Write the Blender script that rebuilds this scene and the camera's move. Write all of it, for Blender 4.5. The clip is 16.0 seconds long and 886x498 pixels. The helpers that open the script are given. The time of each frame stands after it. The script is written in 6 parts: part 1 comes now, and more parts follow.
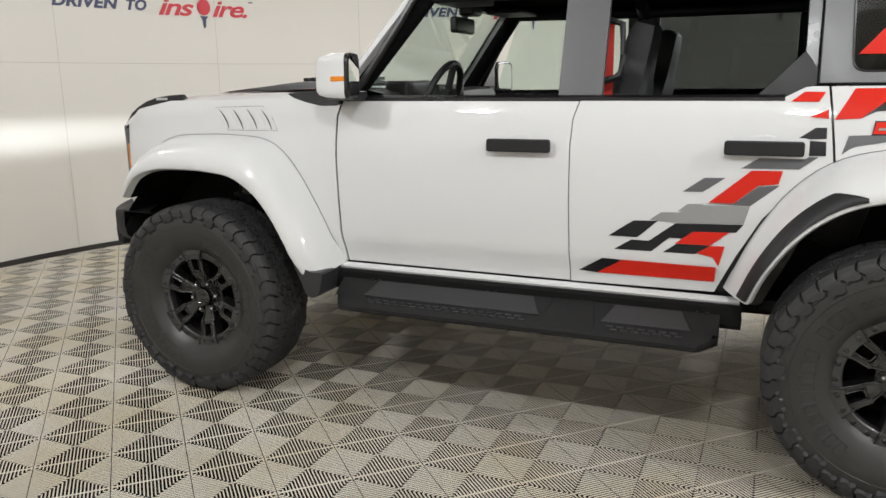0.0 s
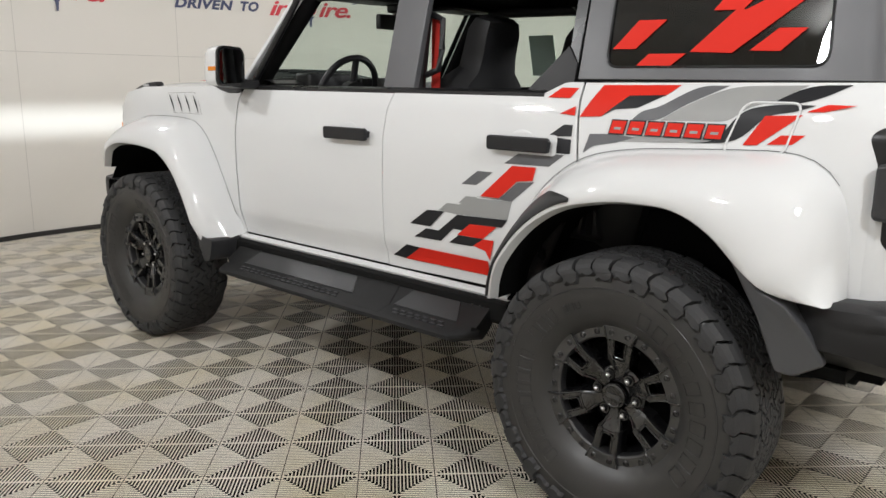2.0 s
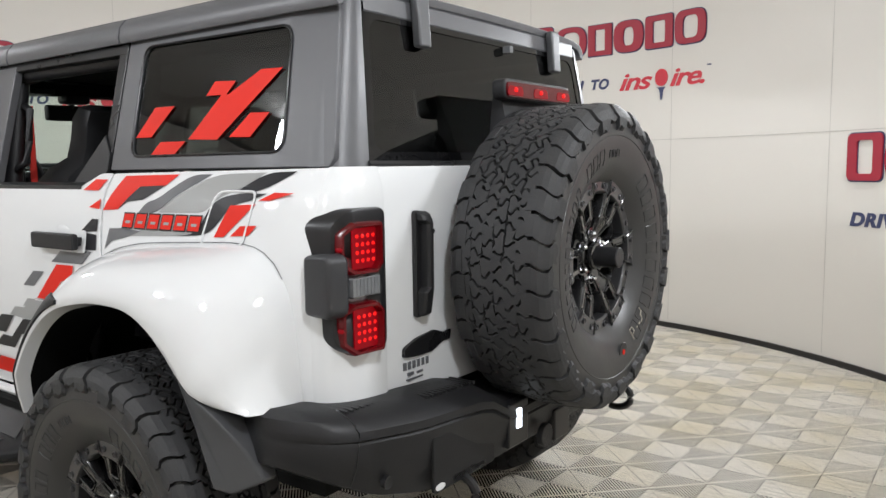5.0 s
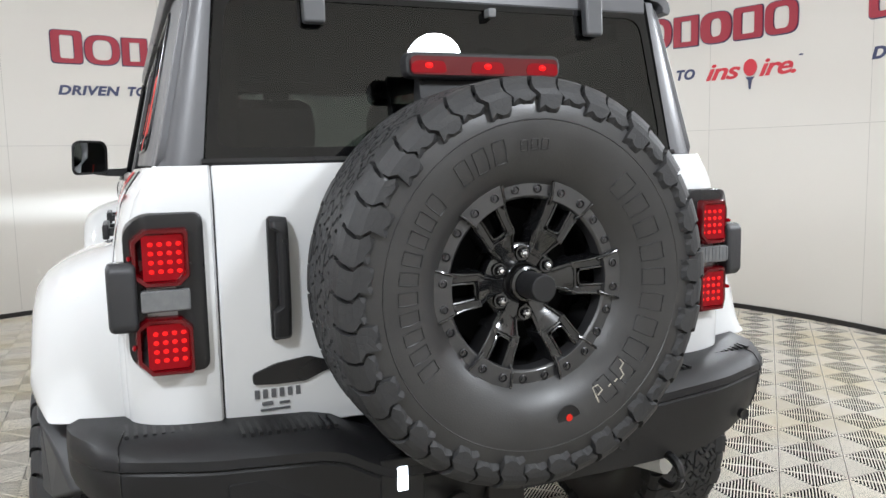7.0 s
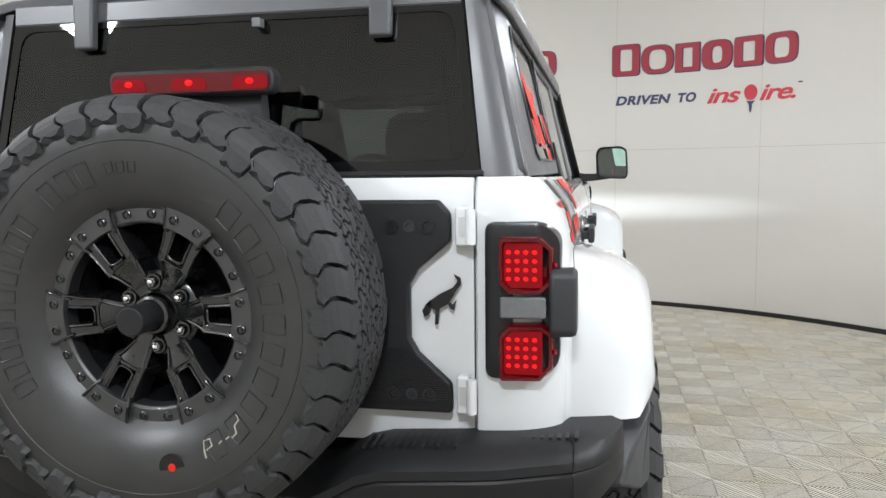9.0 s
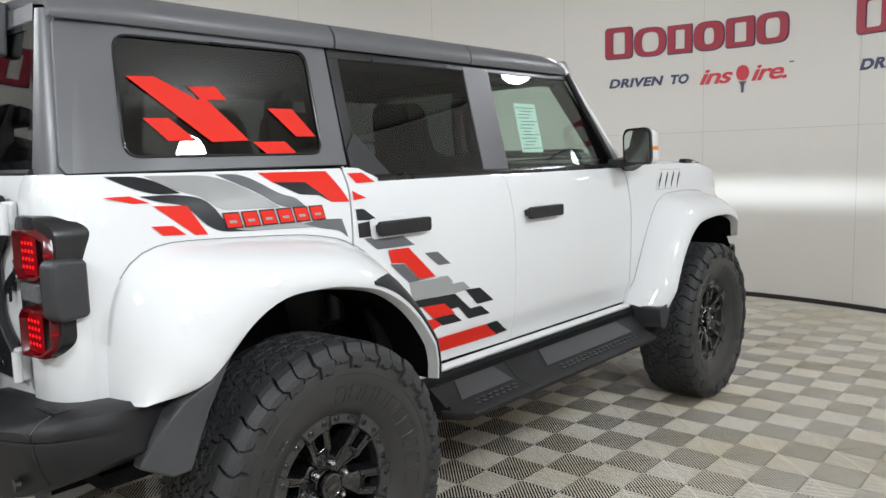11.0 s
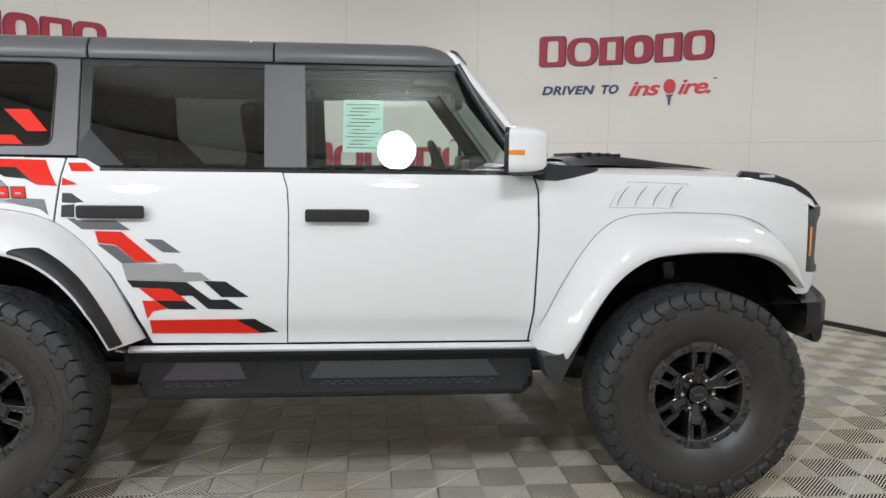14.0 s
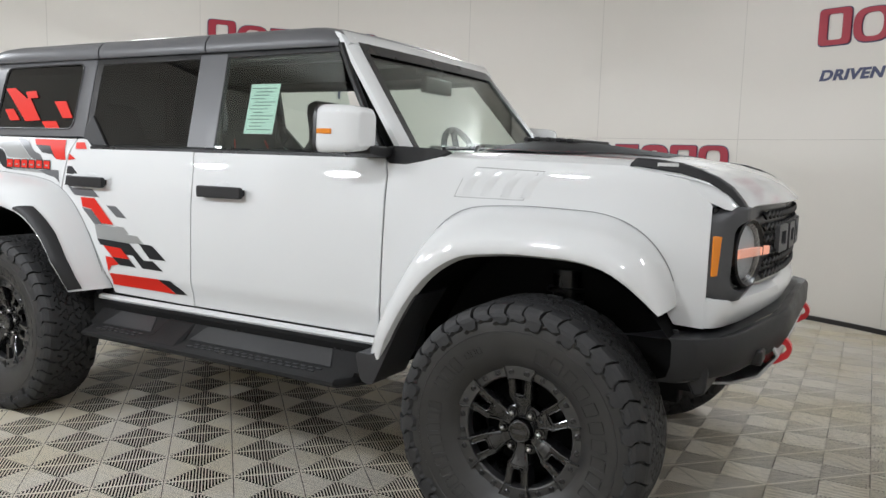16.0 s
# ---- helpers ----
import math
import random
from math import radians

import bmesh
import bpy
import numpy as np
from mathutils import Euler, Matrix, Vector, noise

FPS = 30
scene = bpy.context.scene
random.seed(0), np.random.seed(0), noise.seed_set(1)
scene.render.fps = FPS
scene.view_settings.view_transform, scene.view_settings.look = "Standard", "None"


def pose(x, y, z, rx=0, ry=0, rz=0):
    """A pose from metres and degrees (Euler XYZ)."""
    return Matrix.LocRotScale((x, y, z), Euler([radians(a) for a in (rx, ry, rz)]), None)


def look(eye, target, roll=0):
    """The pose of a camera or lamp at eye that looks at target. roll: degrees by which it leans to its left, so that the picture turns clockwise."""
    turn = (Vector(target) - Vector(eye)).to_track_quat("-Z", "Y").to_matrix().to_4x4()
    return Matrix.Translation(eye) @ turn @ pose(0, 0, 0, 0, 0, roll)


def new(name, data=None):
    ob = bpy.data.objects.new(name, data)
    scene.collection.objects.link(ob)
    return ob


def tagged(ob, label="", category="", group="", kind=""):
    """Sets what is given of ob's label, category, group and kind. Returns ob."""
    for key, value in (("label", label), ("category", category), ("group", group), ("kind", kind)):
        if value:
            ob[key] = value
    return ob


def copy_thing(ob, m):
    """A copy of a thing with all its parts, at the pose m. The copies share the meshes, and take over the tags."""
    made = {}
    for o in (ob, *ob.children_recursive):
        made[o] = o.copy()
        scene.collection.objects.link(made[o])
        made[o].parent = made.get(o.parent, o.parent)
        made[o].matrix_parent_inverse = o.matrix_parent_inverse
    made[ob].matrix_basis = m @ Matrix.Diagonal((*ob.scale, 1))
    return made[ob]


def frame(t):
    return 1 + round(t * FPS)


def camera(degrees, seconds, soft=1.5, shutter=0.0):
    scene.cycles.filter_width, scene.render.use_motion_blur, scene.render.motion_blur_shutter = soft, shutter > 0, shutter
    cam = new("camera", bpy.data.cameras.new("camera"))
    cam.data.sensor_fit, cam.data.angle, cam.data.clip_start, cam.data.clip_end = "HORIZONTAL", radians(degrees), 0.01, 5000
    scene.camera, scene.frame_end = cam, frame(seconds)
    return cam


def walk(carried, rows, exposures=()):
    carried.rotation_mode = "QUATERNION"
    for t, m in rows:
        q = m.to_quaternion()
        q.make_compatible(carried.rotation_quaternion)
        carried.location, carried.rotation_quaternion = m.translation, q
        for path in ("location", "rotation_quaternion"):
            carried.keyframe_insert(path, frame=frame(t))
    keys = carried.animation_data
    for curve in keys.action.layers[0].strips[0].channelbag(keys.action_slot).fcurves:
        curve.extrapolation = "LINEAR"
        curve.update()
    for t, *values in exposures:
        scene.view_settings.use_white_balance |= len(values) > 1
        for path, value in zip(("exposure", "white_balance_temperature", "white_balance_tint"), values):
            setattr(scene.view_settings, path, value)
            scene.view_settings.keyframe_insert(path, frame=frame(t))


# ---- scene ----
# ---------- camera and its walk ----------
cam = camera(59.7, 16.0)
PATH = [
    # seconds, x, y, z, yaw, pitch, roll
    (0.0, 1.004, -3.866, 1.470, 23.03, -12.33, 0.59),
    (0.5, 1.401, -3.864, 1.439, 26.73, -12.15, 0.64),
    (1.0, 1.835, -3.674, 1.443, 31.01, -11.84, 0.29),
    (1.5, 2.276, -3.448, 1.434, 35.91, -12.24, -0.25),
    (2.0, 2.585, -3.115, 1.431, 41.47, -12.20, -0.68),
    (2.5, 2.866, -2.803, 1.414, 46.43, -11.90, -0.71),
    (3.0, 2.937, -2.652, 1.394, 47.88, -10.95, -0.46),
    (3.5, 3.018, -2.589, 1.407, 46.66, -9.22, -0.26),
    (4.0, 3.205, -2.548, 1.437, 42.82, -7.55, 0.22),
    (4.5, 3.361, -2.389, 1.449, 39.27, -6.40, 0.49),
    (5.0, 3.462, -2.155, 1.443, 36.19, -6.10, 0.80),
    (5.2, 3.501, -2.057, 1.426, 36.81, -6.21, 1.04),
    (7.3, 3.998, -0.586, 1.454, 72.81, -6.17, 1.23),
    (7.5, 3.999, -0.424, 1.444, 75.96, -5.65, 1.22),
    (8.0, 4.006, -0.006, 1.438, 85.32, -5.46, 0.98),
    (8.5, 3.990, 0.439, 1.451, 93.16, -5.48, 0.74),
    (9.0, 3.904, 0.925, 1.463, 101.51, -5.87, 0.63),
    (9.5, 3.730, 1.462, 1.481, 110.03, -6.76, 0.89),
    (10.0, 3.518, 1.932, 1.471, 117.35, -7.10, 1.38),
    (10.2, 3.439, 2.105, 1.474, 120.24, -7.16, 1.54),
    (12.3, 1.812, 3.691, 1.428, 146.70, -5.16, 0.01),
    (12.5, 1.615, 3.774, 1.425, 149.31, -5.00, -0.28),
    (13.0, 1.083, 3.938, 1.413, 156.57, -5.25, -0.31),
    (13.5, 0.521, 4.060, 1.428, 165.51, -5.79, -0.42),
    (14.0, -0.069, 4.119, 1.446, 174.58, -6.57, -0.70),
    (14.5, -0.699, 4.159, 1.406, 184.08, -6.48, -0.85),
    (15.0, -1.400, 4.046, 1.395, 193.60, -6.40, -0.96),
    (15.5, -2.012, 3.791, 1.393, 202.05, -6.45, -1.16),
    (16.0, -2.475, 3.412, 1.395, 209.13, -6.78, -1.65),
]
EXPOSURES = [(0.0, 0.0, 6330, 9), (2.0, -0.05, 6330, 10), (3.5, -0.10, 6400, 10), (5.0, 0.0, 6130, 10), (7.3, 0.20, 5970, 9), (8.5, 0.17, 5960, 8), (9.4, -0.06, 5980, 8), (10.2, -0.18, 5990, 8), (12.5, -0.13, 6040, 9), (13.5, -0.13, 6040, 9), (16.0, -0.20, 6040, 9)]
walk(cam, [(t, pose(x, y, z, 90 + p, r, yaw)) for t, x, y, z, yaw, p, r in PATH], EXPOSURES)

# ---------- world and lights ----------
FLOOR_Z = 0.004
CX, CY, WALL_R, WALL_H = -0.10, -0.10, 4.70, 3.28
world = bpy.data.worlds.new("world")
scene.world = world
world.use_nodes = True
world.node_tree.nodes["Background"].inputs[0].default_value = (0.9, 0.93, 1.0, 1)
world.node_tree.nodes["Background"].inputs[1].default_value = 0.02
scene.view_settings.exposure = 0.0


def area_light(name, m, sx, sy, watts, colour, shape="RECTANGLE"):
    d = bpy.data.lights.new(name, "AREA")
    d.shape, d.size, d.size_y, d.energy, d.color = shape, sx, sy, watts, colour
    ob = new(name, d)
    ob.matrix_world = m
    return ob


# round flood lamps: high round the far half of the wall, lower on the near half
# a few follow lamps mirrored in the glass, the others are added fill
FAR_LAMPS = [(az, 3.95, 3.22, 22 if az < 250 else 40) for az in (140, 190, 250, 290)]
NEAR_LAMPS = [(-24, 4.42, 2.95, 43), (12.6, 4.42, 2.63, 34), (48, 4.42, 2.45, 32), (64, 4.42, 2.6, 36), (93, 3.95, 3.06, 42)]
for az, r, z, watts in FAR_LAMPS + NEAR_LAMPS:
    a = radians(az)
    p = (CX + r * math.cos(a), CY + r * math.sin(a), z)
    area_light("round_lamp_light", look(p, (CX + 0.6 * math.cos(a), CY + 0.6 * math.sin(a), 0.9)), 0.33, 0.33, watts, (1.0, 0.995, 0.985), "DISK")
# the car's low beams, thrown on the wall ahead of it
for s in (-1, 1):
    d = bpy.data.lights.new("low_beam", "SPOT")
    d.energy, d.spot_size, d.spot_blend, d.shadow_soft_size, d.color = 100, radians(112), 1.0, 0.02, (0.93, 0.98, 1.0)
    ob = new("low_beam", d)
    ob.matrix_world = look((-2.26, s * 0.62, 1.12), (-4.7, s * 0.70, 1.04)) @ Matrix.Diagonal((1.0, 0.065, 1.0, 1.0))

# ---------- materials ----------


def nodes_of(name):
    m = bpy.data.materials.new(name)
    m.use_nodes = True
    nt = m.node_tree
    return m, nt, nt.nodes["Principled BSDF"]


def mat(name, col, rough=0.5, metal=0.0, var=0.06, scale=6.0, bump=0.0, bscale=220.0, coat=0.0, spec=0.5, rvar=0.05, spread=None):
    """Principled surface with two scales of tone variation, uneven gloss and fine relief."""
    m, nt, b = nodes_of(name)
    n, l = nt.nodes, nt.links
    tc = n.new("ShaderNodeTexCoord")
    big = n.new("ShaderNodeTexNoise")
    big.inputs["Scale"].default_value, big.inputs["Detail"].default_value = scale, 6
    l.new(tc.outputs["Object"], big.inputs["Vector"])
    fine = n.new("ShaderNodeTexNoise")
    fine.inputs["Scale"].default_value, fine.inputs["Detail"].default_value = bscale, 3
    l.new(tc.outputs["Object"], fine.inputs["Vector"])
    mixf = n.new("ShaderNodeMath")
    mixf.operation = "MULTIPLY_ADD"
    l.new(fine.outputs["Fac"], mixf.inputs[0])
    mixf.inputs[1].default_value = 0.35
    l.new(big.outputs["Fac"], mixf.inputs[2])
    ramp = n.new("ShaderNodeMix")
    ramp.data_type = "RGBA"
    lo = tuple(max(0.0, c * (1 - var)) for c in col)
    hi = tuple(min(1.0, c * (1 + var)) for c in (spread or col))
    ramp.inputs[6].default_value, ramp.inputs[7].default_value = (*lo, 1), (*hi, 1)
    l.new(mixf.outputs[0], ramp.inputs[0])
    l.new(ramp.outputs[2], b.inputs["Base Color"])
    rr = n.new("ShaderNodeMapRange")
    rr.inputs[1].default_value, rr.inputs[2].default_value = 0.3, 0.7
    rr.inputs[3].default_value, rr.inputs[4].default_value = max(0.0, rough - rvar), min(1.0, rough + rvar)
    l.new(big.outputs["Fac"], rr.inputs[0])
    l.new(rr.outputs[0], b.inputs["Roughness"])
    b.inputs["Metallic"].default_value = metal
    b.inputs["Specular IOR Level"].default_value = spec
    b.inputs["Coat Weight"].default_value, b.inputs["Coat Roughness"].default_value = coat, 0.02
    if bump:
        bp = n.new("ShaderNodeBump")
        bp.inputs["Strength"].default_value, bp.inputs["Distance"].default_value = bump, 0.001
        l.new(fine.outputs["Fac"], bp.inputs["Height"])
        l.new(bp.outputs[0], b.inputs["Normal"])
    return m


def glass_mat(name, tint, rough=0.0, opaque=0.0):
    """Thin pane: glossy reflection, raised for a pale veil, over a tinted, straight-through body."""
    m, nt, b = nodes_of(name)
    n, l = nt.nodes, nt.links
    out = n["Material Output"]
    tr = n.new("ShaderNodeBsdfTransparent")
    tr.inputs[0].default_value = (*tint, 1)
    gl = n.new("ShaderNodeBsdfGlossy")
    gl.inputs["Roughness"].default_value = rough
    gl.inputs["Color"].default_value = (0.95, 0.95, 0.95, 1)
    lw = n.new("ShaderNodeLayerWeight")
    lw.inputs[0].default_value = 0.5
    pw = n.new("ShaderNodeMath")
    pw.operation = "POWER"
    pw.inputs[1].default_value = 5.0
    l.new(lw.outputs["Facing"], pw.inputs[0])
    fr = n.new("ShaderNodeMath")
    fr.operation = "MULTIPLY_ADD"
    # base reflectance set above plain glass to lay a pale veil on panes
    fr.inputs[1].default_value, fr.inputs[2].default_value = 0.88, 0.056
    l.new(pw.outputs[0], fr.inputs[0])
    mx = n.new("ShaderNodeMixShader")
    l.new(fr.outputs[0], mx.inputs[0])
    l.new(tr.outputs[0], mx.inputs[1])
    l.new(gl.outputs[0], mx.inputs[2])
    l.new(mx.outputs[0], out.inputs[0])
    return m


def glow(name, col, strength, base=(0.2, 0.02, 0.02), spec=0.5):
    m, nt, b = nodes_of(name)
    b.inputs["Base Color"].default_value = (*base, 1)
    b.inputs["Emission Color"].default_value = (*col, 1)
    b.inputs["Emission Strength"].default_value = strength
    b.inputs["Roughness"].default_value = 0.2
    b.inputs["Specular IOR Level"].default_value = spec
    return m


PAINT = mat("white_paint", (0.725, 0.735, 0.74), 0.5, var=0.004, scale=3, coat=1.0, spec=0.15, bscale=900, rvar=0.004)
HARDTOP = mat("grey_hardtop", (0.098, 0.099, 0.105), 0.36, var=0.10, bump=0.12, bscale=700, spec=0.5)
PLASTIC = mat("black_textured_plastic", (0.014, 0.014, 0.0152), 0.46, var=0.18, bump=0.35, bscale=600, spec=0.38)
GREYPLASTIC = mat("dark_grey_plastic", (0.060, 0.061, 0.065), 0.42, var=0.12, bump=0.25, bscale=500)
GUARD = mat("charcoal_textured_plastic", (0.030, 0.0305, 0.033), 0.44, var=0.14, bump=0.35, bscale=520)
FRIT = mat("glossy_black_border", (0.006, 0.006, 0.0065), 0.03, var=0.02, rvar=0.01)
TRIM = mat("satin_black_trim", (0.010, 0.010, 0.011), 0.30, var=0.15, bscale=300)
DARK = mat("underbody_black", (0.008, 0.008, 0.008), 0.8, var=0.3, scale=9, bump=0.4, bscale=60, spec=0.15)
LINER = mat("felt_liner", (0.005, 0.005, 0.005), 0.95, var=0.3, scale=12, bump=0.6, bscale=160, spec=0.08)
RUBBER = mat("tyre_rubber", (0.017, 0.017, 0.0175), 0.40, var=0.22, scale=8, bump=0.3, bscale=260, spread=(0.029, 0.0285, 0.0285), rvar=0.07, spec=0.7)
TREAD = RUBBER.copy()
TREAD.name = "tread_rubber"
TREAD.node_tree.nodes["Principled BSDF"].inputs["Specular IOR Level"].default_value = 0.35
TREAD.node_tree.nodes["Map Range"].inputs[3].default_value = 0.50
TREAD.node_tree.nodes["Map Range"].inputs[4].default_value = 0.66
tn, tl_ = TREAD.node_tree.nodes, TREAD.node_tree.links
tn["Mix"].inputs[6].default_value = (0.023, 0.023, 0.024, 1)
tn["Mix"].inputs[7].default_value = (0.042, 0.042, 0.043, 1)
cells = tn.new("ShaderNodeTexVoronoi")
cells.feature = "DISTANCE_TO_EDGE"
cells.inputs["Scale"].default_value = 55.0
cells.inputs["Randomness"].default_value = 0.8
tl_.new(tn["Texture Coordinate"].outputs["Object"], cells.inputs["Vector"])
edge = tn.new("ShaderNodeMapRange")
edge.inputs[1].default_value, edge.inputs[2].default_value = 0.0, 0.10
tl_.new(cells.outputs["Distance"], edge.inputs[0])
groove = tn.new("ShaderNodeBump")
groove.inputs["Strength"].default_value, groove.inputs["Distance"].default_value = 0.16, 0.002
tl_.new(edge.outputs[0], groove.inputs["Height"])
tl_.new(tn["Bump"].outputs[0], groove.inputs["Normal"])
tl_.new(groove.outputs[0], tn["Principled BSDF"].inputs["Normal"])
RUBBER_MARK = mat("raised_rubber", (0.025, 0.025, 0.026), 0.38, var=0.15)
RIM = mat("black_alloy", (0.007, 0.007, 0.0075), 0.26, metal=0.0, var=0.15, coat=1.0, spec=0.5, bscale=400)
RING = mat("satin_grey_alloy", (0.024, 0.024, 0.0255), 0.36, metal=0.0, var=0.12, coat=0.6, spec=0.8, bscale=500)
BOLT = mat("dark_bolt_steel", (0.10, 0.10, 0.105), 0.30, metal=1.0, var=0.1)
BOARD = mat("worn_black_board", (0.014, 0.014, 0.0145), 0.55, var=0.2, bump=0.3, bscale=500, spec=0.25)
STEEL = mat("bright_steel", (0.62, 0.62, 0.63), 0.22, metal=1.0, var=0.08, scale=30)
MIRROR = mat("mirror_glass", (0.88, 0.89, 0.90), 0.02, metal=1.0, var=0.01, rvar=0.01)
SKID = mat("cast_aluminium", (0.60, 0.61, 0.62), 0.4, metal=0.6, var=0.1, scale=20, bump=0.3)
DECAL_RED = mat("red_vinyl", (0.66, 0.028, 0.016), 0.50, var=0.04, coat=0.0, spec=0.12)
DECAL_BLACK = mat("black_vinyl", (0.014, 0.0145, 0.017), 0.38, var=0.10, coat=0.0, spec=0.3)
HOOD_VINYL = mat("matt_black_vinyl", (0.012, 0.012, 0.013), 0.62, var=0.10, spec=0.12)
DECAL_DARK = mat("dark_grey_vinyl", (0.115, 0.118, 0.125), 0.34, var=0.08, coat=0.15)
DECAL_MID = mat("light_grey_vinyl", (0.30, 0.305, 0.30), 0.34, var=0.05, coat=0.15)
RED_STEEL = mat("red_painted_steel", (0.72, 0.018, 0.028), 0.35, var=0.08, coat=0.5)
LEATHER = mat("black_leather", (0.012, 0.012, 0.013), 0.48, var=0.2, bump=0.5, bscale=340, spec=0.35)
CARPET = mat("black_carpet", (0.010, 0.010, 0.011), 0.95, var=0.25, bump=0.8, bscale=400, spec=0.1)
RED_CLOTH = mat("red_webbing", (0.55, 0.03, 0.02), 0.7, var=0.12, bump=0.4, bscale=500)
PAPER = mat("pale_green_paper", (0.62, 0.80, 0.72), 0.7, var=0.03)
INK = mat("grey_ink", (0.16, 0.22, 0.20), 0.7, var=0.1)
CHALK = mat("pale_chalk", (0.40, 0.37, 0.31), 0.8, var=0.2, scale=60)
AMBER = glow("amber_lens", (1.0, 0.30, 0.03), 0.14, (0.62, 0.20, 0.01))
DRL = glow("salmon_light_bar", (1.0, 0.42, 0.28), 0.6, (0.6, 0.25, 0.15))
LED_RED = glow("red_led", (1.0, 0.010, 0.008), 1.3, (0.2, 0.004, 0.004), 0.1)
LIT_RED = glow("lit_red_field", (0.9, 0.004, 0.012), 0.17, (0.10, 0.001, 0.004), 0.2)
LENS_RED = glow("red_lens", (0.75, 0.0, 0.01), 0.015, (0.085, 0.001, 0.003), 0.5)
LENS_CLEAR = mat("clear_lens", (0.15, 0.155, 0.16), 0.15, var=0.2, scale=60, coat=0.8)
LED_WHITE = glow("white_led", (0.9, 0.95, 1.0), 4.0, (0.8, 0.8, 0.8))
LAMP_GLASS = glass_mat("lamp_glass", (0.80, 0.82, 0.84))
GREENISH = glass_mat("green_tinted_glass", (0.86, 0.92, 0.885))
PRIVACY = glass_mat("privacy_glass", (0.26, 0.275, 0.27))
TILE = mat("ribbed_plastic_tile", (0.78, 0.735, 0.645), 0.42, var=0.08, scale=2.2, bscale=55, bump=0.1)
# floor wear: broad yellowish stains by place, a slight difference from tile to tile
fn, fl = TILE.node_tree.nodes, TILE.node_tree.links
place = fn.new("ShaderNodeNewGeometry")
stain = fn.new("ShaderNodeTexNoise")
stain.inputs["Scale"].default_value, stain.inputs["Detail"].default_value = 1.7, 7
fl.new(place.outputs["Position"], stain.inputs["Vector"])
spots = fn.new("ShaderNodeTexNoise")
spots.inputs["Scale"].default_value, spots.inputs["Detail"].default_value = 19.0, 4
fl.new(place.outputs["Position"], spots.inputs["Vector"])
srange = fn.new("ShaderNodeMapRange")
srange.inputs[1].default_value, srange.inputs[2].default_value = 0.42, 0.68
fl.new(stain.outputs["Fac"], srange.inputs[0])
dirt = fn.new("ShaderNodeMix")
dirt.data_type, dirt.blend_type = "RGBA", "MULTIPLY"
dirt.inputs[7].default_value = (0.93, 0.89, 0.76, 1)
fl.new(srange.outputs[0], dirt.inputs[0])
fl.new(fn["Mix"].outputs[2], dirt.inputs[6])
prange = fn.new("ShaderNodeMapRange")
prange.inputs[1].default_value, prange.inputs[2].default_value, prange.inputs[4].default_value = 0.66, 0.76, 0.5
fl.new(spots.outputs["Fac"], prange.inputs[0])
grime = fn.new("ShaderNodeMix")
grime.data_type, grime.blend_type = "RGBA", "MULTIPLY"
grime.inputs[7].default_value = (0.62, 0.58, 0.50, 1)
fl.new(prange.outputs[0], grime.inputs[0])
fl.new(dirt.outputs[2], grime.inputs[6])
each = fn.new("ShaderNodeObjectInfo")
erange = fn.new("ShaderNodeMapRange")
erange.inputs[3].default_value, erange.inputs[4].default_value = 0.94, 1.04
fl.new(each.outputs["Random"], erange.inputs[0])
tone = fn.new("ShaderNodeVectorMath")
tone.operation = "SCALE"
fl.new(grime.outputs[2], tone.inputs[0])
fl.new(erange.outputs[0], tone.inputs[3])
fl.new(tone.outputs[0], fn["Principled BSDF"].inputs["Base Color"])
UNDER = mat("dark_subfloor", (0.006, 0.0055, 0.005), 0.95, var=0.3, spec=0.08)
WALL = mat("warm_white_wall", (0.75, 0.722, 0.672), 0.48, var=0.025, scale=1.1, bscale=180, bump=0.05, rvar=0.06)
JOINT = mat("wall_joint", (0.50, 0.48, 0.445), 0.6, var=0.04)
CEIL = mat("pale_ceiling", (0.76, 0.745, 0.71), 0.9, var=0.05, scale=1.5, bump=0.2)
BASE = mat("black_base_trim", (0.02, 0.018, 0.017), 0.5, var=0.2)
SIGN_RED = mat("sign_red", (0.36, 0.018, 0.040), 0.4, var=0.05)
SIGN_BRIGHT = mat("sign_bright_red", (0.62, 0.03, 0.05), 0.4, var=0.05)
SIGN_NAVY = mat("sign_navy", (0.045, 0.055, 0.13), 0.4, var=0.06)

# ---------- building helpers ----------


def finish(name, bm, material, smooth=True):
    me = bpy.data.meshes.new(name)
    bmesh.ops.recalc_face_normals(bm, faces=bm.faces)
    bm.to_mesh(me)
    bm.free()
    me.materials.append(material)
    if smooth:
        for p in me.polygons:
            p.use_smooth = True
    return me


def soften(ob, width, segments=2, angle=35):
    b = ob.modifiers.new("edge", "BEVEL")
    b.width, b.segments, b.limit_method, b.angle_limit, b.harden_normals = width, segments, "ANGLE", radians(angle), True
    return ob


def part(name, bm, material, parent, label="", bevel=0.0, smooth=True, m=None):
    """Links a bmesh as one mesh object under a thing or a part."""
    ob = new(name, finish(name, bm, material, smooth))
    if parent is not None:
        ob.parent = parent
    if m is not None:
        ob.matrix_basis = m
    if label:
        tagged(ob, label)
    if bevel:
        soften(ob, bevel)
    elif smooth:
        keep_sharp(ob.data, 38)
    return ob


def keep_sharp(me, angle):
    bm = bmesh.new()
    bm.from_mesh(me)
    lim = radians(angle)
    for e in bm.edges:
        if len(e.link_faces) == 2 and e.calc_face_angle(0) > lim:
            e.smooth = False
    bm.to_mesh(me)
    bm.free()


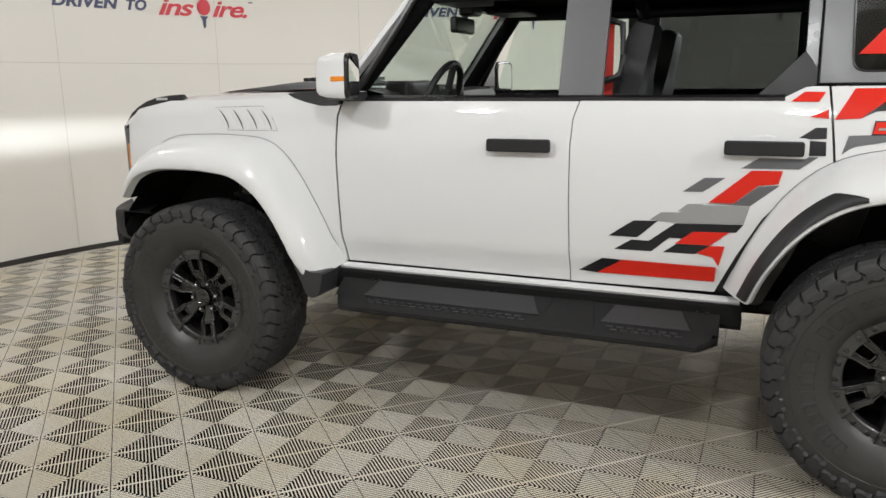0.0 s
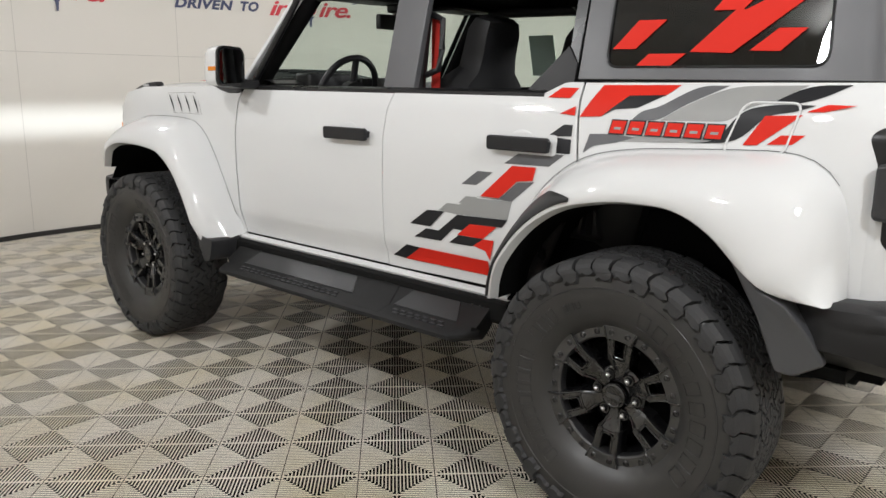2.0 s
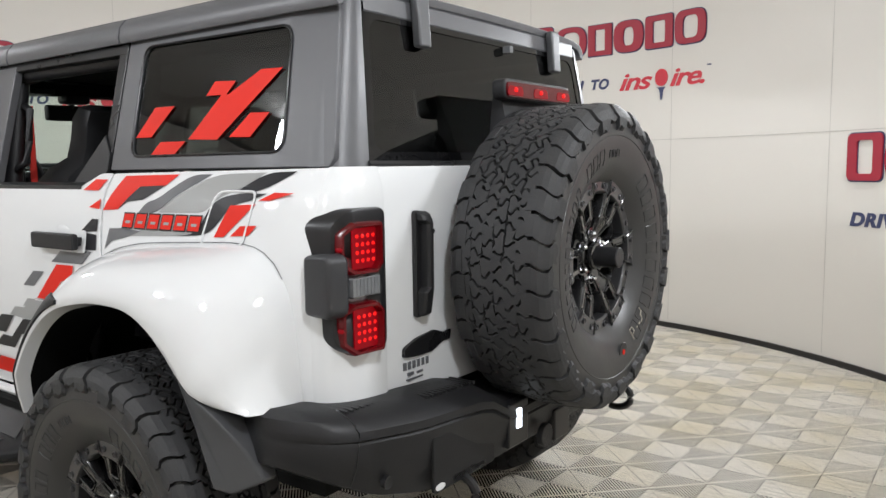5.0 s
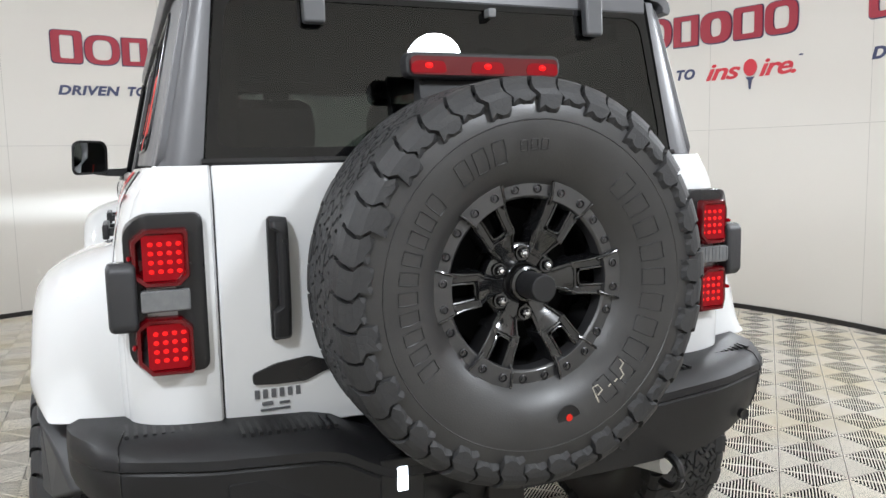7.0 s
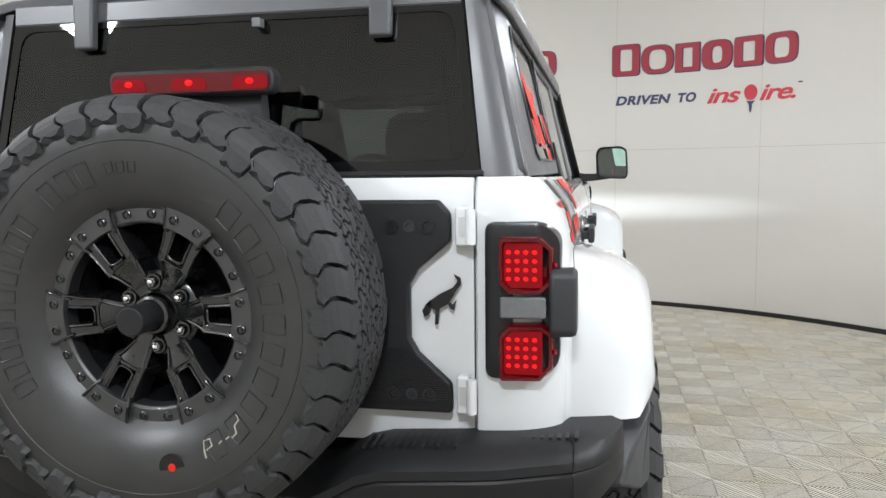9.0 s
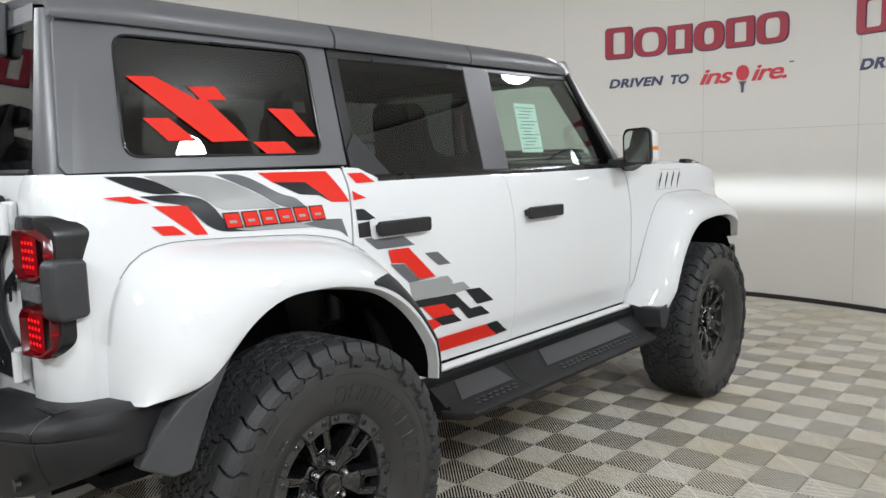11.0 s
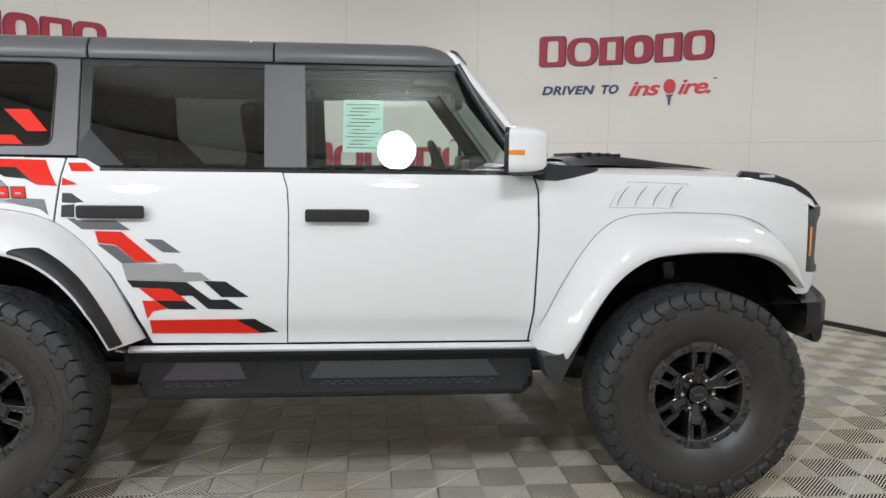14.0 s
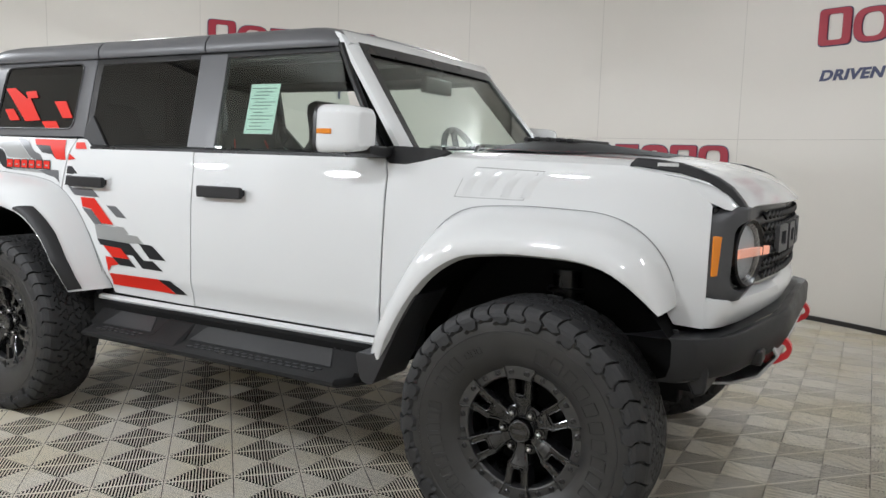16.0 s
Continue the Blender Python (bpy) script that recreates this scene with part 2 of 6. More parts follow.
def box(bm, x0, x1, y0, y1, z0, z1, m=None):
    g = bmesh.ops.create_cube(bm, size=1, matrix=Matrix.Translation(((x0 + x1) / 2, (y0 + y1) / 2, (z0 + z1) / 2)) @ Matrix.Diagonal((x1 - x0, y1 - y0, z1 - z0, 1)))
    if m is not None:
        bmesh.ops.transform(bm, matrix=m, verts=g["verts"])
    return g["verts"]


def prism(bm, pts, depth, m=None):
    """Extrudes an outline of (u, v) points along w by depth, centred on w = 0."""
    lo = [bm.verts.new((u, v, -depth / 2)) for u, v in pts]
    hi = [bm.verts.new((u, v, depth / 2)) for u, v in pts]
    n = len(pts)
    bm.faces.new(lo[::-1])
    bm.faces.new(hi)
    for i in range(n):
        bm.faces.new((lo[i], lo[(i + 1) % n], hi[(i + 1) % n], hi[i]))
    if m is not None:
        bmesh.ops.transform(bm, matrix=m, verts=lo + hi)
    return lo + hi


def rounded(pts, r, n=4):
    """Rounds the corners of an outline."""
    out = []
    k = len(pts)
    for i in range(k):
        p0, p, p1 = (Vector(pts[(i + j) % k]) for j in (-1, 0, 1))
        a, b = (p0 - p), (p1 - p)
        d = min(r, a.length * 0.45, b.length * 0.45)
        a, b = p + a.normalized() * d, p + b.normalized() * d
        for j in range(n + 1):
            t = j / n
            out.append(tuple(a * (1 - t) ** 2 + p * 2 * t * (1 - t) + b * t ** 2))
    return out


def loft(bm, rings, close_u=False, cap=False):
    """Skins rows of points that all have the same count."""
    vs = [[bm.verts.new(p) for p in r] for r in rings]
    n = len(vs[0])
    for a, b in zip(vs[:-1], vs[1:]):
        for i in range(n if close_u else n - 1):
            j = (i + 1) % n
            bm.faces.new((a[i], a[j], b[j], b[i]))
    if cap:
        bm.faces.new(vs[0][::-1])
        bm.faces.new(vs[-1])
    return vs


def resample(pts, n, w=17):
    """Even spacing along a smooth line through the points."""
    p = np.array(pts, float)
    d = np.r_[0, np.cumsum(np.hypot(*np.diff(p, axis=0).T))]
    fine = np.linspace(0, d[-1], 400)
    q = np.stack([np.interp(fine, d, p[:, k]) for k in range(p.shape[1])], 1)
    ker = np.hanning(w + 2)[1:-1]
    ker /= ker.sum()
    pad = np.concatenate([2 * q[:1] - q[1:w // 2 + 1][::-1], q, 2 * q[-1:] - q[-w // 2:-1][::-1]])
    q = np.stack([np.convolve(pad[:, k], ker, "valid")[:400] for k in range(p.shape[1])], 1)
    d = np.r_[0, np.cumsum(np.hypot(*np.diff(q, axis=0).T))]
    s = np.linspace(0, d[-1], n)
    return [tuple(np.interp(v, d, q[:, k]) for k in range(p.shape[1])) for v in s]


def tube(bm, pts, r, n=10, cap=True):
    """A round bar along a line of points."""
    pts = [Vector(p) for p in pts]
    rings = []
    for i, p in enumerate(pts):
        t = (pts[min(i + 1, len(pts) - 1)] - pts[max(i - 1, 0)]).normalized()
        u = t.cross(Vector((0, 0, 1)))
        if u.length < 0.05:
            u = t.cross(Vector((0, 1, 0)))
        u.normalize()
        v = t.cross(u)
        rings.append([p + r * (math.cos(a) * u + math.sin(a) * v) for a in (2 * math.pi * k / n for k in range(n))])
    loft(bm, rings, True, cap)


def revolve(bm, profile, n=64, axis="y"):
    """Turns a profile of (offset along the axis, radius) round the axis."""
    rings = []
    for k in range(n):
        a = 2 * math.pi * k / n
        rings.append([(r * math.cos(a), o, r * math.sin(a)) if axis == "y" else (o, r * math.cos(a), r * math.sin(a)) for o, r in profile])
    vs = [[bm.verts.new(p) for p in r] for r in rings]
    for i in range(n):
        a, b = vs[i], vs[(i + 1) % n]
        for j in range(len(profile) - 1):
            bm.faces.new((a[j], a[j + 1], b[j + 1], b[j]))


def thing(name, label, category, at=(0, 0, 0)):
    e = new(name)
    e.empty_display_size = 0.2
    e.location = at
    return tagged(e, label, category)


# ---------- the booth: round wall, ceiling, base trim, subfloor ----------
def cyl_wall(r, z, ang):
    a = radians(ang)
    return (CX + r * math.cos(a), CY + r * math.sin(a), z)


def ring_mesh(r0, r1, z0, z1, n=180):
    bm = bmesh.new()
    rows = []
    for k in range(n):
        a = 360.0 * k / n
        rows.append([cyl_wall(r0, z0, a), cyl_wall(r0, z1, a), cyl_wall(r1, z1, a), cyl_wall(r1, z0, a)])
    vs = [[bm.verts.new(p) for p in r] for r in rows]
    for i in range(n):
        a, b = vs[i], vs[(i + 1) % n]
        for j in range(4):
            bm.faces.new((a[j], a[(j + 1) % 4], b[(j + 1) % 4], b[j]))
    return bm


def setting(name, bm, material, label="", smooth=True):
    ob = new(name, finish(name, bm, material, smooth))
    if smooth:
        keep_sharp(ob.data, 38)
    return tagged(ob, label, kind="structure")


setting("wall_round", ring_mesh(WALL_R, WALL_R + 0.12, -0.1, WALL_H + 0.05), WALL, "smooth warm white curved booth wall")
setting("baseboard", ring_mesh(WALL_R - 0.022, WALL_R - 0.003, FLOOR_Z - 0.01, FLOOR_Z + 0.042), BASE, "low black trim along the curved wall")
bm = bmesh.new()
bmesh.ops.create_circle(bm, cap_ends=True, segments=128, radius=WALL_R + 0.12, matrix=Matrix.Translation((CX, CY, WALL_H + 0.09)))
g = bmesh.ops.extrude_face_region(bm, geom=bm.faces[:])
bmesh.ops.translate(bm, vec=(0, 0, 0.1), verts=[v for v in g["geom"] if isinstance(v, bmesh.types.BMVert)])
setting("ceiling", bm, CEIL, "plain grey ceiling above the curved wall", False)
bm = bmesh.new()
bmesh.ops.create_circle(bm, cap_ends=True, segments=128, radius=WALL_R + 0.12, matrix=Matrix.Translation((CX, CY, FLOOR_Z - 0.022)))
floor = setting("floor", bm, UNDER, "floor of ribbed light grey plastic tiles", False)

# faint joints between the wall sheets
for k in range(20):
    a = 3.5 + 18 * k
    bm = bmesh.new()
    pts = []
    for da in (-0.022, 0.022):
        pts.append([cyl_wall(WALL_R - 0.0025, z, a + da) for z in (0.06, WALL_H)])
    loft(bm, pts)
    setting("trim", bm, JOINT, "thin joint between wall sheets", False)


setting("trim", ring_mesh(WALL_R - 0.0025, WALL_R - 0.0005, 1.648, 1.6515), JOINT, "thin level joint round the wall", False)


def bend_to_wall(bm, a0, z0, out):
    """Lays a flat drawing (x to the right, y up) on the round wall, starting at the angle a0."""
    for v in bm.verts:
        ang = a0 - math.degrees(v.co.x / WALL_R)
        v.co = Vector(cyl_wall(WALL_R - out - max(0.0, v.co.z), z0 + v.co.y, ang))


def flat_shape(bm, pts, thick=0.012):
    n = len(pts)
    lo = [bm.verts.new((x, y, 0)) for x, y in pts]
    hi = [bm.verts.new((x, y, thick)) for x, y in pts]
    f = bm.faces.new(hi)
    for i in range(n):
        bm.faces.new((lo[i], lo[(i + 1) % n], hi[(i + 1) % n], hi[i]))
    bmesh.ops.triangulate(bm, faces=[f])


def frame_shape(bm, x0, x1, y0, y1, t, slot, thick=0.012):
    """An upright block with a slot through it."""
    w, h = x1 - x0, y1 - y0
    outer = rounded([(x0, y0), (x1, y0), (x1, y1), (x0, y1)], min(w, h) * slot, 5)
    cx, cy = (x0 + x1) / 2, (y0 + y1) / 2
    inner = [(cx + (x - cx) * (1 - 2 * t / w), cy + (y - cy) * (1 - 2 * t * 0.6 / h)) for x, y in outer]
    n = len(outer)
    rows = [[bm.verts.new((x, y, z)) for x, y in ring] for ring, z in ((outer, 0), (outer, thick), (inner, thick), (inner, 0))]
    for a, b in zip(rows[:-1], rows[1:]):
        for i in range(n):
            bm.faces.new((a[i], a[(i + 1) % n], b[(i + 1) % n], b[i]))


def text_bm(words, size, shear=0.0, spacing=1.0, width=None, thick=0.006, bold=0.0):
    c = bpy.data.curves.new("lettering", "FONT")
    c.body, c.size, c.shear, c.space_character, c.extrude, c.offset = words, size, shear, spacing, thick / 2, bold
    ob = bpy.data.objects.new("lettering", c)
    scene.collection.objects.link(ob)
    me = ob.to_mesh()
    bm = bmesh.new()
    bm.from_mesh(me)
    ob.to_mesh_clear()
    bpy.data.objects.remove(ob)
    bpy.data.curves.remove(c)
    xs = [v.co.x for v in bm.verts]
    k = 1.0 if width is None else width / (max(xs) - min(xs))
    x0 = min(xs)
    for v in bm.verts:
        v.co = Vector(((v.co.x - x0) * k, v.co.y, v.co.z + thick / 2))
    return bm


def shifted(bm, dx, dy):
    bmesh.ops.translate(bm, vec=(dx, dy, 0), verts=bm.verts)
    return bm




def wall_sign(a0, z0):
    """Raised red name above a slogan; z0 is the foot of the large row."""
    s = thing("wall_sign", "dark red name blocks over a navy and red slogan", "sign", cyl_wall(WALL_R - 0.01, z0, a0 - 11))
    inv = Matrix.Translation(s.location).inverted()

    def add(name, bm, material, label=""):
        bend_to_wall(bm, a0, z0, 0.0)
        bmesh.ops.transform(bm, matrix=inv, verts=bm.verts)
        part(name, bm, material, s, label, smooth=False)

    x = 0.0
    for w, h, t, r in ((0.285, 0.315, 0.075, 0.16), (0.33, 0.285, 0.07, 0.5), (0.245, 0.275, 0.07, 0.05), (0.30, 0.275, 0.095, 0.42), (0.275, 0.275, 0.075, 0.12), (0.30, 0.275, 0.075, 0.34)):
        bm = bmesh.new()
        frame_shape(bm, x - 0.008, x + w + 0.008, -0.010, h + 0.008, t + 0.014, r, 0.004)
        add("outline", bm, SIGN_NAVY)
        bm = bmesh.new()
        frame_shape(bm, x, x + w, 0, h, t, r, 0.016)
        add("block", bm, SIGN_RED)
        x += w + 0.022
    add("slogan", shifted(text_bm("DRIVEN", 0.125, 0.22, 1.08, 0.58, 0.006, 0.005), 0.035, -0.305), SIGN_NAVY)
    add("slogan", shifted(text_bm("TO", 0.125, 0.22, 1.08, 0.185, 0.006, 0.005), 0.69, -0.305), SIGN_NAVY)
    add("script", shifted(text_bm("ins", 0.215, 0.32, 0.92, 0.335, 0.006, 0.004), 0.985, -0.335), SIGN_BRIGHT)
    add("script", shifted(text_bm("ire.", 0.215, 0.32, 0.92, 0.34, 0.006, 0.004), 1.50, -0.335), SIGN_BRIGHT)
    bm = bmesh.new()
    flat_shape(bm, [(1.415 + 0.062 * math.cos(a), -0.255 + 0.074 * math.sin(a)) for a in (2 * math.pi * k / 24 for k in range(24))])
    add("ball", bm, SIGN_BRIGHT)
    bm = bmesh.new()
    flat_shape(bm, [(1.375, -0.338), (1.455, -0.338), (1.43, -0.365), (1.422, -0.445), (1.408, -0.445), (1.40, -0.365)])
    add("tee", bm, SIGN_NAVY)
    bm = bmesh.new()
    flat_shape(bm, [(1.86, -0.20), (1.90, -0.20), (1.90, -0.188), (1.86, -0.188)], 0.003)
    add("mark", bm, SIGN_NAVY)
    return s


for a0, z0 in ((166.0, 2.43), (124.0, 2.44), (94.0, 2.44), (196.0, 2.46), (247.0, 2.48), (326.5, 2.46), (55.5, 1.31), (279.0, 1.31)):
    tagged(wall_sign(a0, z0), group="signs round the wall")

# ---------- the car: body ----------
car = thing("suv", "white four-door off-road SUV with grey hardtop and red and grey decals", "car")

S_Z = (0.40, 0.62, 0.735, 0.765, 0.90, 1.00, 1.10, 1.16, 1.20, 1.24, 1.27, 1.30, 1.33, 1.36, 1.39, 1.44)
S_Y = (0.80, 0.832, 0.850, 0.8645, 0.8695, 0.8705, 0.8695, 0.8670, 0.8640, 0.8585, 0.8530, 0.8475, 0.8415, 0.8330, 0.8185, 0.785)


def side_y(x, z):
    """Half width of the lower body."""
    y = float(np.interp(z, S_Z, S_Y))
    if x > 2.02:
        y -= 0.10 * min(1.0, ((x - 2.02) / 0.17)) ** 2
    if x < -1.75:
        y -= 0.05 * min(1.0, ((-1.75 - x) / 0.36)) ** 2
    if x < -0.8:
        y += 0.012 * min(1.0, max(0.0, (z - 1.22) / 0.10)) * min(1.0, (-0.8 - x) / 0.05)
    return y


def cabin_y(x, z):
    """Half width of the glasshouse."""
    return 0.782 - (z - 1.43) * 0.235 - (0.02 * max(0.0, (x - 1.9) / 0.2))


def sheet_bm(poly, width, side, step_x=0.10, step_z=0.03):
    """A side panel: an outline in (x, z), cut into a net and pushed out to the body's width."""
    bm = bmesh.new()
    bm.faces.new([bm.verts.new((x, 0, z)) for x, z in poly])
    xs, zs = [p[0] for p in poly], [p[1] for p in poly]
    for lo, hi, step, no in ((min(xs), max(xs), step_x, (1, 0, 0)), (min(zs), max(zs), step_z, (0, 0, 1))):
        for k in range(1, int((hi - lo) / step) + 1):
            c = lo + k * step
            bmesh.ops.bisect_plane(bm, geom=bm.verts[:] + bm.edges[:] + bm.faces[:], plane_co=(c, 0, 0) if no[0] else (0, 0, c), plane_no=no)
    bmesh.ops.triangulate(bm, faces=[f for f in bm.faces if len(f.verts) > 4])
    for v in bm.verts:
        v.co.y = side * width(v.co.x, v.co.z)
    for f in bm.faces:
        f.normal_update()
    if sum(f.normal.y * f.calc_area() for f in bm.faces) * side < 0:
        bmesh.ops.reverse_faces(bm, faces=bm.faces)
    return bm


def as_panel(name, bm, material, parent, label="", thick=0.012, bevel=0.004, seg=2):
    me = bpy.data.meshes.new(name)
    bm.to_mesh(me)
    bm.free()
    me.materials.append(material)
    for p in me.polygons:
        p.use_smooth = True
    ob = new(name, me)
    ob.parent = parent
    if label:
        tagged(ob, label)
    s = ob.modifiers.new("thickness", "SOLIDIFY")
    s.thickness, s.offset = thick, -1
    s.use_rim = bevel > 0
    if bevel:
        soften(ob, bevel, seg, 50)
    return ob


def panel(name, poly, side, material, parent, width=side_y, label="", thick=0.012, bevel=0.004, grow=0.0, r=0.0, **kw):
    if r:
        poly = rounded(poly, r)
    return as_panel(name, sheet_bm(poly, lambda x, z: width(x, z) + grow, side, **kw), material, parent, label, thick, bevel)


def ring_panel(name, outer, inner, side, material, parent, width, label="", thick=0.015, bevel=0.003, n=72, grow=0.0):
    """A frame round an opening, both outlines walked with the same count."""
    def walk_round(poly):
        p = np.array(list(poly) + [poly[0]], float)
        d = np.r_[0, np.cumsum(np.hypot(*np.diff(p, axis=0).T))]
        s = np.linspace(0, d[-1], n, endpoint=False)
        return np.stack([np.interp(s, d, p[:, k]) for k in (0, 1)], 1)
    bm = bmesh.new()
    c = np.mean(np.array(inner), axis=0)
    ang_i = [(math.atan2(z - c[1], (x - c[0]) * 0.7), x, z) for x, z in walk_round(inner)]
    ang_o = [(math.atan2(z - c[1], (x - c[0]) * 0.7), x, z) for x, z in walk_round(outer)]
    ang_i.sort()
    ang_o.sort()
    rows = []
    for t in (0, 0.5, 1):
        rows.append([bm.verts.new((xi + (xo - xi) * t, side * (width(xi + (xo - xi) * t, zi + (zo - zi) * t) + grow), zi + (zo - zi) * t)) for (_, xi, zi), (_, xo, zo) in zip(ang_i, ang_o)])
    for a, b in zip(rows[:-1], rows[1:]):
        for i in range(n):
            bm.faces.new((a[i], a[(i + 1) % n], b[(i + 1) % n], b[i]))
    for f in bm.faces:
        f.normal_update()
    if sum(f.normal.y for f in bm.faces) * side < 0:
        bmesh.ops.reverse_faces(bm, faces=bm.faces)
    return as_panel(name, bm, material, parent, label, thick, bevel)


FRONT_DOOR = [(-0.762, 0.662), (0.276, 0.662), (0.266, 1.0), (0.264, 1.22), (0.270, 1.32), (0.290, 1.386), (-0.772, 1.386), (-0.790, 1.32), (-0.793, 1.15), (-0.780, 0.80)]
REAR_DOOR = [(0.280, 0.662), (0.835, 0.668), (0.905, 0.82), (0.985, 0.965), (1.080, 1.07), (1.205, 1.128), (1.168, 1.436), (1.10, 1.436), (1.015, 1.392), (0.295, 1.386), (0.274, 1.32), (0.268, 1.22), (0.270, 1.0)]
QUARTER = [(1.213, 1.128), (1.176, 1.436), (2.10, 1.444), (2.10, 0.845), (2.02, 0.845), (1.92, 0.95), (1.80, 1.06), (1.62, 1.115), (1.40, 1.115), (1.30, 1.10)]
FENDER = [(-0.770, 0.662), (-0.788, 0.80), (-0.800, 1.15), (-0.797, 1.32), (-0.778, 1.386), (-1.00, 1.398), (-1.74, 1.386), (-1.95, 1.345), (-2.030, 1.266), (-2.030, 0.862), (-1.935, 0.870), (-1.90, 0.93), (-1.85, 1.02), (-1.70, 1.11), (-1.25, 1.11), (-1.12, 1.0), (-1.0, 0.82), (-0.90, 0.662)]

FLARE_F_OUT = [(-0.775, 0.655), (-0.895, 0.905), (-0.98, 1.05), (-1.06, 1.155), (-1.16, 1.218), (-1.40, 1.232), (-1.70, 1.224), (-1.83, 1.17), (-1.912, 1.07), (-1.944, 0.985), (-1.942, 0.932)]
FLARE_F_IN = [(-0.87, 0.575), (-0.975, 0.79), (-1.045, 0.905), (-1.12, 0.99), (-1.235, 1.062), (-1.44, 1.082), (-1.66, 1.080), (-1.775, 1.052), (-1.845, 1.000), (-1.887, 0.955), (-1.922, 0.922)]
FLARE_R_OUT = [(0.866, 0.688), (0.945, 0.885), (1.03, 1.03), (1.12, 1.13), (1.23, 1.20), (1.40, 1.232), (1.70, 1.248), (1.92, 1.255), (2.02, 1.20), (2.065, 1.07), (2.072, 0.86)]
FLARE_R_IN = [(0.962, 0.680), (1.00, 0.79), (1.075, 0.905), (1.16, 0.99), (1.27, 1.055), (1.45, 1.09), (1.64, 1.09), (1.755, 1.035), (1.84, 0.95), (1.905, 0.893), (1.965, 0.876), (2.045, 0.871)]


FLARE_SKIN = {}


def flare(side, out, inn, name):
    """Wide wheel-arch flare: swells from the body to a lip, then turns in."""
    n = 44
    a, b = resample(out, n, 65), resample(inn, n, 65)
    rows = []
    for (xo, zo), (xi, zi), k in zip(a, b, range(n)):
        yo = side_y(xo, zo) - 0.012
        row = []
        e = min(1.0, 0.80 + 0.04 * min(k, n - 1 - k))
        lip = (1.066 - yo) * e
        even = max(0.0, min(1.0, 1 - (k - 9) / 10.0)) if name == "rear_flare" else 0.0
        for t, s, flat in ((0, 0.0, 0.0), (0.04, 0.13, 0.08), (0.12, 0.34, 0.20), (0.26, 0.60, 0.38), (0.45, 0.82, 0.60), (0.65, 0.945, 0.80), (0.82, 0.992, 0.955), (0.94, 1.0, 1.0), (1.0, 0.985, 0.985), (1.02, 0.955, 0.955)):
            s += (flat - s) * even
            row.append((xo + (xi - xo) * t, side * (yo + lip * s), zo + (zi - zo) * t))
        dx, dz = xi - xo, zi - zo
        L = math.hypot(dx, dz)
        row.append((xi + dx / L * 0.012, side * (yo + lip * 0.80), zi + dz / L * 0.012))
        rows.append(row)
    FLARE_SKIN[name, side] = rows
    bm = bmesh.new()
    loft(bm, [[(row[-1][0], row[-1][1] * 1.0, row[-1][2]), (row[-1][0], side * 0.90, row[-1][2]), (row[-1][0], side * 0.60, row[-1][2])] for row in rows])
    part("arch_liner", bm, LINER, car)
    bm = bmesh.new()
    loft(bm, rows)
    return part(name, bm, PAINT, car, "bulging white wheel arch flare")


def liner(side, cx, name):
    """Black wheel-well shell behind a flare."""
    bm = bmesh.new()
    rows = []
    for y in (0.97, 0.52):
        rows.append([(cx + 0.585 * math.cos(a), side * y, 0.50 + 0.585 * math.sin(a)) for a in (radians(22 + 136 * k / 28) for k in range(29))])
    loft(bm, rows)
    bm.faces.new([v for v in bm.verts if abs(abs(v.co.y) - 0.52) < 1e-4])
    ob = part(name, bm, LINER, car)
    return ob


def mudguard(side, pts, w0, w1, name, material):
    bm = bmesh.new()
    for v in prism(bm, pts, 1.0):
        v.co = Vector((v.co.x, side * (w0 + (w1 - w0) * (v.co.z + 0.5)), v.co.y))
    return part(name, bm, material, car, "dark plastic arch guard", bevel=0.012)


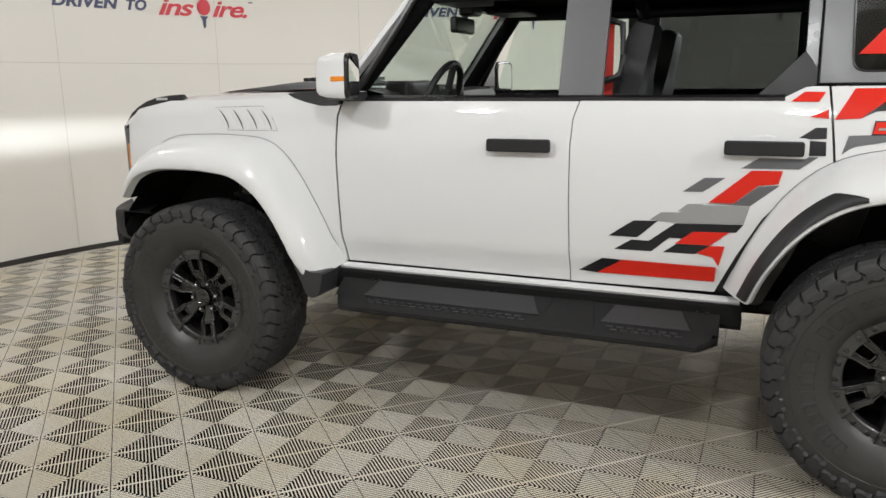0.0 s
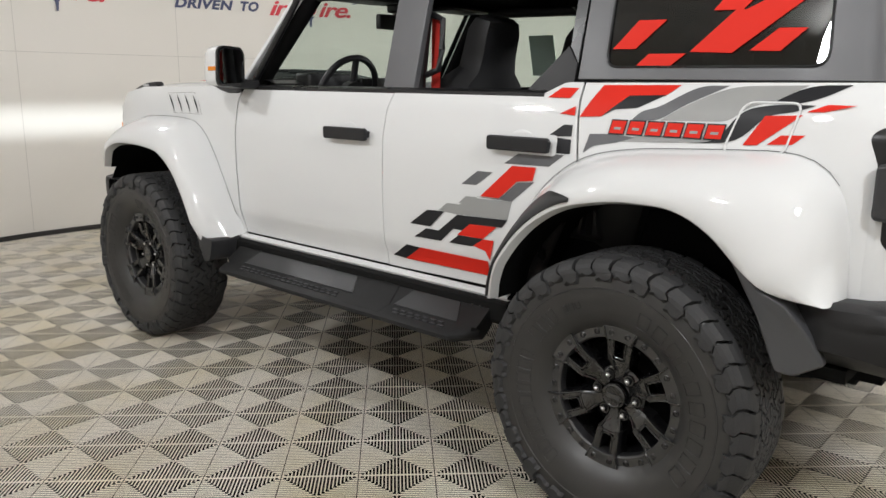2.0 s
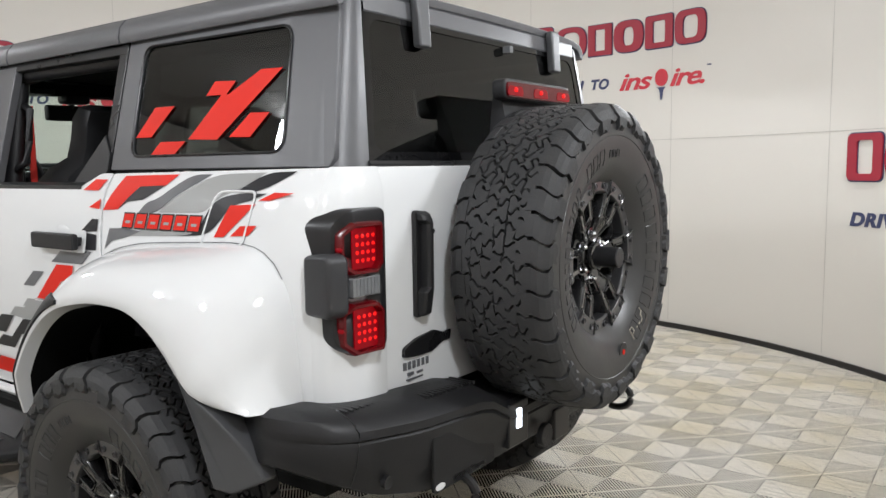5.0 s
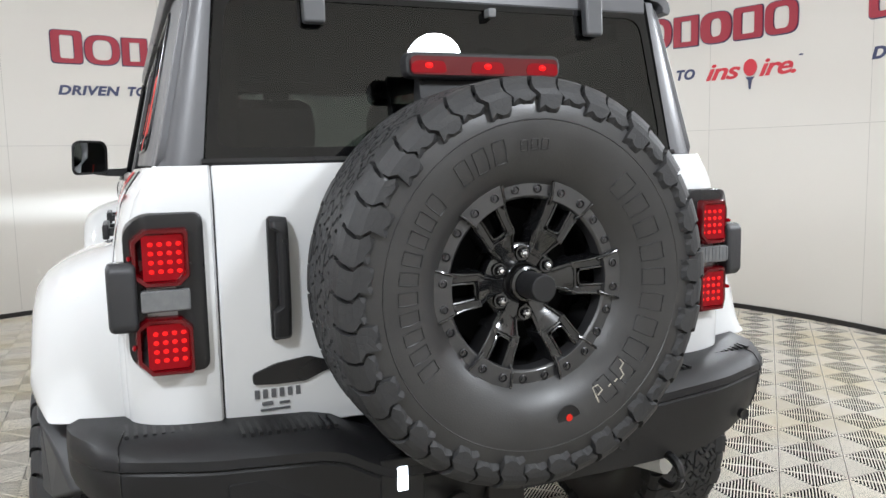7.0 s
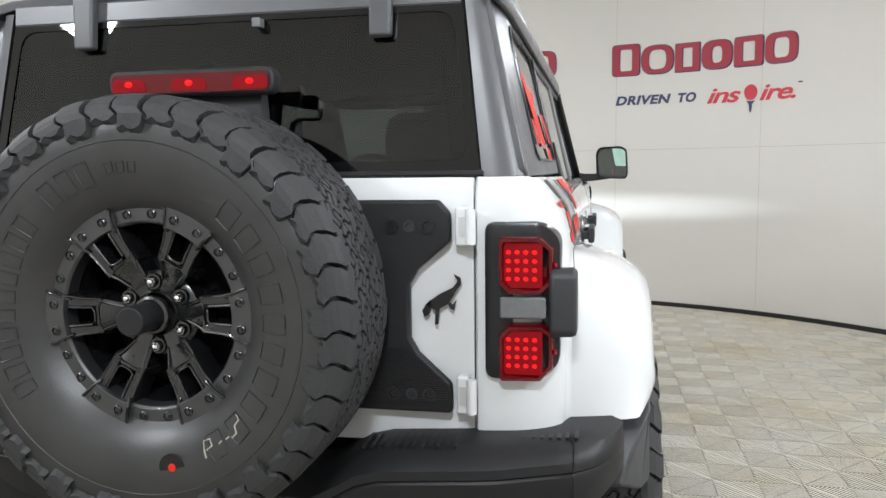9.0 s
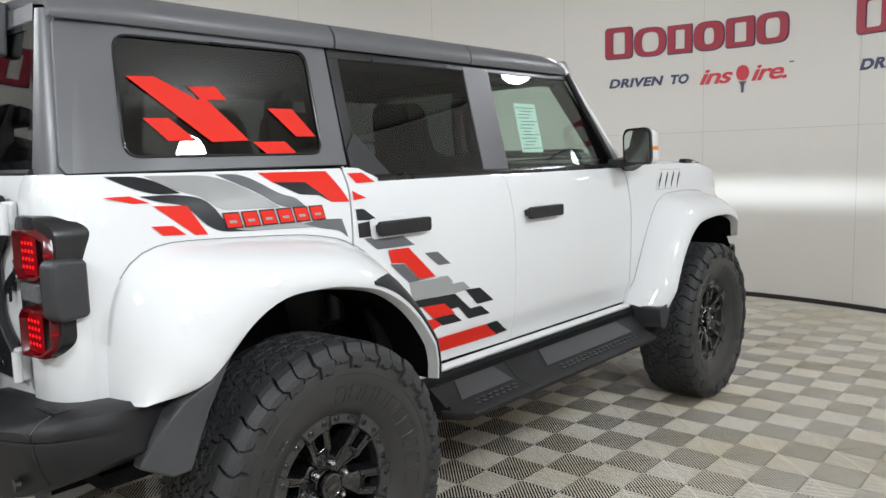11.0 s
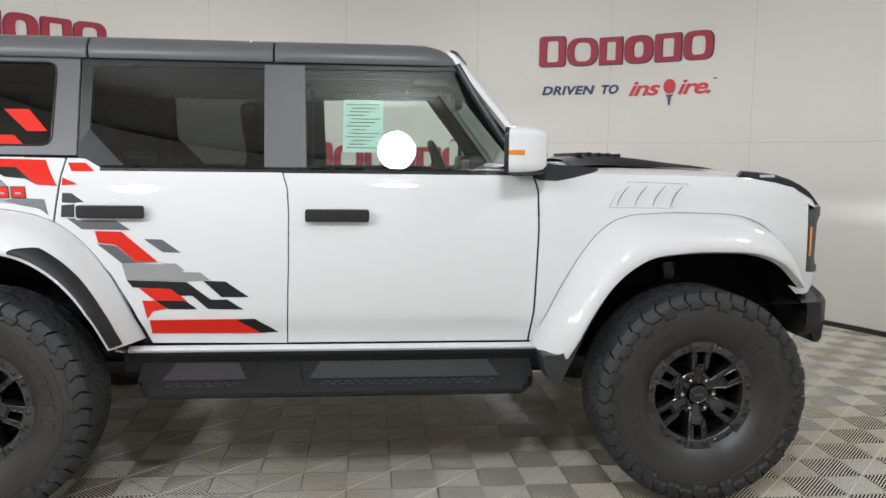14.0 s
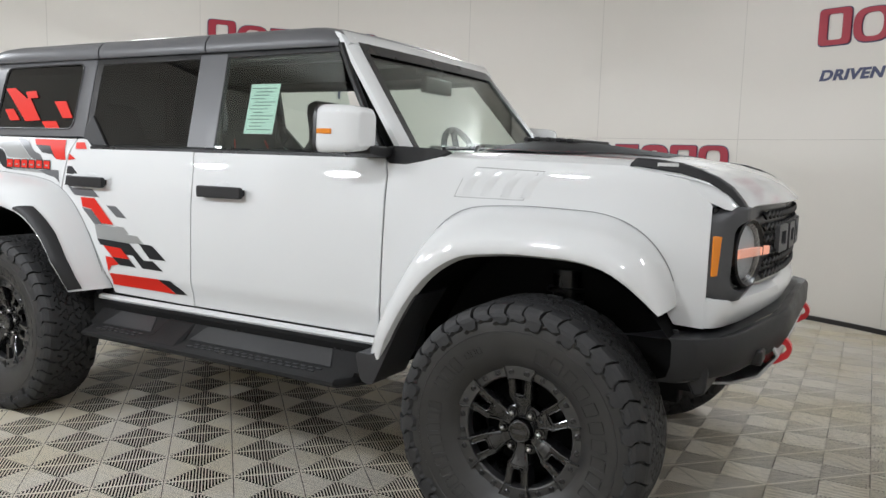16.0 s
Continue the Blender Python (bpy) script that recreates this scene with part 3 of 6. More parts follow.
for s in (-1, 1):
    door = panel("front_door", FRONT_DOOR, s, PAINT, car, label="white front door with a black pull handle")
    rdoor = panel("rear_door", REAR_DOOR, s, PAINT, car, label="white rear door with red, black and grey decals")
    quarter = panel("quarter_panel", QUARTER, s, PAINT, car, label="white rear quarter panel with wave decals")
    fender = panel("front_fender", FENDER, s, PAINT, car, label="white front wing with four slanted vents")
    flare(s, FLARE_F_OUT, FLARE_F_IN, "front_flare")
    flare(s, FLARE_R_OUT, FLARE_R_IN, "rear_flare")
    liner(s, -1.475, "wheel_well")
    liner(s, 1.475, "wheel_well")
    # guards at the arch ends
    flap = rounded([(-0.785, 0.648), (-0.872, 0.640), (-0.955, 0.79), (-1.035, 0.905), (-1.058, 0.895), (-0.985, 0.77), (-0.915, 0.620), (-0.868, 0.520), (-0.815, 0.530)], 0.03, 3)
    mudguard(s, flap, 0.80, 1.035, "arch_guard", GUARD)
    skin = np.array([row[:9] for row in FLARE_SKIN["rear_flare", s]])
    knots = (0, 0.04, 0.12, 0.26, 0.45, 0.65, 0.82, 0.94, 1.0)

    def on_skin(k, t):
        i = min(int(k), len(skin) - 2)
        line = skin[i] * (1 - (k - i)) + skin[i + 1] * (k - i)
        return Vector([float(np.interp(t, knots, line[:, q])) for q in range(3)])

    bm = bmesh.new()
    net = []
    for k in np.linspace(0.3, 17.0, 30):
        t0 = 0.54 + 0.30 * max(0.0, (k - 14.2) / 2.8)
        row = []
        for q, lift in ((0.0, -0.012), (0.04, 0.006), (0.25, 0.008), (0.5, 0.008), (0.75, 0.008), (0.96, 0.006), (1.0, -0.012)):
            t = t0 + (0.93 - t0) * q
            p = on_skin(k, t)
            out = (on_skin(k, t + 0.02) - p).cross(on_skin(k + 0.3, t) - p).normalized()
            row.append(p + out * lift * (1 if out.y * s > 0 else -1))
        net.append(row)
    loft(bm, net, False, True)
    part("arch_guard", bm, PLASTIC, car, "black textured strip on the front of the rear flare")
    guard = mudguard(s, [(1.755, 1.05), (1.81, 1.00), (1.89, 0.90), (1.97, 0.862), (2.03, 0.775), (2.065, 0.70), (2.00, 0.668), (1.96, 0.68), (1.90, 0.82), (1.83, 0.94)], 0.94, 1.056, "arch_guard", GREYPLASTIC)
    for v in guard.data.vertices:
        if abs(v.co.y) > 1.0 and v.co.x > 1.97:
            v.co.y -= s * (v.co.x - 1.97) * 0.8
    # inner dark shell closes the gaps between panels
    panel("inner_side", [(-0.95, 0.62), (1.0, 0.62), (1.2, 1.08), (1.75, 1.10), (2.12, 1.0), (2.12, 1.42), (-0.95, 1.365), (-1.0, 0.9)], s, TRIM, car, grow=-0.022, thick=0.02, bevel=0)
    # sill: white edge, black rocker
    bm = bmesh.new()
    loft(bm, [[(x, s * y, z) for y, z in ((0.842, 0.656), (0.862, 0.650), (0.866, 0.640), (0.860, 0.630), (0.82, 0.628))] for x in np.linspace(-0.80, 0.93, 12)])
    part("sill", bm, PAINT, car, "narrow white sill under the doors")
    bm = bmesh.new()
    loft(bm, [[(x, s * y, z) for y, z in ((0.80, 0.629), (0.875, 0.629), (0.885, 0.62), (0.885, 0.555), (0.868, 0.535), (0.70, 0.535))] for x in np.linspace(-0.83, 0.94, 12)])
    part("rocker", bm, DARK, car, "black rocker strip")
    # side vents
    for k in range(4):
        x = -1.138 - 0.080 * k
        lip = resample([(x, 1.258), (x - 0.010, 1.290), (x - 0.030, 1.320), (x - 0.058, 1.346)], 9, 5)
        rows = [[(a - 0.034 * f, s * (side_y(a, b) + 0.0008 + 0.0065 * g * math.sin(math.pi * (0.08 + 0.84 * i / 8))), b) for f, g in ((1.0, 0.0), (0.55, 0.45), (0.15, 0.93), (0.0, 1.0))] for i, (a, b) in enumerate(lip)]
        bm = bmesh.new()
        loft(bm, rows)
        part("louvre", bm, PAINT, fender)
        # dark face put where the louvre's opening lies in shade
        bm = bmesh.new()
        loft(bm, [[row[-1], (row[-1][0] - 0.004, s * (side_y(a, b) + 0.0015), b), (row[-1][0] + 0.0015, s * (side_y(a, b) + 0.0012), b)] for row, (a, b) in zip(rows, lip)])
        part("vent_slot", bm, LINER, fender)
    # shut lines round the vent panel and along the flares
    for line in ([(-1.105, 1.25), (-1.135, 1.315), (-1.19, 1.362), (-1.46, 1.355), (-1.43, 1.315), (-1.385, 1.25)],):
        bm = bmesh.new()
        tube(bm, [(x, s * (side_y(x, z) - 0.0002), z) for x, z in line + line[:1]], 0.0008, 5)
        part("shut_line", bm, GREYPLASTIC, fender)
    for line in (FLARE_F_OUT, FLARE_R_OUT):
        bm = bmesh.new()
        tube(bm, [(x, s * (side_y(x, z) + 0.0008), z) for x, z in resample(line, 40, 65)[2:-7 if line is FLARE_R_OUT else -2]], 0.0011, 5)
        part("shut_line", bm, GREYPLASTIC, fender)
    # door handles
    for x0, parent in ((-0.070, door), (0.840, rdoor)):
        bm = bmesh.new()
        prism(bm, rounded([(0, -0.026), (0.265, -0.026), (0.265, 0.026), (0, 0.026)], 0.012), 0.022)
        if parent is rdoor:
            key = rounded([(0.826, 1.186), (1.120, 1.186), (1.120, 1.258), (0.826, 1.258)], 0.016)
            part("white_keyline", sheet_bm(key, lambda a, b: side_y(a, b) + 0.0058, s, 0.05, 0.025), PAINT, rdoor)
        ob = part("handle", bm, PLASTIC, parent, "black textured pull handle", bevel=0.006)
        zc = 1.212 if parent is door else 1.222
        ob.matrix_basis = Matrix.Translation((x0, s * (side_y(0, zc) + 0.032), zc)) @ Matrix.Rotation(radians(90), 4, "X")
        for dx in (0.03, 0.235):
            bm = bmesh.new()
            box(bm, x0 + dx - 0.02, x0 + dx + 0.02, s * (side_y(0, zc) - 0.005), s * (side_y(0, zc) + 0.026), zc - 0.014, zc + 0.014)
            part("handle_post", bm, PLASTIC, parent, bevel=0.004)
        bm = bmesh.new()
        bmesh.ops.create_uvsphere(bm, u_segments=20, v_segments=10, radius=1, matrix=Matrix.Translation((x0 + 0.13, s * (side_y(0, zc) - 0.002), zc)) @ Matrix.Diagonal((0.062, 0.006, 0.048, 1)))
        part("handle_cup", bm, PAINT, parent)
    # belt moulding
    bm = bmesh.new()
    loft(bm, [[(x, s * (cabin_y(x, z) + dy), z) for dy, z in ((0.0, 1.382), (0.028, 1.384), (0.030, 1.398), (0.012, 1.408), (0.0, 1.408))] for x in np.linspace(-0.80, 1.03, 14)])
    part("belt_moulding", bm, TRIM, car)

# ---------- the car: glasshouse, roof, hood, nose, tail ----------
QW = rounded([(1.238, 1.487), (1.932, 1.487), (1.905, 1.826), (1.228, 1.832)], 0.045, 5)
HARD_SIDE = [(1.135, 1.446), (2.105, 1.446), (2.050, 1.875), (1.135, 1.875)]
RWIN = [(0.372, 1.40), (0.93, 1.402), (1.085, 1.545), (1.082, 1.822), (0.378, 1.832)]
FWIN = [(-0.615, 1.40), (0.196, 1.40), (0.206, 1.832), (-0.435, 1.832)]


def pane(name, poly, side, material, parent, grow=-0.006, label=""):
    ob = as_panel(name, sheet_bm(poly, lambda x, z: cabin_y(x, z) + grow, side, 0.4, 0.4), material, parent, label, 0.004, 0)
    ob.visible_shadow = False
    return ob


def seal(name, poly, side, r, parent, grow=0.002):
    bm = bmesh.new()
    pts = [(x, side * (cabin_y(x, z) + grow), z) for x, z in poly]
    tube(bm, pts + [pts[0]], r, 6)
    return part(name, bm, TRIM, parent)


for s in (-1, 1):
    ring_panel("hardtop_side", HARD_SIDE, QW, s, HARDTOP, car, cabin_y, "dark grey textured hardtop side", 0.03, 0.004)
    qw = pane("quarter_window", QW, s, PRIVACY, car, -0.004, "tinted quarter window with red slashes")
    seal("seal", QW, s, 0.004, qw)
    panel("centre_pillar", [(0.196, 1.402), (0.372, 1.402), (0.378, 1.845), (0.206, 1.845)], s, HARDTOP, car, cabin_y, "dark grey door pillar", 0.03, 0.004, grow=0.004)
    panel("rear_door_pillar", [(1.085, 1.545), (1.05, 1.51), (1.128, 1.44), (1.128, 1.86), (1.082, 1.86)], s, TRIM, car, cabin_y, "", 0.03, 0.003)
    panel("sail_panel", [(0.93, 1.40), (1.02, 1.396), (1.128, 1.44), (1.128, 1.50), (1.085, 1.56)], s, PLASTIC, car, cabin_y, "black triangular window corner", 0.02, 0.003, grow=0.008)
    panel("top_rail", [(-0.47, 1.832), (1.13, 1.820), (1.13, 1.856), (-0.45, 1.862)], s, TRIM, car, cabin_y, "", 0.03, 0.003, grow=0.002)
    bm = bmesh.new()
    tube(bm, [(x, s * (cabin_y(x, z) + 0.006), z) for x, z in ((-0.45, 1.86), (-0.53, 1.72), (-0.66, 1.52), (-0.735, 1.40))], 0.016, 8)
    part("door_frame_edge", bm, TRIM, car)
    if s == 1:
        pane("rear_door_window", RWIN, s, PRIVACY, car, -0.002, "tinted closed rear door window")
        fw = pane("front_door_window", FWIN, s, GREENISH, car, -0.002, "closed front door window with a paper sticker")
    # windscreen pillars
    bm = bmesh.new()
    rows = []
    for t in np.linspace(0, 1, 9):
        x, z = -0.423 - 0.405 * t, 1.90 - 0.505 * t
        yo = cabin_y(x, z) + 0.010
        rows.append([(x + 0.035, s * (yo - 0.045), z + 0.012), (x + 0.022, s * (yo - 0.004), z + 0.02), (x - 0.012, s * yo, z + 0.01), (x - 0.036, s * (yo - 0.010), z - 0.003), (x - 0.047, s * (yo - 0.026), z - 0.006), (x - 0.049, s * (yo - 0.056), z - 0.003), (x - 0.035, s * (yo - 0.058), z - 0.018)])
    loft(bm, rows, True, True)
    part("windscreen_pillar", bm, PAINT, car, "white windscreen pillar")
    # fuel door outline on the left
    if s == -1:
        bm = bmesh.new()
        pts = rounded([(1.69, 1.235), (1.865, 1.242), (1.895, 1.385), (1.735, 1.385)], 0.03)
        tube(bm, [(p[0], s * (side_y(*p) + 0.0015), p[1]) for p in pts + pts[:1]], 0.0042, 6)
        part("fuel_door_rim", bm, PAINT, quarter)
        bm = bmesh.new()
        tube(bm, [(x, s * (side_y(x, z) + 0.001), z) for x, z in [((q[0] - 1.79) * 1.035 + 1.79, (q[1] - 1.31) * 1.045 + 1.31) for q in pts + pts[:1]]], 0.0012, 5)
        part("fuel_door_gap", bm, GREYPLASTIC, quarter)

# roof: three dark panels with a rolled edge
ROOF_SEC = [(0.700, 1.852), (0.706, 1.872), (0.700, 1.905), (0.675, 1.935), (0.62, 1.950), (0.50, 1.960), (0.25, 1.968), (0.0, 1.970)]


def roof_panel(name, x0, x1, label, front=False, rear=False):
    rows = []
    full = [(y, z) for y, z in ROOF_SEC] + [(-y, z) for y, z in ROOF_SEC[-2::-1]]
    for x in np.linspace(x0, x1, 14):
        k = 0.0
        if front:
            k = max(0.0, (x0 + 0.16 - x) / 0.16) ** 2 * 0.055
        if rear:
            k = max(0.0, (x - x1 + 0.22) / 0.22) ** 2 * 0.045
        rows.append([(x + (0.03 * (1 - abs(y) / 0.7) * -1 if front and x == x0 else 0), y * (1 - k * 0.3), 1.852 + (z - 1.852) * (1 - k * 7)) for y, z in full])
    bm = bmesh.new()
    loft(bm, rows)
    return as_panel(name, bm, HARDTOP, car, label, 0.025, 0.004)


roof_panel("roof_front", -0.435, 0.333, "dark grey textured front roof panel", front=True)
roof_panel("roof_middle", 0.340, 1.098, "dark grey textured middle roof panel")
roof_panel("roof_rear", 1.106, 2.072, "dark grey textured rear roof panel", rear=True)
# header over the windscreen
bm = bmesh.new()
loft(bm, [[(-0.425 - 0.02 * (1 - (y / 0.68) ** 2), y, 1.925), (-0.45 - 0.02 * (1 - (y / 0.68) ** 2), y, 1.918), (-0.496 - 0.018 * (1 - (y / 0.68) ** 2), y, 1.865), (-0.46, y, 1.84)] for y in np.linspace(-0.69, 0.69, 15)], False)
part("windscreen_header", bm, PAINT, car, "white strip over the windscreen")
# windscreen
bm = bmesh.new()
rows = []
for t in np.linspace(0, 1, 6):
    rows.append([(-0.484 - 0.375 * t - 0.015 * (1 - u ** 2), u * (0.628 + 0.112 * t), 1.872 - 0.475 * t) for u in np.linspace(-1, 1, 15)])
loft(bm, rows)
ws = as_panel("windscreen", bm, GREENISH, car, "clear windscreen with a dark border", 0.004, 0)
ws.visible_shadow = False
bm = bmesh.new()
rows = []
for t in (0.0, 0.05, 0.10):
    rows.append([(-0.491 - 0.375 * t - 0.015 * (1 - u ** 2), u * (0.628 + 0.112 * t), 1.876 - 0.475 * t) for u in np.linspace(-1, 1, 15)])
loft(bm, rows)
part("shade_band", bm, TRIM, ws)
for s in (-1, 1):
    bm = bmesh.new()
    loft(bm, [[(-0.491 - 0.375 * t - 0.015 * (1 - u ** 2), s * u * (0.628 + 0.112 * t), 1.876 - 0.475 * t) for u in (0.935, 0.97, 1.0)] for t in np.linspace(0.08, 1, 8)])
    part("dark_border", bm, TRIM, ws)
# cowl and wipers
bm = bmesh.new()
loft(bm, [[(-0.80 - 0.03 * (1 - u * u), u * 0.74, 1.372), (-0.86 - 0.05 * (1 - u * u), u * 0.75, 1.408), (-0.98 - 0.05 * (1 - u * u), u * 0.76, 1.404), (-1.0, u * 0.76, 1.36)] for u in np.linspace(-1, 1, 13)])
part("cowl", bm, PLASTIC, car, "black cowl under the windscreen")
for y0 in (-0.36, 0.30):
    bm = bmesh.new()
    tube(bm, [(-0.93, y0 - 0.30, 1.425), (-0.915, y0, 1.438), (-0.90, y0 + 0.28, 1.430)], 0.009, 6)
    tube(bm, [(-0.965, y0 + 0.12, 1.410), (-0.918, y0, 1.444)], 0.010, 6)
    part("wiper", bm, TRIM, car)

# hood
HX = (-0.99, -1.20, -1.50, -1.75, -1.90, -2.00, -2.07, -2.105, -2.12)
HZ = (1.418, 1.420, 1.416, 1.405, 1.388, 1.362, 1.322, 1.286, 1.266)


def hood_z(x, y):
    z = float(np.interp(-x, [-v for v in HX], HZ))
    a = abs(y)
    z += 0.046 * max(0.0, 1 - (a / 0.46) ** 4) * float(np.interp(-x, (0.95, 1.15, 1.45, 1.8, 2.05), (0.45, 1, 0.85, 0.42, 0)))
    if a > 0.62:
        z -= 0.036 * ((a - 0.62) / 0.17) ** 2
    return z


bm = bmesh.new()
rows = []
for x in HX:
    w = float(np.interp(-x, (0.99, 1.7, 2.12), (0.792, 0.790, 0.750)))
    rows.append([(x - 0.084 * (1 - (u) ** 2) * max(0.0, (-1.55 - x) / 0.55), u * w, hood_z(x, u * w)) for u in np.linspace(-1, 1, 41)])
loft(bm, rows)
for s in (-1, 1):
    top = bmesh.new()
    net = []
    for x in np.linspace(-0.99, -2.115, 24):
        wd = float(np.interp(-x, (0.99, 1.7, 2.12), (0.792, 0.790, 0.750)))
        zf = float(np.interp(-x, (0.99, 1.74, 1.95, 2.03, 2.12), (1.394, 1.380, 1.340, 1.264, 1.242)))
        yf = side_y(x, zf) - 0.004 if x > -2.03 else float(np.interp(-x, (2.03, 2.07, 2.12), (side_y(-2.03, 1.27) - 0.004, 0.815, 0.752)))
        ze = hood_z(x, wd) - 0.003
        zm = max(ze, zf) - 0.002
        net.append([(x, s * (yf * (1 - q) ** 2 + (yf - 0.012) * 2 * q * (1 - q) + (wd - 0.004) * q * q), zf * (1 - q) ** 2 + zm * 2 * q * (1 - q) + ze * q * q) for q in np.linspace(0, 1, 7)])
    loft(top, net)
    part("wing_top", top, PAINT, car, "white shoulder between wing and hood")
    panel("cowl_side", [(-0.775, 1.380), (-0.775, 1.436), (-0.86, 1.434), (-1.00, 1.428), (-1.065, 1.418), (-1.02, 1.398), (-0.95, 1.380), (-0.88, 1.368), (-0.80, 1.366)], s, PLASTIC, car, lambda x, z: side_y(x, 1.40) - (z - 1.40) * 0.5, "black trim below the mirror", 0.02, 0.003, 0.008)
hood = as_panel("hood", bm, PAINT, car, "white hood with a black centre vent", 0.012, 0.003)
bm = bmesh.new()
rows = []
for x in np.linspace(-1.03, -1.78, 12):
    w = 0.53 - 0.15 * (x + 1.03) / -0.75
    rows.append([(x, u * w, hood_z(x, u * w) + 0.006 + 0.018 * max(0, 1 - abs(x + 1.25) / 0.3) * (1 - u * u)) for u in np.linspace(-1, 1, 15)])
loft(bm, rows)
part("hood_graphic", bm, HOOD_VINYL, hood, "matt black hood graphic and scoop")
for y0, w in ((-0.52, 0.055), (0.465, 0.055)):
    bm = bmesh.new()
    loft(bm, [[(x, y0 + dy - 0.1 * (x + 1.1) * (-1 if y0 < 0 else 1) * -0.3, hood_z(x, y0 + dy) + 0.0145) for dy in (0, w)] for x in np.linspace(-1.05, -1.70, 10)])
    part("hood_stripe", bm, DECAL_RED, hood)
for k in range(5):
    bm = bmesh.new()
    x = -1.13 - 0.05 * k
    box(bm, x - 0.014, x + 0.012, -0.26, 0.26, hood_z(x, 0) + 0.012, hood_z(x, 0) + 0.030, None)
    part("vent_slat", bm, PLASTIC, hood, bevel=0.005)
for s in (-1, 1):
    # trail sights on the hood corners
    bm = bmesh.new()
    rows = []
    for x, lift, h in ((-1.735, 0.004, 0.012), (-1.755, 0.026, 0.03), (-1.83, 0.030, 0.035), (-1.91, 0.030, 0.035), (-1.975, 0.028, 0.035), (-2.03, 0.026, 0.035), (-2.075, 0.024, 0.035), (-2.105, 0.020, 0.03), (-2.128, 0.008, 0.025)):
        z = hood_z(x, 0.735) + lift
        rows.append([(x, s * 0.760, z - h), (x, s * 0.757, z - 0.004), (x, s * 0.748, z), (x, s * 0.716, z), (x, s * 0.708, z - 0.004), (x, s * 0.704, z - h)])
    loft(bm, rows, True, True)
    part("trail_sight", bm, PLASTIC, hood, "black tie-down sight", bevel=0.004)
    # pale plate drawn in place of the light that shows through the slot
    bm = bmesh.new()
    box(bm, -1.90, -1.83, s * 0.7585, s * 0.7605, hood_z(-1.86, 0.735) + 0.010, hood_z(-1.86, 0.735) + 0.022)
    part("sight_slot", bm, SKID, hood)

# nose: white surround, grille frame, grille, lamps
def nose_x(y):
    return -2.200 + 0.125 * (abs(y) / 0.86) ** 2.2 + 0.060 * max(0.0, (abs(y) - 0.765) / 0.073)


bm = bmesh.new()
rows = []
for z, dx in ((1.278, 0.012), (1.12, 0.02), (0.978, 0.012), (0.958, -0.022), (0.93, -0.027), (0.90, -0.020), (0.866, 0.004)):
    half = [(nose_x(y) + dx + 0.02, y) for y in np.linspace(0, 0.74, 16)]
    (xa, ya), yb = half[-1], side_y(-2.03, z) - 0.001
    xm = xa + 0.55 * (yb - ya) * 0.42
    for q in (0.2, 0.4, 0.55, 0.7, 0.85, 1.0):
        half.append((xa * (1 - q) ** 2 + xm * 2 * q * (1 - q) - 2.029 * q * q, ya * (1 - q) ** 2 + yb * 2 * q * (1 - q) + yb * q * q))
    if z > 0.96:
        half = [(x + 0.04 * (y > 0.78), y * 0.965) for x, y in half]
    rows.append([(x, -y, z) for x, y in half[::-1]] + [(x, y, z) for x, y in half[1:]])
loft(bm, rows)
as_panel("nose_panel", bm, PAINT, car, "white nose under the grille", 0.02, 0.004)


def nose_ring(z0, z1, w, r, zi0, zi1, wi, ri, out, name, material, label):
    n = 64
    o = rounded([(-w, z0), (w, z0), (w, z1), (-w, z1)], r, 15)
    i = rounded([(-wi, zi0), (wi, zi0), (wi, zi1), (-wi, zi1)], ri, 15)
    bm = bmesh.new()
    rows = []
    o, i = ([(y * (1 - 0.045 * max(0.0, (z - 1.13) / 0.134) ** 2), z) for y, z in ring] for ring in (o, i))
    for pts, dx in ((o, 0.062), (o, -out * 0.5), ([(a * 0.985, (b - 1.12) * 0.96 + 1.12) for a, b in o], -out), (i, -out), ([(a, b) for a, b in i], 0.03)):
        rows.append([(nose_x(y) + dx, y, z) for y, z in pts])
    loft(bm, rows, True)
    return part(name, bm, material, car, label)


nose_ring(0.953, 1.264, 0.838, 0.055, 0.984, 1.222, 0.796, 0.045, 0.024, "grille_frame", GREYPLASTIC, "dark grey frame round grille and lamps")
bm = bmesh.new()
loft(bm, [[(nose_x(y) + 0.022, y, z) for y in np.linspace(-0.81, 0.81, 25)] for z in (0.99, 1.26)])
grille = part("grille", bm, TRIM, car, "black honeycomb grille with block emblem bar")
for k in range(6):
    z = 1.015 + 0.042 * k
    bm = bmesh.new()
    tube(bm, [(nose_x(y) + 0.008, y, z + (0.008 if j % 2 else -0.008)) for j, y in enumerate(np.linspace(-0.52, 0.52, 40))], 0.008, 6)
    part("grille_bar", bm, PLASTIC, grille)
for k in range(4):
    bm = bmesh.new()
    y = -0.30 + 0.20 * k
    pts = rounded([(y - 0.075, 1.085), (y + 0.075, 1.085), (y + 0.075, 1.185), (y - 0.075, 1.185)], 0.012)
    inn = [((a - y) * 0.55 + y, (b - 1.135) * 0.5 + 1.135) for a, b in pts]
    loft(bm, [[(nose_x(p[0]) - d, p[0], p[1]) for p in q] for q, d in ((pts, -0.005), (pts, 0.012), (inn, 0.012), (inn, -0.005))], True)
    part("emblem_block", bm, GREYPLASTIC, grille)
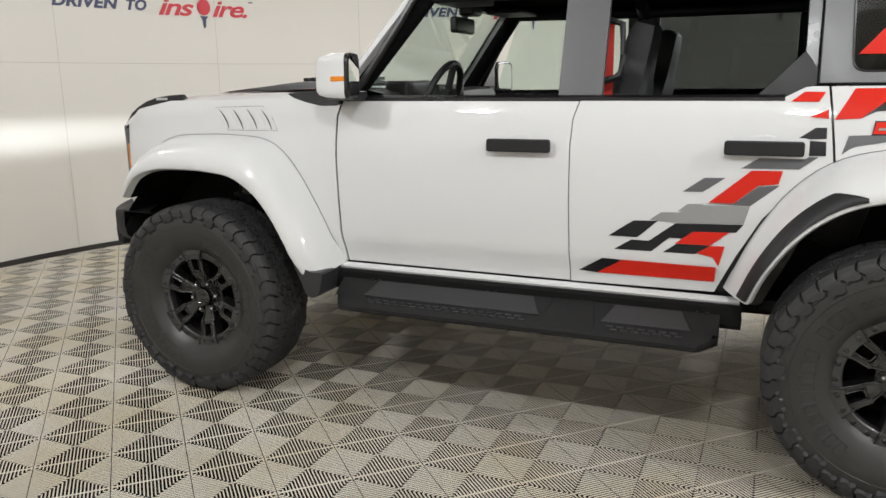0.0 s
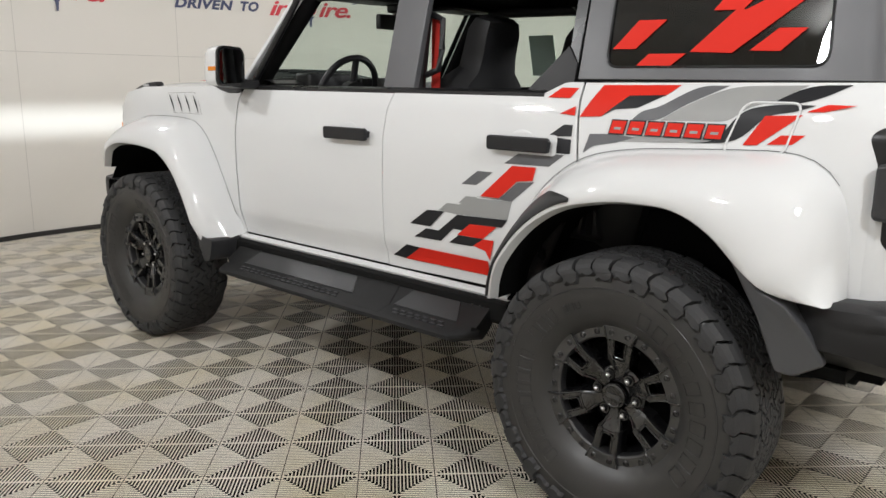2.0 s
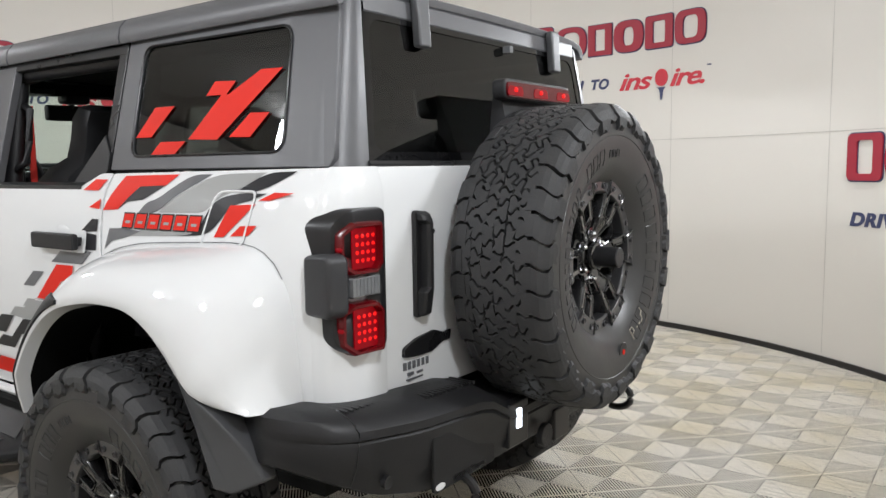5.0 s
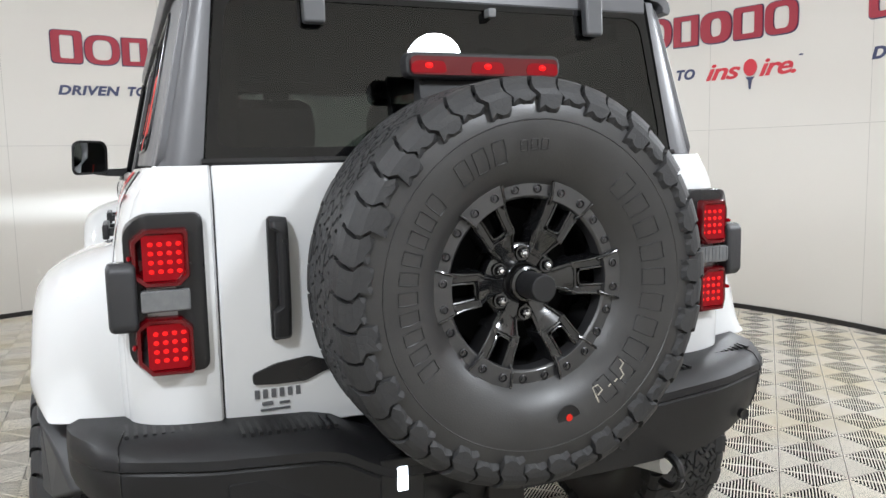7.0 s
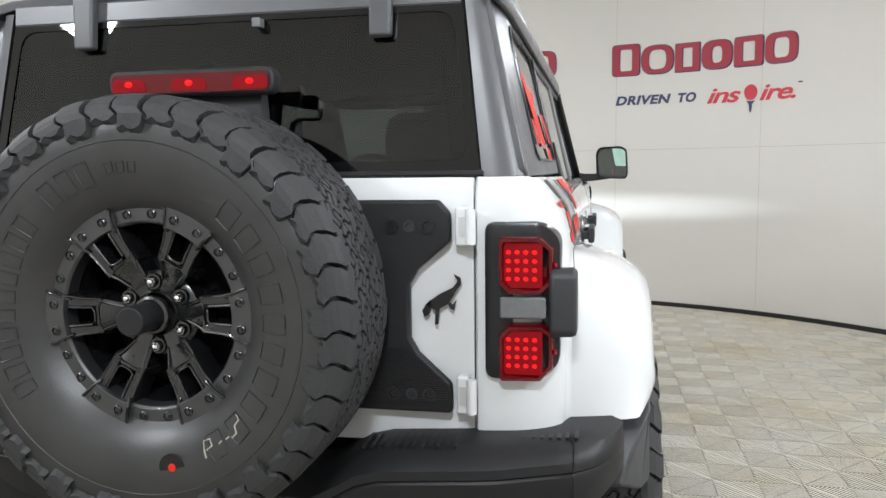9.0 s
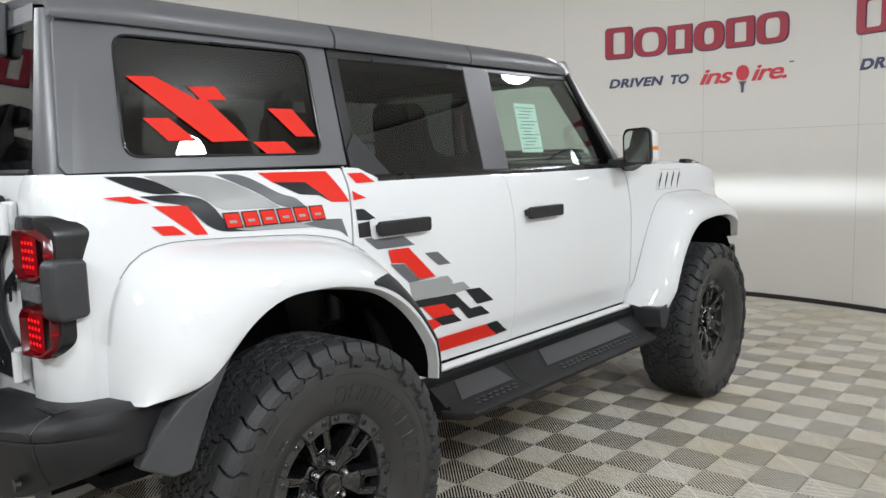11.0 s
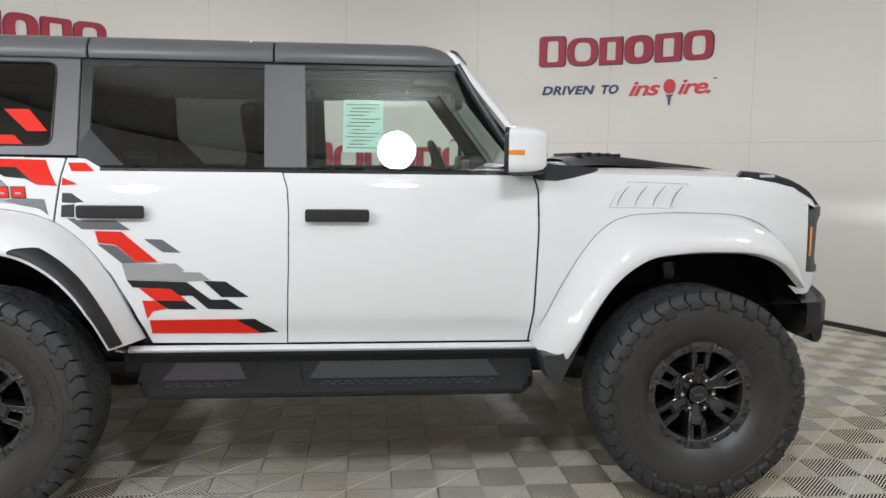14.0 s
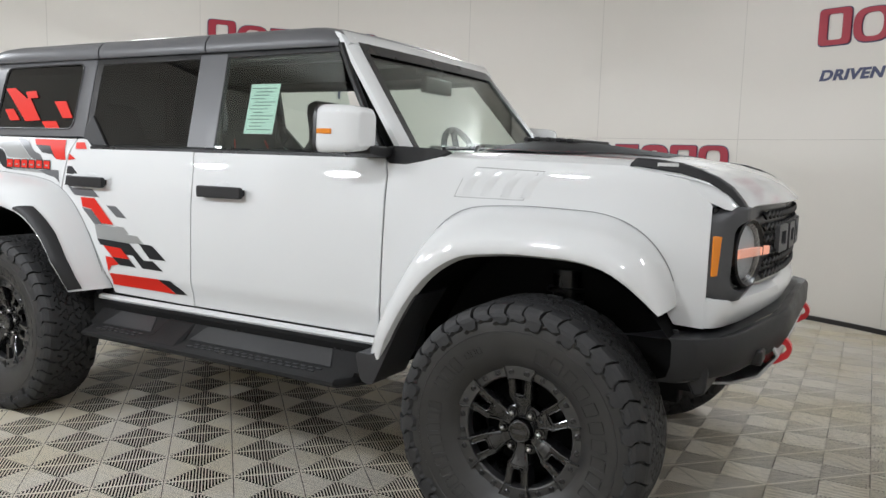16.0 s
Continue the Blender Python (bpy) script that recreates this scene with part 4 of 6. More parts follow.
for s in (-1, 1):
    yc, xc = s * 0.662, nose_x(0.662) + 0.006
    lamp_m = Matrix.Translation((xc, yc, 1.106)) @ Matrix.Rotation(radians(-s * 14), 4, "Z") @ Matrix.Scale(0.88, 4)
    bm = bmesh.new()
    revolve(bm, [(0.02, 0.02), (0.02, 0.098), (0.0, 0.115), (-0.012, 0.125), (-0.006, 0.132), (0.04, 0.132)], 40, "x")
    lamp = part("headlight", bm, TRIM, car, "round headlight with a horizontal light bar", m=lamp_m)
    bm = bmesh.new()
    revolve(bm, [(0.012, 0.0), (0.006, 0.07), (0.016, 0.105)], 32, "x")
    part("reflector", bm, SKID, lamp)
    bm = bmesh.new()
    revolve(bm, [(-0.03, 0.0), (-0.026, 0.05), (-0.012, 0.10), (0.0, 0.12)], 36, "x")
    ob = part("lens", bm, LAMP_GLASS, lamp)
    ob.visible_shadow = False
    bm = bmesh.new()
    box(bm, -0.010, 0.010, min(-0.11, -s * 0.20), max(0.11, -s * 0.20), -0.018, 0.016)
    part("light_bar", bm, DRL, lamp, "glowing salmon light bar", bevel=0.004)
    bm = bmesh.new()
    pts = rounded([(-2.074, 1.046), (-2.026, 1.036), (-2.026, 1.170), (-2.070, 1.164)], 0.006)
    sheet = [(x - 0.012, s * (0.8390 + (x + 2.026) * 1.12), z) for x, z in pts]
    vs = [bm.verts.new(p) for p in sheet]
    bm.faces.new(vs)
    ob = as_panel("side_marker", bm, AMBER, car, "amber side marker lamp", 0.006, 0.002)

# front bumper
BF = [(-0.985, -1.950), (-0.965, -2.045), (-0.82, -2.135), (-0.45, -2.240), (0.45, -2.240), (0.82, -2.135), (0.965, -2.045), (0.985, -1.950)]
bm = bmesh.new()
sec = ((0.03, 0.885), (0.0, 0.895), (-0.012, 0.875), (-0.012, 0.80), (0.0, 0.765), (0.05, 0.745))
pts = resample(BF, 30)
loft(bm, [[(x + dx, y, z - 0.040 * min(1.0, max(0.0, (abs(y) - 0.42) / 0.45))) for dx, z in sec] for y, x in pts])
part("front_bumper", bm, PLASTIC, car, "black steel modular front bumper", bevel=0.006)
bm = bmesh.new()
loft(bm, [[(x + dx, y, z - 0.040 * min(1.0, max(0.0, (abs(y) - 0.42) / 0.45))) for dx, z in ((0.03, 0.886), (0.22, 0.884))] for y, x in pts])
part("bumper_top", bm, PLASTIC, car)
for s in (-1, 1):
    bm = bmesh.new()
    prism(bm, [(-1.925, 0.846), (-2.00, 0.848), (-2.03, 0.80), (-2.035, 0.74), (-2.03, 0.675), (-1.995, 0.66), (-1.955, 0.74)], 0.27, Matrix.Translation((-0.035, s * 0.81, 0)) @ Matrix.Rotation(radians(90), 4, "X"))
    part("bumper_end", bm, PLASTIC, car, "black bumper corner", bevel=0.012)
    bm = bmesh.new()
    box(bm, -2.20, -2.11, s * 0.66 - 0.05, s * 0.66 + 0.05, 0.735, 0.79)
    part("fog_lamp", bm, TRIM, car, bevel=0.012)
    bm = bmesh.new()
    plate_line = rounded([(-2.15, 0.655), (-2.205, 0.650), (-2.278, 0.700), (-2.288, 0.750), (-2.262, 0.790), (-2.215, 0.795), (-2.15, 0.770)], 0.03, 4)
    plate_line = [(-2.225 + (x + 2.225) * 0.72, 0.738 + (z - 0.725) * 0.72) for x, z in plate_line]
    hole = [(-2.232 + (x + 2.225) * 0.42, 0.738 + (z - 0.725) * 0.42) for x, z in plate_line]
    loft(bm, [[(x, s * 0.43 + dy, z) for x, z in ring] for ring, dy in ((plate_line, -0.016), (plate_line, 0.016), (hole, 0.016), (hole, -0.016), (plate_line, -0.016))], True)
    part("tow_hook", bm, RED_STEEL, car, "red painted tow hook")
    for k in range(3):
        bm = bmesh.new()
        x, y = (-1.98 - 0.06 * k, s * (0.88 - 0.14 * k))
        bmesh.ops.create_cone(bm, cap_ends=True, segments=8, radius1=0.011, radius2=0.009, depth=0.012, matrix=Matrix.Translation((x + 0.03, y, 0.893 - 0.040 * min(1.0, max(0.0, (abs(y) - 0.42) / 0.45)))))
        part("bolt", bm, TRIM, car)
bm = bmesh.new()
loft(bm, [[(-2.19, y, 0.80), (-2.225, y, 0.74), (-2.17, y, 0.665), (-2.08, y, 0.625), (-1.96, y, 0.61)] for y in np.linspace(-0.55, 0.55, 7)])
as_panel("skid_plate", bm, SKID, car, "silver skid plate under the nose", 0.012, 0.004)

# tail: white gate, rear glass, corner panels
GX = 2.168
bm = bmesh.new()
rows = []
for z in (0.815, 0.84, 1.0, 1.2, 1.38, 1.43, 1.447):
    dx = -0.02 * max(0.0, (z - 1.36) / 0.09) ** 2
    rows.append([(GX + dx - 0.010 * (abs(y) / 0.64) ** 2, y, z) for y in np.linspace(-0.6405, 0.6405, 25)])
loft(bm, rows)
gate = as_panel("tailgate", bm, PAINT, car, "white side-hinged tailgate", 0.03, 0.005)
for s in (-1, 1):
    bm = bmesh.new()
    rows = []
    for z in (0.845, 0.95, 1.05, 1.15, 1.25, 1.32, 1.37, 1.40, 1.425, 1.446):
        k = max(0.0, (z - 1.37) / 0.076) ** 2
        yq = side_y(2.098, z)
        xe = GX + 0.006 - 0.022 * k
        row = [(2.096, s * (yq + 0.0005), z)]
        for q in range(1, 9):
            a = math.pi / 2 * q / 8
            row.append((2.098 + (xe - 2.098) * math.sin(a), s * (0.715 + (yq - 0.715) * math.cos(a)), z))
        row += [(xe, s * 0.665, z), (xe - 0.003, s * 0.650, z), (xe - 0.018, s * 0.643, z)]
        rows.append(row)
    loft(bm, rows)
    part("rear_corner", bm, PAINT, car, "rounded white rear corner panel")
    # hardtop rear corner beside the glass
    rows, gasket = [], []
    for z in np.linspace(1.447, 1.885, 8):
        k = (z - 1.447) / 0.44
        x = 2.128 - 0.062 * k
        yo = cabin_y(2.0, z)
        edge = 0.657 - 0.050 * k
        gasket.append([(x - 0.050, s * (edge - 0.08), z), (x - 0.008, s * (edge - 0.012), z), (x + 0.002, s * edge, z)])
        row = [(x + 0.0035, s * (edge - 0.001), z)]
        for q in range(1, 10):
            w = math.pi / 2 * q / 9
            row.append((x - 0.105 + 0.108 * math.cos(w) ** 0.8, s * (edge + 0.004 + (yo - edge - 0.004) * math.sin(w) ** 0.9), z))
        rows.append(row)
    bm = bmesh.new()
    loft(bm, gasket)
    part("glass_gasket", bm, LINER, car)
    bm = bmesh.new()
    loft(bm, rows)
    part("hardtop_corner", bm, HARDTOP, car, "rounded dark grey hardtop corner")
bm = bmesh.new()
loft(bm, [[(2.125 - 0.058 * k, u * (0.652 - 0.048 * k), 1.458 + 0.40 * k) for u in np.linspace(-1, 1, 9)] for k in (0, 0.5, 1)])
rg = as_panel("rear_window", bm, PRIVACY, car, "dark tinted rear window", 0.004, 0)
rg.visible_shadow = False
outer = [(-0.650, 1.460), (0.650, 1.460), (0.602, 1.856), (-0.602, 1.856)]
inner = [(-0.624, 1.484), (0.624, 1.484), (0.580, 1.836), (-0.580, 1.836)]
bm = bmesh.new()
loft(bm, [[(2.1265 - 0.058 * (z - 1.458) / 0.40 + 0.0015, y, z) for y, z in ring] for ring in (rounded(outer, 0.004, 8), rounded(inner, 0.045, 8))], True)
part("dark_border", bm, FRIT, rg, smooth=False)
bm = bmesh.new()
tube(bm, [(2.130, -0.66, 1.452), (2.134, 0.66, 1.452)], 0.010, 6)
part("window_sill", bm, TRIM, rg)
bm = bmesh.new()
loft(bm, [[(2.066, y, 1.846), (2.074, y, 1.856), (2.070, y, 1.90), (2.03, y, 1.935)] for y in np.linspace(-0.60, 0.60, 9)])
part("roof_edge", bm, HARDTOP, car)
for y in (-0.378, 0.41):
    bm = bmesh.new()
    pts = rounded([(-0.027, -0.062), (0.027, -0.062), (0.029, 0.085), (-0.029, 0.085)], 0.010)
    prism(bm, pts, 0.03)
    part("glass_hinge", bm, GREYPLASTIC, rg, "dark grey glass hinge", bevel=0.008, m=Matrix.Translation((2.092, y, 1.84)) @ Matrix(((0, 0, 1, 0), (1, 0, 0, 0), (0, 1, 0, 0), (0, 0, 0, 1))) @ Matrix.Rotation(radians(-4), 4, "X"))
bm = bmesh.new()
box(bm, 2.075, 2.105, 0.085, 0.107, 1.815, 1.838)
part("washer_jet", bm, LENS_CLEAR, rg, bevel=0.003)
# dark trim inside the windscreen pillars
for s in (-1, 1):
    bm = bmesh.new()
    tube(bm, [(-0.40 - 0.40 * t, s * (cabin_y(-0.5, 1.90 - 0.505 * t) - 0.062), 1.885 - 0.505 * t) for t in np.linspace(0, 1, 7)], 0.042, 10)
    part("pillar_trim", bm, LINER, car)

# ---------- wheels ----------
TYRE_R = 0.459


def tyre_profile():
    half = [(0.098, 0.222), (0.112, 0.236), (0.138, 0.262), (0.156, 0.305), (0.162, 0.345), (0.160, 0.385), (0.153, 0.412), (0.146, 0.424), (0.138, 0.432), (0.115, 0.436), (0.06, 0.438), (0.0, 0.439)]
    return half + [(-a, r) for a, r in half[-2::-1]]


ROWS, COLUMNS, LUGS = 68, 6, 42
TREAD_W = 0.222


def lattice(b, j):
    """A shared corner of the tread's block lattice: boundary b across, half pitch j along; (along, across) in metres."""
    j %= 2 * ROWS
    r = random.Random(b * 977 + j * 31)
    zig = 0.17 if (j + b) % 2 == 0 else -0.17
    edge = b in (0, COLUMNS)
    u = j * 0.5 + (0.0 if edge else r.uniform(-0.17, 0.17))
    v = b + (0.35 * zig if edge else zig + r.uniform(-0.17, 0.17))
    return u, v


def block_side(b, j):
    """The S-shaped line between two neighbours of one column, from boundary b to b + 1."""
    (u0, v0), (u1, v1) = lattice(b, j), lattice(b + 1, j)
    if u1 - u0 > ROWS / 2:
        u0 += ROWS
    if u0 - u1 > ROWS / 2:
        u1 += ROWS
    swing = (0.21 if (j * 7 + b * 3) % 5 else 0.10) * (1 if (j // 2 + b) % 2 else -1)
    return [(u0 + (u1 - u0) * t + swing * k, v0 + (v1 - v0) * t) for t, k in ((0, 0), (0.18, 0.85), (0.36, 0.95), (0.5, 0.0), (0.64, -0.95), (0.82, -0.85), (1, 0))]


def tread_block(bm, k, c, r0, r1, gap):
    """One block of the tread, drawn in by half a groove all round and wrapped on the tyre."""
    j0 = 2 * k + c % 2
    left, right = block_side(c, j0 - 1), block_side(c, j0 + 1)
    loop = left[::-1] + [lattice(c, j0)] + right + [lattice(c + 1, j0)]
    pitch, width = 2 * math.pi * r1 / ROWS, TREAD_W / COLUMNS
    mid = j0 / 2
    pts = [Vector((((u - mid + ROWS / 2) % ROWS - ROWS / 2) * pitch, (v - COLUMNS / 2) * width)) for u, v in loop]
    n = len(pts)
    rings = []
    for r, inset in ((r0, gap * 0.55), (r1 - 0.003, gap * 0.85), (r1, gap * 1.25)):
        ring = []
        for i in range(n):
            d0, d1 = (pts[i] - pts[i - 1]).normalized(), (pts[(i + 1) % n] - pts[i]).normalized()
            d = (d0 + d1).normalized()
            q = pts[i] + Vector((-d.y, d.x)) * inset / max(0.6, d.dot(d0))
            a = 2 * math.pi * mid / ROWS + q.x / r1
            rr = r - 0.006 * max(0.0, abs(q.y) / 0.111 - 0.6)
            ring.append(bm.verts.new((rr * math.cos(a), q.y, rr * math.sin(a))))
        rings.append(ring)
    for lo, hi in zip(rings[:-1], rings[1:]):
        for i in range(n):
            bm.faces.new((lo[i], lo[(i + 1) % n], hi[(i + 1) % n], hi[i]))
    bmesh.ops.triangulate(bm, faces=[bm.faces.new(rings[-1])])


def build_wheel(parent):
    bm = bmesh.new()
    revolve(bm, [(-0.11, 0.225), (-0.10, 0.205), (-0.03, 0.190), (0.075, 0.198), (0.095, 0.215), (0.100, 0.226)], 56)
    w = part("wheel", bm, RIM, parent, "black alloy off-road wheel with a knobbly tyre")
    bm = bmesh.new()
    revolve(bm, tyre_profile(), 96)
    tyre = part("tyre", bm, RUBBER, w, "black all-terrain tyre")
    bm = bmesh.new()
    rng = random.Random(7)
    for c in range(COLUMNS):
        for k in range(ROWS):
            tread_block(bm, k, c, 0.434, TYRE_R - rng.uniform(0.0, 0.0012), 0.0031)
    ob = part("tread", bm, TREAD, w, "chunky interlocking tread blocks", smooth=False)
    tagged(ob, kind="stuff")
    # shoulder lugs: zigzag blocks that run from the tread down on to the sidewall
    bm = bmesh.new()
    TOP = [(0.104, 0.4588), (0.124, 0.4570), (0.141, 0.4510), (0.1545, 0.438), (0.1625, 0.426), (0.1660, 0.413), (0.1672, 0.403)]
    LOW = [(0.100, 0.434), (0.120, 0.4330), (0.134, 0.430), (0.145, 0.4235), (0.152, 0.414), (0.1565, 0.404), (0.1585, 0.396)]
    BEND = (0.10, 0.11, -0.03, -0.13, -0.12, 0.10, 0.04)
    for k in range(LUGS):
        for side in (1, -1):
            low = (0.0, -0.020, 0.002, -0.013, 0.0, -0.023)[k % 6]
            lift = (0.0005, 0.0055, -0.001, 0.0035, 0.0005, 0.0045)[(k * 5) % 6 if k % 4 else k % 6]
            grid = []
            for i in range(7):
                top, bot = [], []
                for u in (0.07, 0.30, 0.52, 0.72, 0.93):
                    a = 2 * math.pi * (k + u + BEND[i] + (0.5 if side < 0 else 0)) / LUGS
                    step = lift if 1 < i else 0.0
                    o, r = TOP[i][0] + step - (0.011 if i == 0 and k % 2 else 0.0), TOP[i][1] + step * 0.5
                    if i == 6:
                        r += low + (0.008 if u in (0.30, 0.93) else 0.0)
                    top.append(bm.verts.new((r * math.cos(a), side * o, r * math.sin(a))))
                    o, r = LOW[i][0] - 0.004, LOW[i][1] - 0.003
                    if i == 6:
                        r += low
                    bot.append(bm.verts.new((r * math.cos(a), side * o, r * math.sin(a))))
                grid.append((top, bot))
            for (t0, b0), (t1, b1) in zip(grid[:-1], grid[1:]):
                for j in range(4):
                    bm.faces.new((t0[j], t0[j + 1], t1[j + 1], t1[j]))
                for j in (0, 4):
                    bm.faces.new((t0[j], t1[j], b1[j], b0[j]))
            for top, bot in (grid[0], grid[-1]):
                for j in range(4):
                    bm.faces.new((top[j], top[j + 1], bot[j + 1], bot[j]))
    ob = part("shoulder_rubber", bm, TREAD, w, "zigzag rubber lugs on the shoulder", smooth=False)
    tagged(ob, kind="stuff")
    # the casing is narrower towards the car
    for o in w.children:
        for v in o.data.vertices:
            v.co.y = 0.165 + (v.co.y - 0.165) * 0.93
    # thin moulded rings and raised plain marks on the sidewall
    bm = bmesh.new()
    revolve(bm, [(0.161, 0.362), (0.1630, 0.3635), (0.161, 0.365)], 80)
    part("sidewall_ring", bm, RUBBER, w)
    for a0, count, step, h, hh in ((107, 10, 11.2, 0.276, 0.052), (-58, 10, 7.6, 0.284, 0.046), (27, 3, 8.5, 0.284, 0.050), (55, 3, 4.6, 0.300, 0.022)):
        for k in range(count):
            a = radians(a0 + k * step)
            half = radians(0.33 * step)
            ring = [(h, -half), (h, 0.0), (h, half), (h + hh * 0.35, half), (h + hh * 0.7, half), (h + hh, half * 0.9), (h + hh, 0.0), (h + hh, -half * 0.9), (h + hh * 0.7, -half), (h + hh * 0.35, -half)]
            path = [(r * math.cos(a + d), 0.0008 + float(np.interp(r, (0.262, 0.305, 0.345), (0.1395, 0.1565, 0.1622))), r * math.sin(a + d)) for r, d in ring]
            bm = bmesh.new()
            tube(bm, path + path[:2], 0.0015, 5)
            part("raised_mark", bm, RUBBER_MARK, w)
    # outer ring with pads
    bm = bmesh.new()
    revolve(bm, [(0.080, 0.240), (0.101, 0.241), (0.1065, 0.237), (0.1075, 0.200), (0.102, 0.1945), (0.070, 0.193)], 72)
    part("bead_ring", bm, RING, w, "satin grey bolted outer ring", bevel=0.002)
    for k in range(6):
        t = radians(60 * k + 30)
        bm = bmesh.new()
        sec = []
        for d in np.linspace(-13.5, 13.5, 9):
            a = t + radians(d)
            sec.append([(r * math.cos(a), o, r * math.sin(a)) for r, o in ((0.191, 0.104), (0.1935, 0.1165), (0.2365, 0.1160), (0.2415, 0.104))])
        loft(bm, sec, True, True)
        pad = part("ring_pad", bm, RING, w, bevel=0.002)
        for e in (-1, 1):
            bm = bmesh.new()
            a = t + radians(13.8 * e)
            tube(bm, [(r * math.cos(a + radians(e * d)), o + 0.001, r * math.sin(a + radians(e * d))) for r, d, o in ((0.239, 0.3, 0.111), (0.234, 0.2, 0.1155), (0.203, -0.8, 0.1165), (0.184, -2.0, 0.107))], 0.0034, 8)
            part("pad_ridge", bm, RIM, w)
    for k in range(24):
        a = radians(15 * k + 7.5)
        bm = bmesh.new()
        revolve(bm, [(0.0, 0.0098), (0.0035, 0.0096), (0.0045, 0.0082), (0.0015, 0.0066), (0.0015, 0.0045), (0.004, 0.0040), (0.004, 0.0)], 14)
        part("bolt", bm, BOLT, w, m=Matrix.Translation((0.2155 * math.cos(a), 0.1160 if 13 < (k * 15 + 7.5) % 60 < 47 else 0.1072, 0.2155 * math.sin(a))))
    # six forked spokes
    for k in range(6):
        t = radians(60 * k + 30)
        bm = bmesh.new()

        def bar(path, w0, w1, dep):
            rows = []
            for i, (r, d, o) in enumerate(path):
                f = i / (len(path) - 1)
                ww = w0 + (w1 - w0) * f
                a = t + radians(d)
                rad = Vector((math.cos(a), 0, math.sin(a)))
                tan = Vector((-math.sin(a), 0, math.cos(a)))
                p = rad * r + Vector((0, o, 0))
                rows.append([p - tan * ww * 0.62 - Vector((0, dep, 0)), p - tan * ww * 0.5 - Vector((0, 0.006, 0)), p - tan * ww * 0.36, p + tan * ww * 0.36, p + tan * ww * 0.5 - Vector((0, 0.006, 0)), p + tan * ww * 0.62 - Vector((0, dep, 0))])
            loft(bm, rows, True, True)
        for s in (-1, 1):
            bar([(0.209, 12.0 * s, 0.108), (0.190, 10.3 * s, 0.106), (0.165, 11.0 * s, 0.103), (0.120, 14.2 * s, 0.097)], 0.026, 0.022, 0.055)
        bar([(0.126, -14, 0.0985), (0.121, 0, 0.0985), (0.126, 14, 0.0985)], 0.016, 0.016, 0.05)
        bar([(0.128, 0, 0.0965), (0.108, 0, 0.090), (0.080, 0, 0.079), (0.045, 0, 0.074)], 0.080, 0.034, 0.050)
        part("spoke", bm, RIM, w, bevel=0.0035)
        ax, side = Vector((math.cos(t), 0, math.sin(t))), Vector((-math.sin(t), 0, math.cos(t)))
        inner = [(0.198, 0.0215, 0.1070), (0.160, 0.0195, 0.1030), (0.136, 0.018, 0.0995), (0.131, 0.010, 0.0985)]
        outer = [(0.074, 0.016, 0.0780), (0.102, 0.0250, 0.0890), (0.126, 0.036, 0.0980), (0.160, 0.0385, 0.1025), (0.196, 0.0455, 0.1065)]
        for line in (inner + [(r, -q, o) for r, q, o in inner[::-1]], outer, [(r, -q, o) for r, q, o in outer]):
            bm = bmesh.new()
            tube(bm, [ax * r + side * q + Vector((0, o, 0)) for r, q, o in line], 0.0027, 6)
            part("spoke_edge", bm, RIM, w)
    bm = bmesh.new()
    revolve(bm, [(0.02, 0.092), (0.062, 0.092), (0.068, 0.084), (0.070, 0.052), (0.078, 0.046)], 40)
    part("hub", bm, RIM, w)
    for k in range(6):
        a = radians(60 * k + 60)
        bm = bmesh.new()
        revolve(bm, [(0.0, 0.017), (0.013, 0.017), (0.013, 0.013), (0.004, 0.012), (0.004, 0.0)], 18)
        part("nut_seat", bm, RIM, w, m=Matrix.Translation((0.0690 * math.cos(a), 0.066, 0.0690 * math.sin(a))))
        bm = bmesh.new()
        bmesh.ops.create_cone(bm, cap_ends=True, segments=6, radius1=0.0105, radius2=0.0095, depth=0.022)
        bmesh.ops.create_uvsphere(bm, u_segments=10, v_segments=6, radius=0.0085, matrix=Matrix.Translation((0, 0, 0.010)))
        part("lug_nut", bm, STEEL, w, "bright steel lug nut", m=Matrix.Translation((0.0690 * math.cos(a), 0.078, 0.0690 * math.sin(a))) @ Matrix.Rotation(radians(-90), 4, "X"))
    bm = bmesh.new()
    revolve(bm, [(0.085, 0.041), (0.098, 0.040), (0.101, 0.034), (0.0985, 0.031), (0.0985, 0.0)], 32)
    part("centre_cap", bm, RIM, w)
    bm = bmesh.new()
    box(bm, -0.022, 0.022, 0.0985, 0.101, -0.0065, 0.0065)
    part("cap_mark", bm, RING, w)
    # brake disc with an added dark cover that closes the wheel's back
    bm = bmesh.new()
    revolve(bm, [(-0.02, 0.0), (-0.02, 0.168), (-0.045, 0.170), (-0.06, 0.20), (-0.06, 0.0)], 40)
    part("brake_disc", bm, DARK, w)
    return w


WHEEL_Y = 0.926
first = build_wheel(car)
TURN = Matrix.Rotation(radians(180), 4, "Z")
first.matrix_basis = Matrix.Translation((-1.475, -WHEEL_Y, 0.460)) @ TURN @ Matrix.Rotation(radians(8), 4, "Y")
copy_thing(first, Matrix.Translation((1.475, -WHEEL_Y, 0.460)) @ TURN @ Matrix.Rotation(radians(-5), 4, "Y"))
copy_thing(first, Matrix.Translation((-1.475, WHEEL_Y, 0.460)) @ Matrix.Rotation(radians(0), 4, "Y"))
copy_thing(first, Matrix.Translation((1.475, WHEEL_Y, 0.460)) @ Matrix.Rotation(radians(17), 4, "Y"))
spare = copy_thing(first, Matrix.Translation((2.362, 0.0, 1.165)) @ Matrix.Rotation(radians(-90), 4, "Z") @ Matrix.Rotation(radians(-28), 4, "Y"))
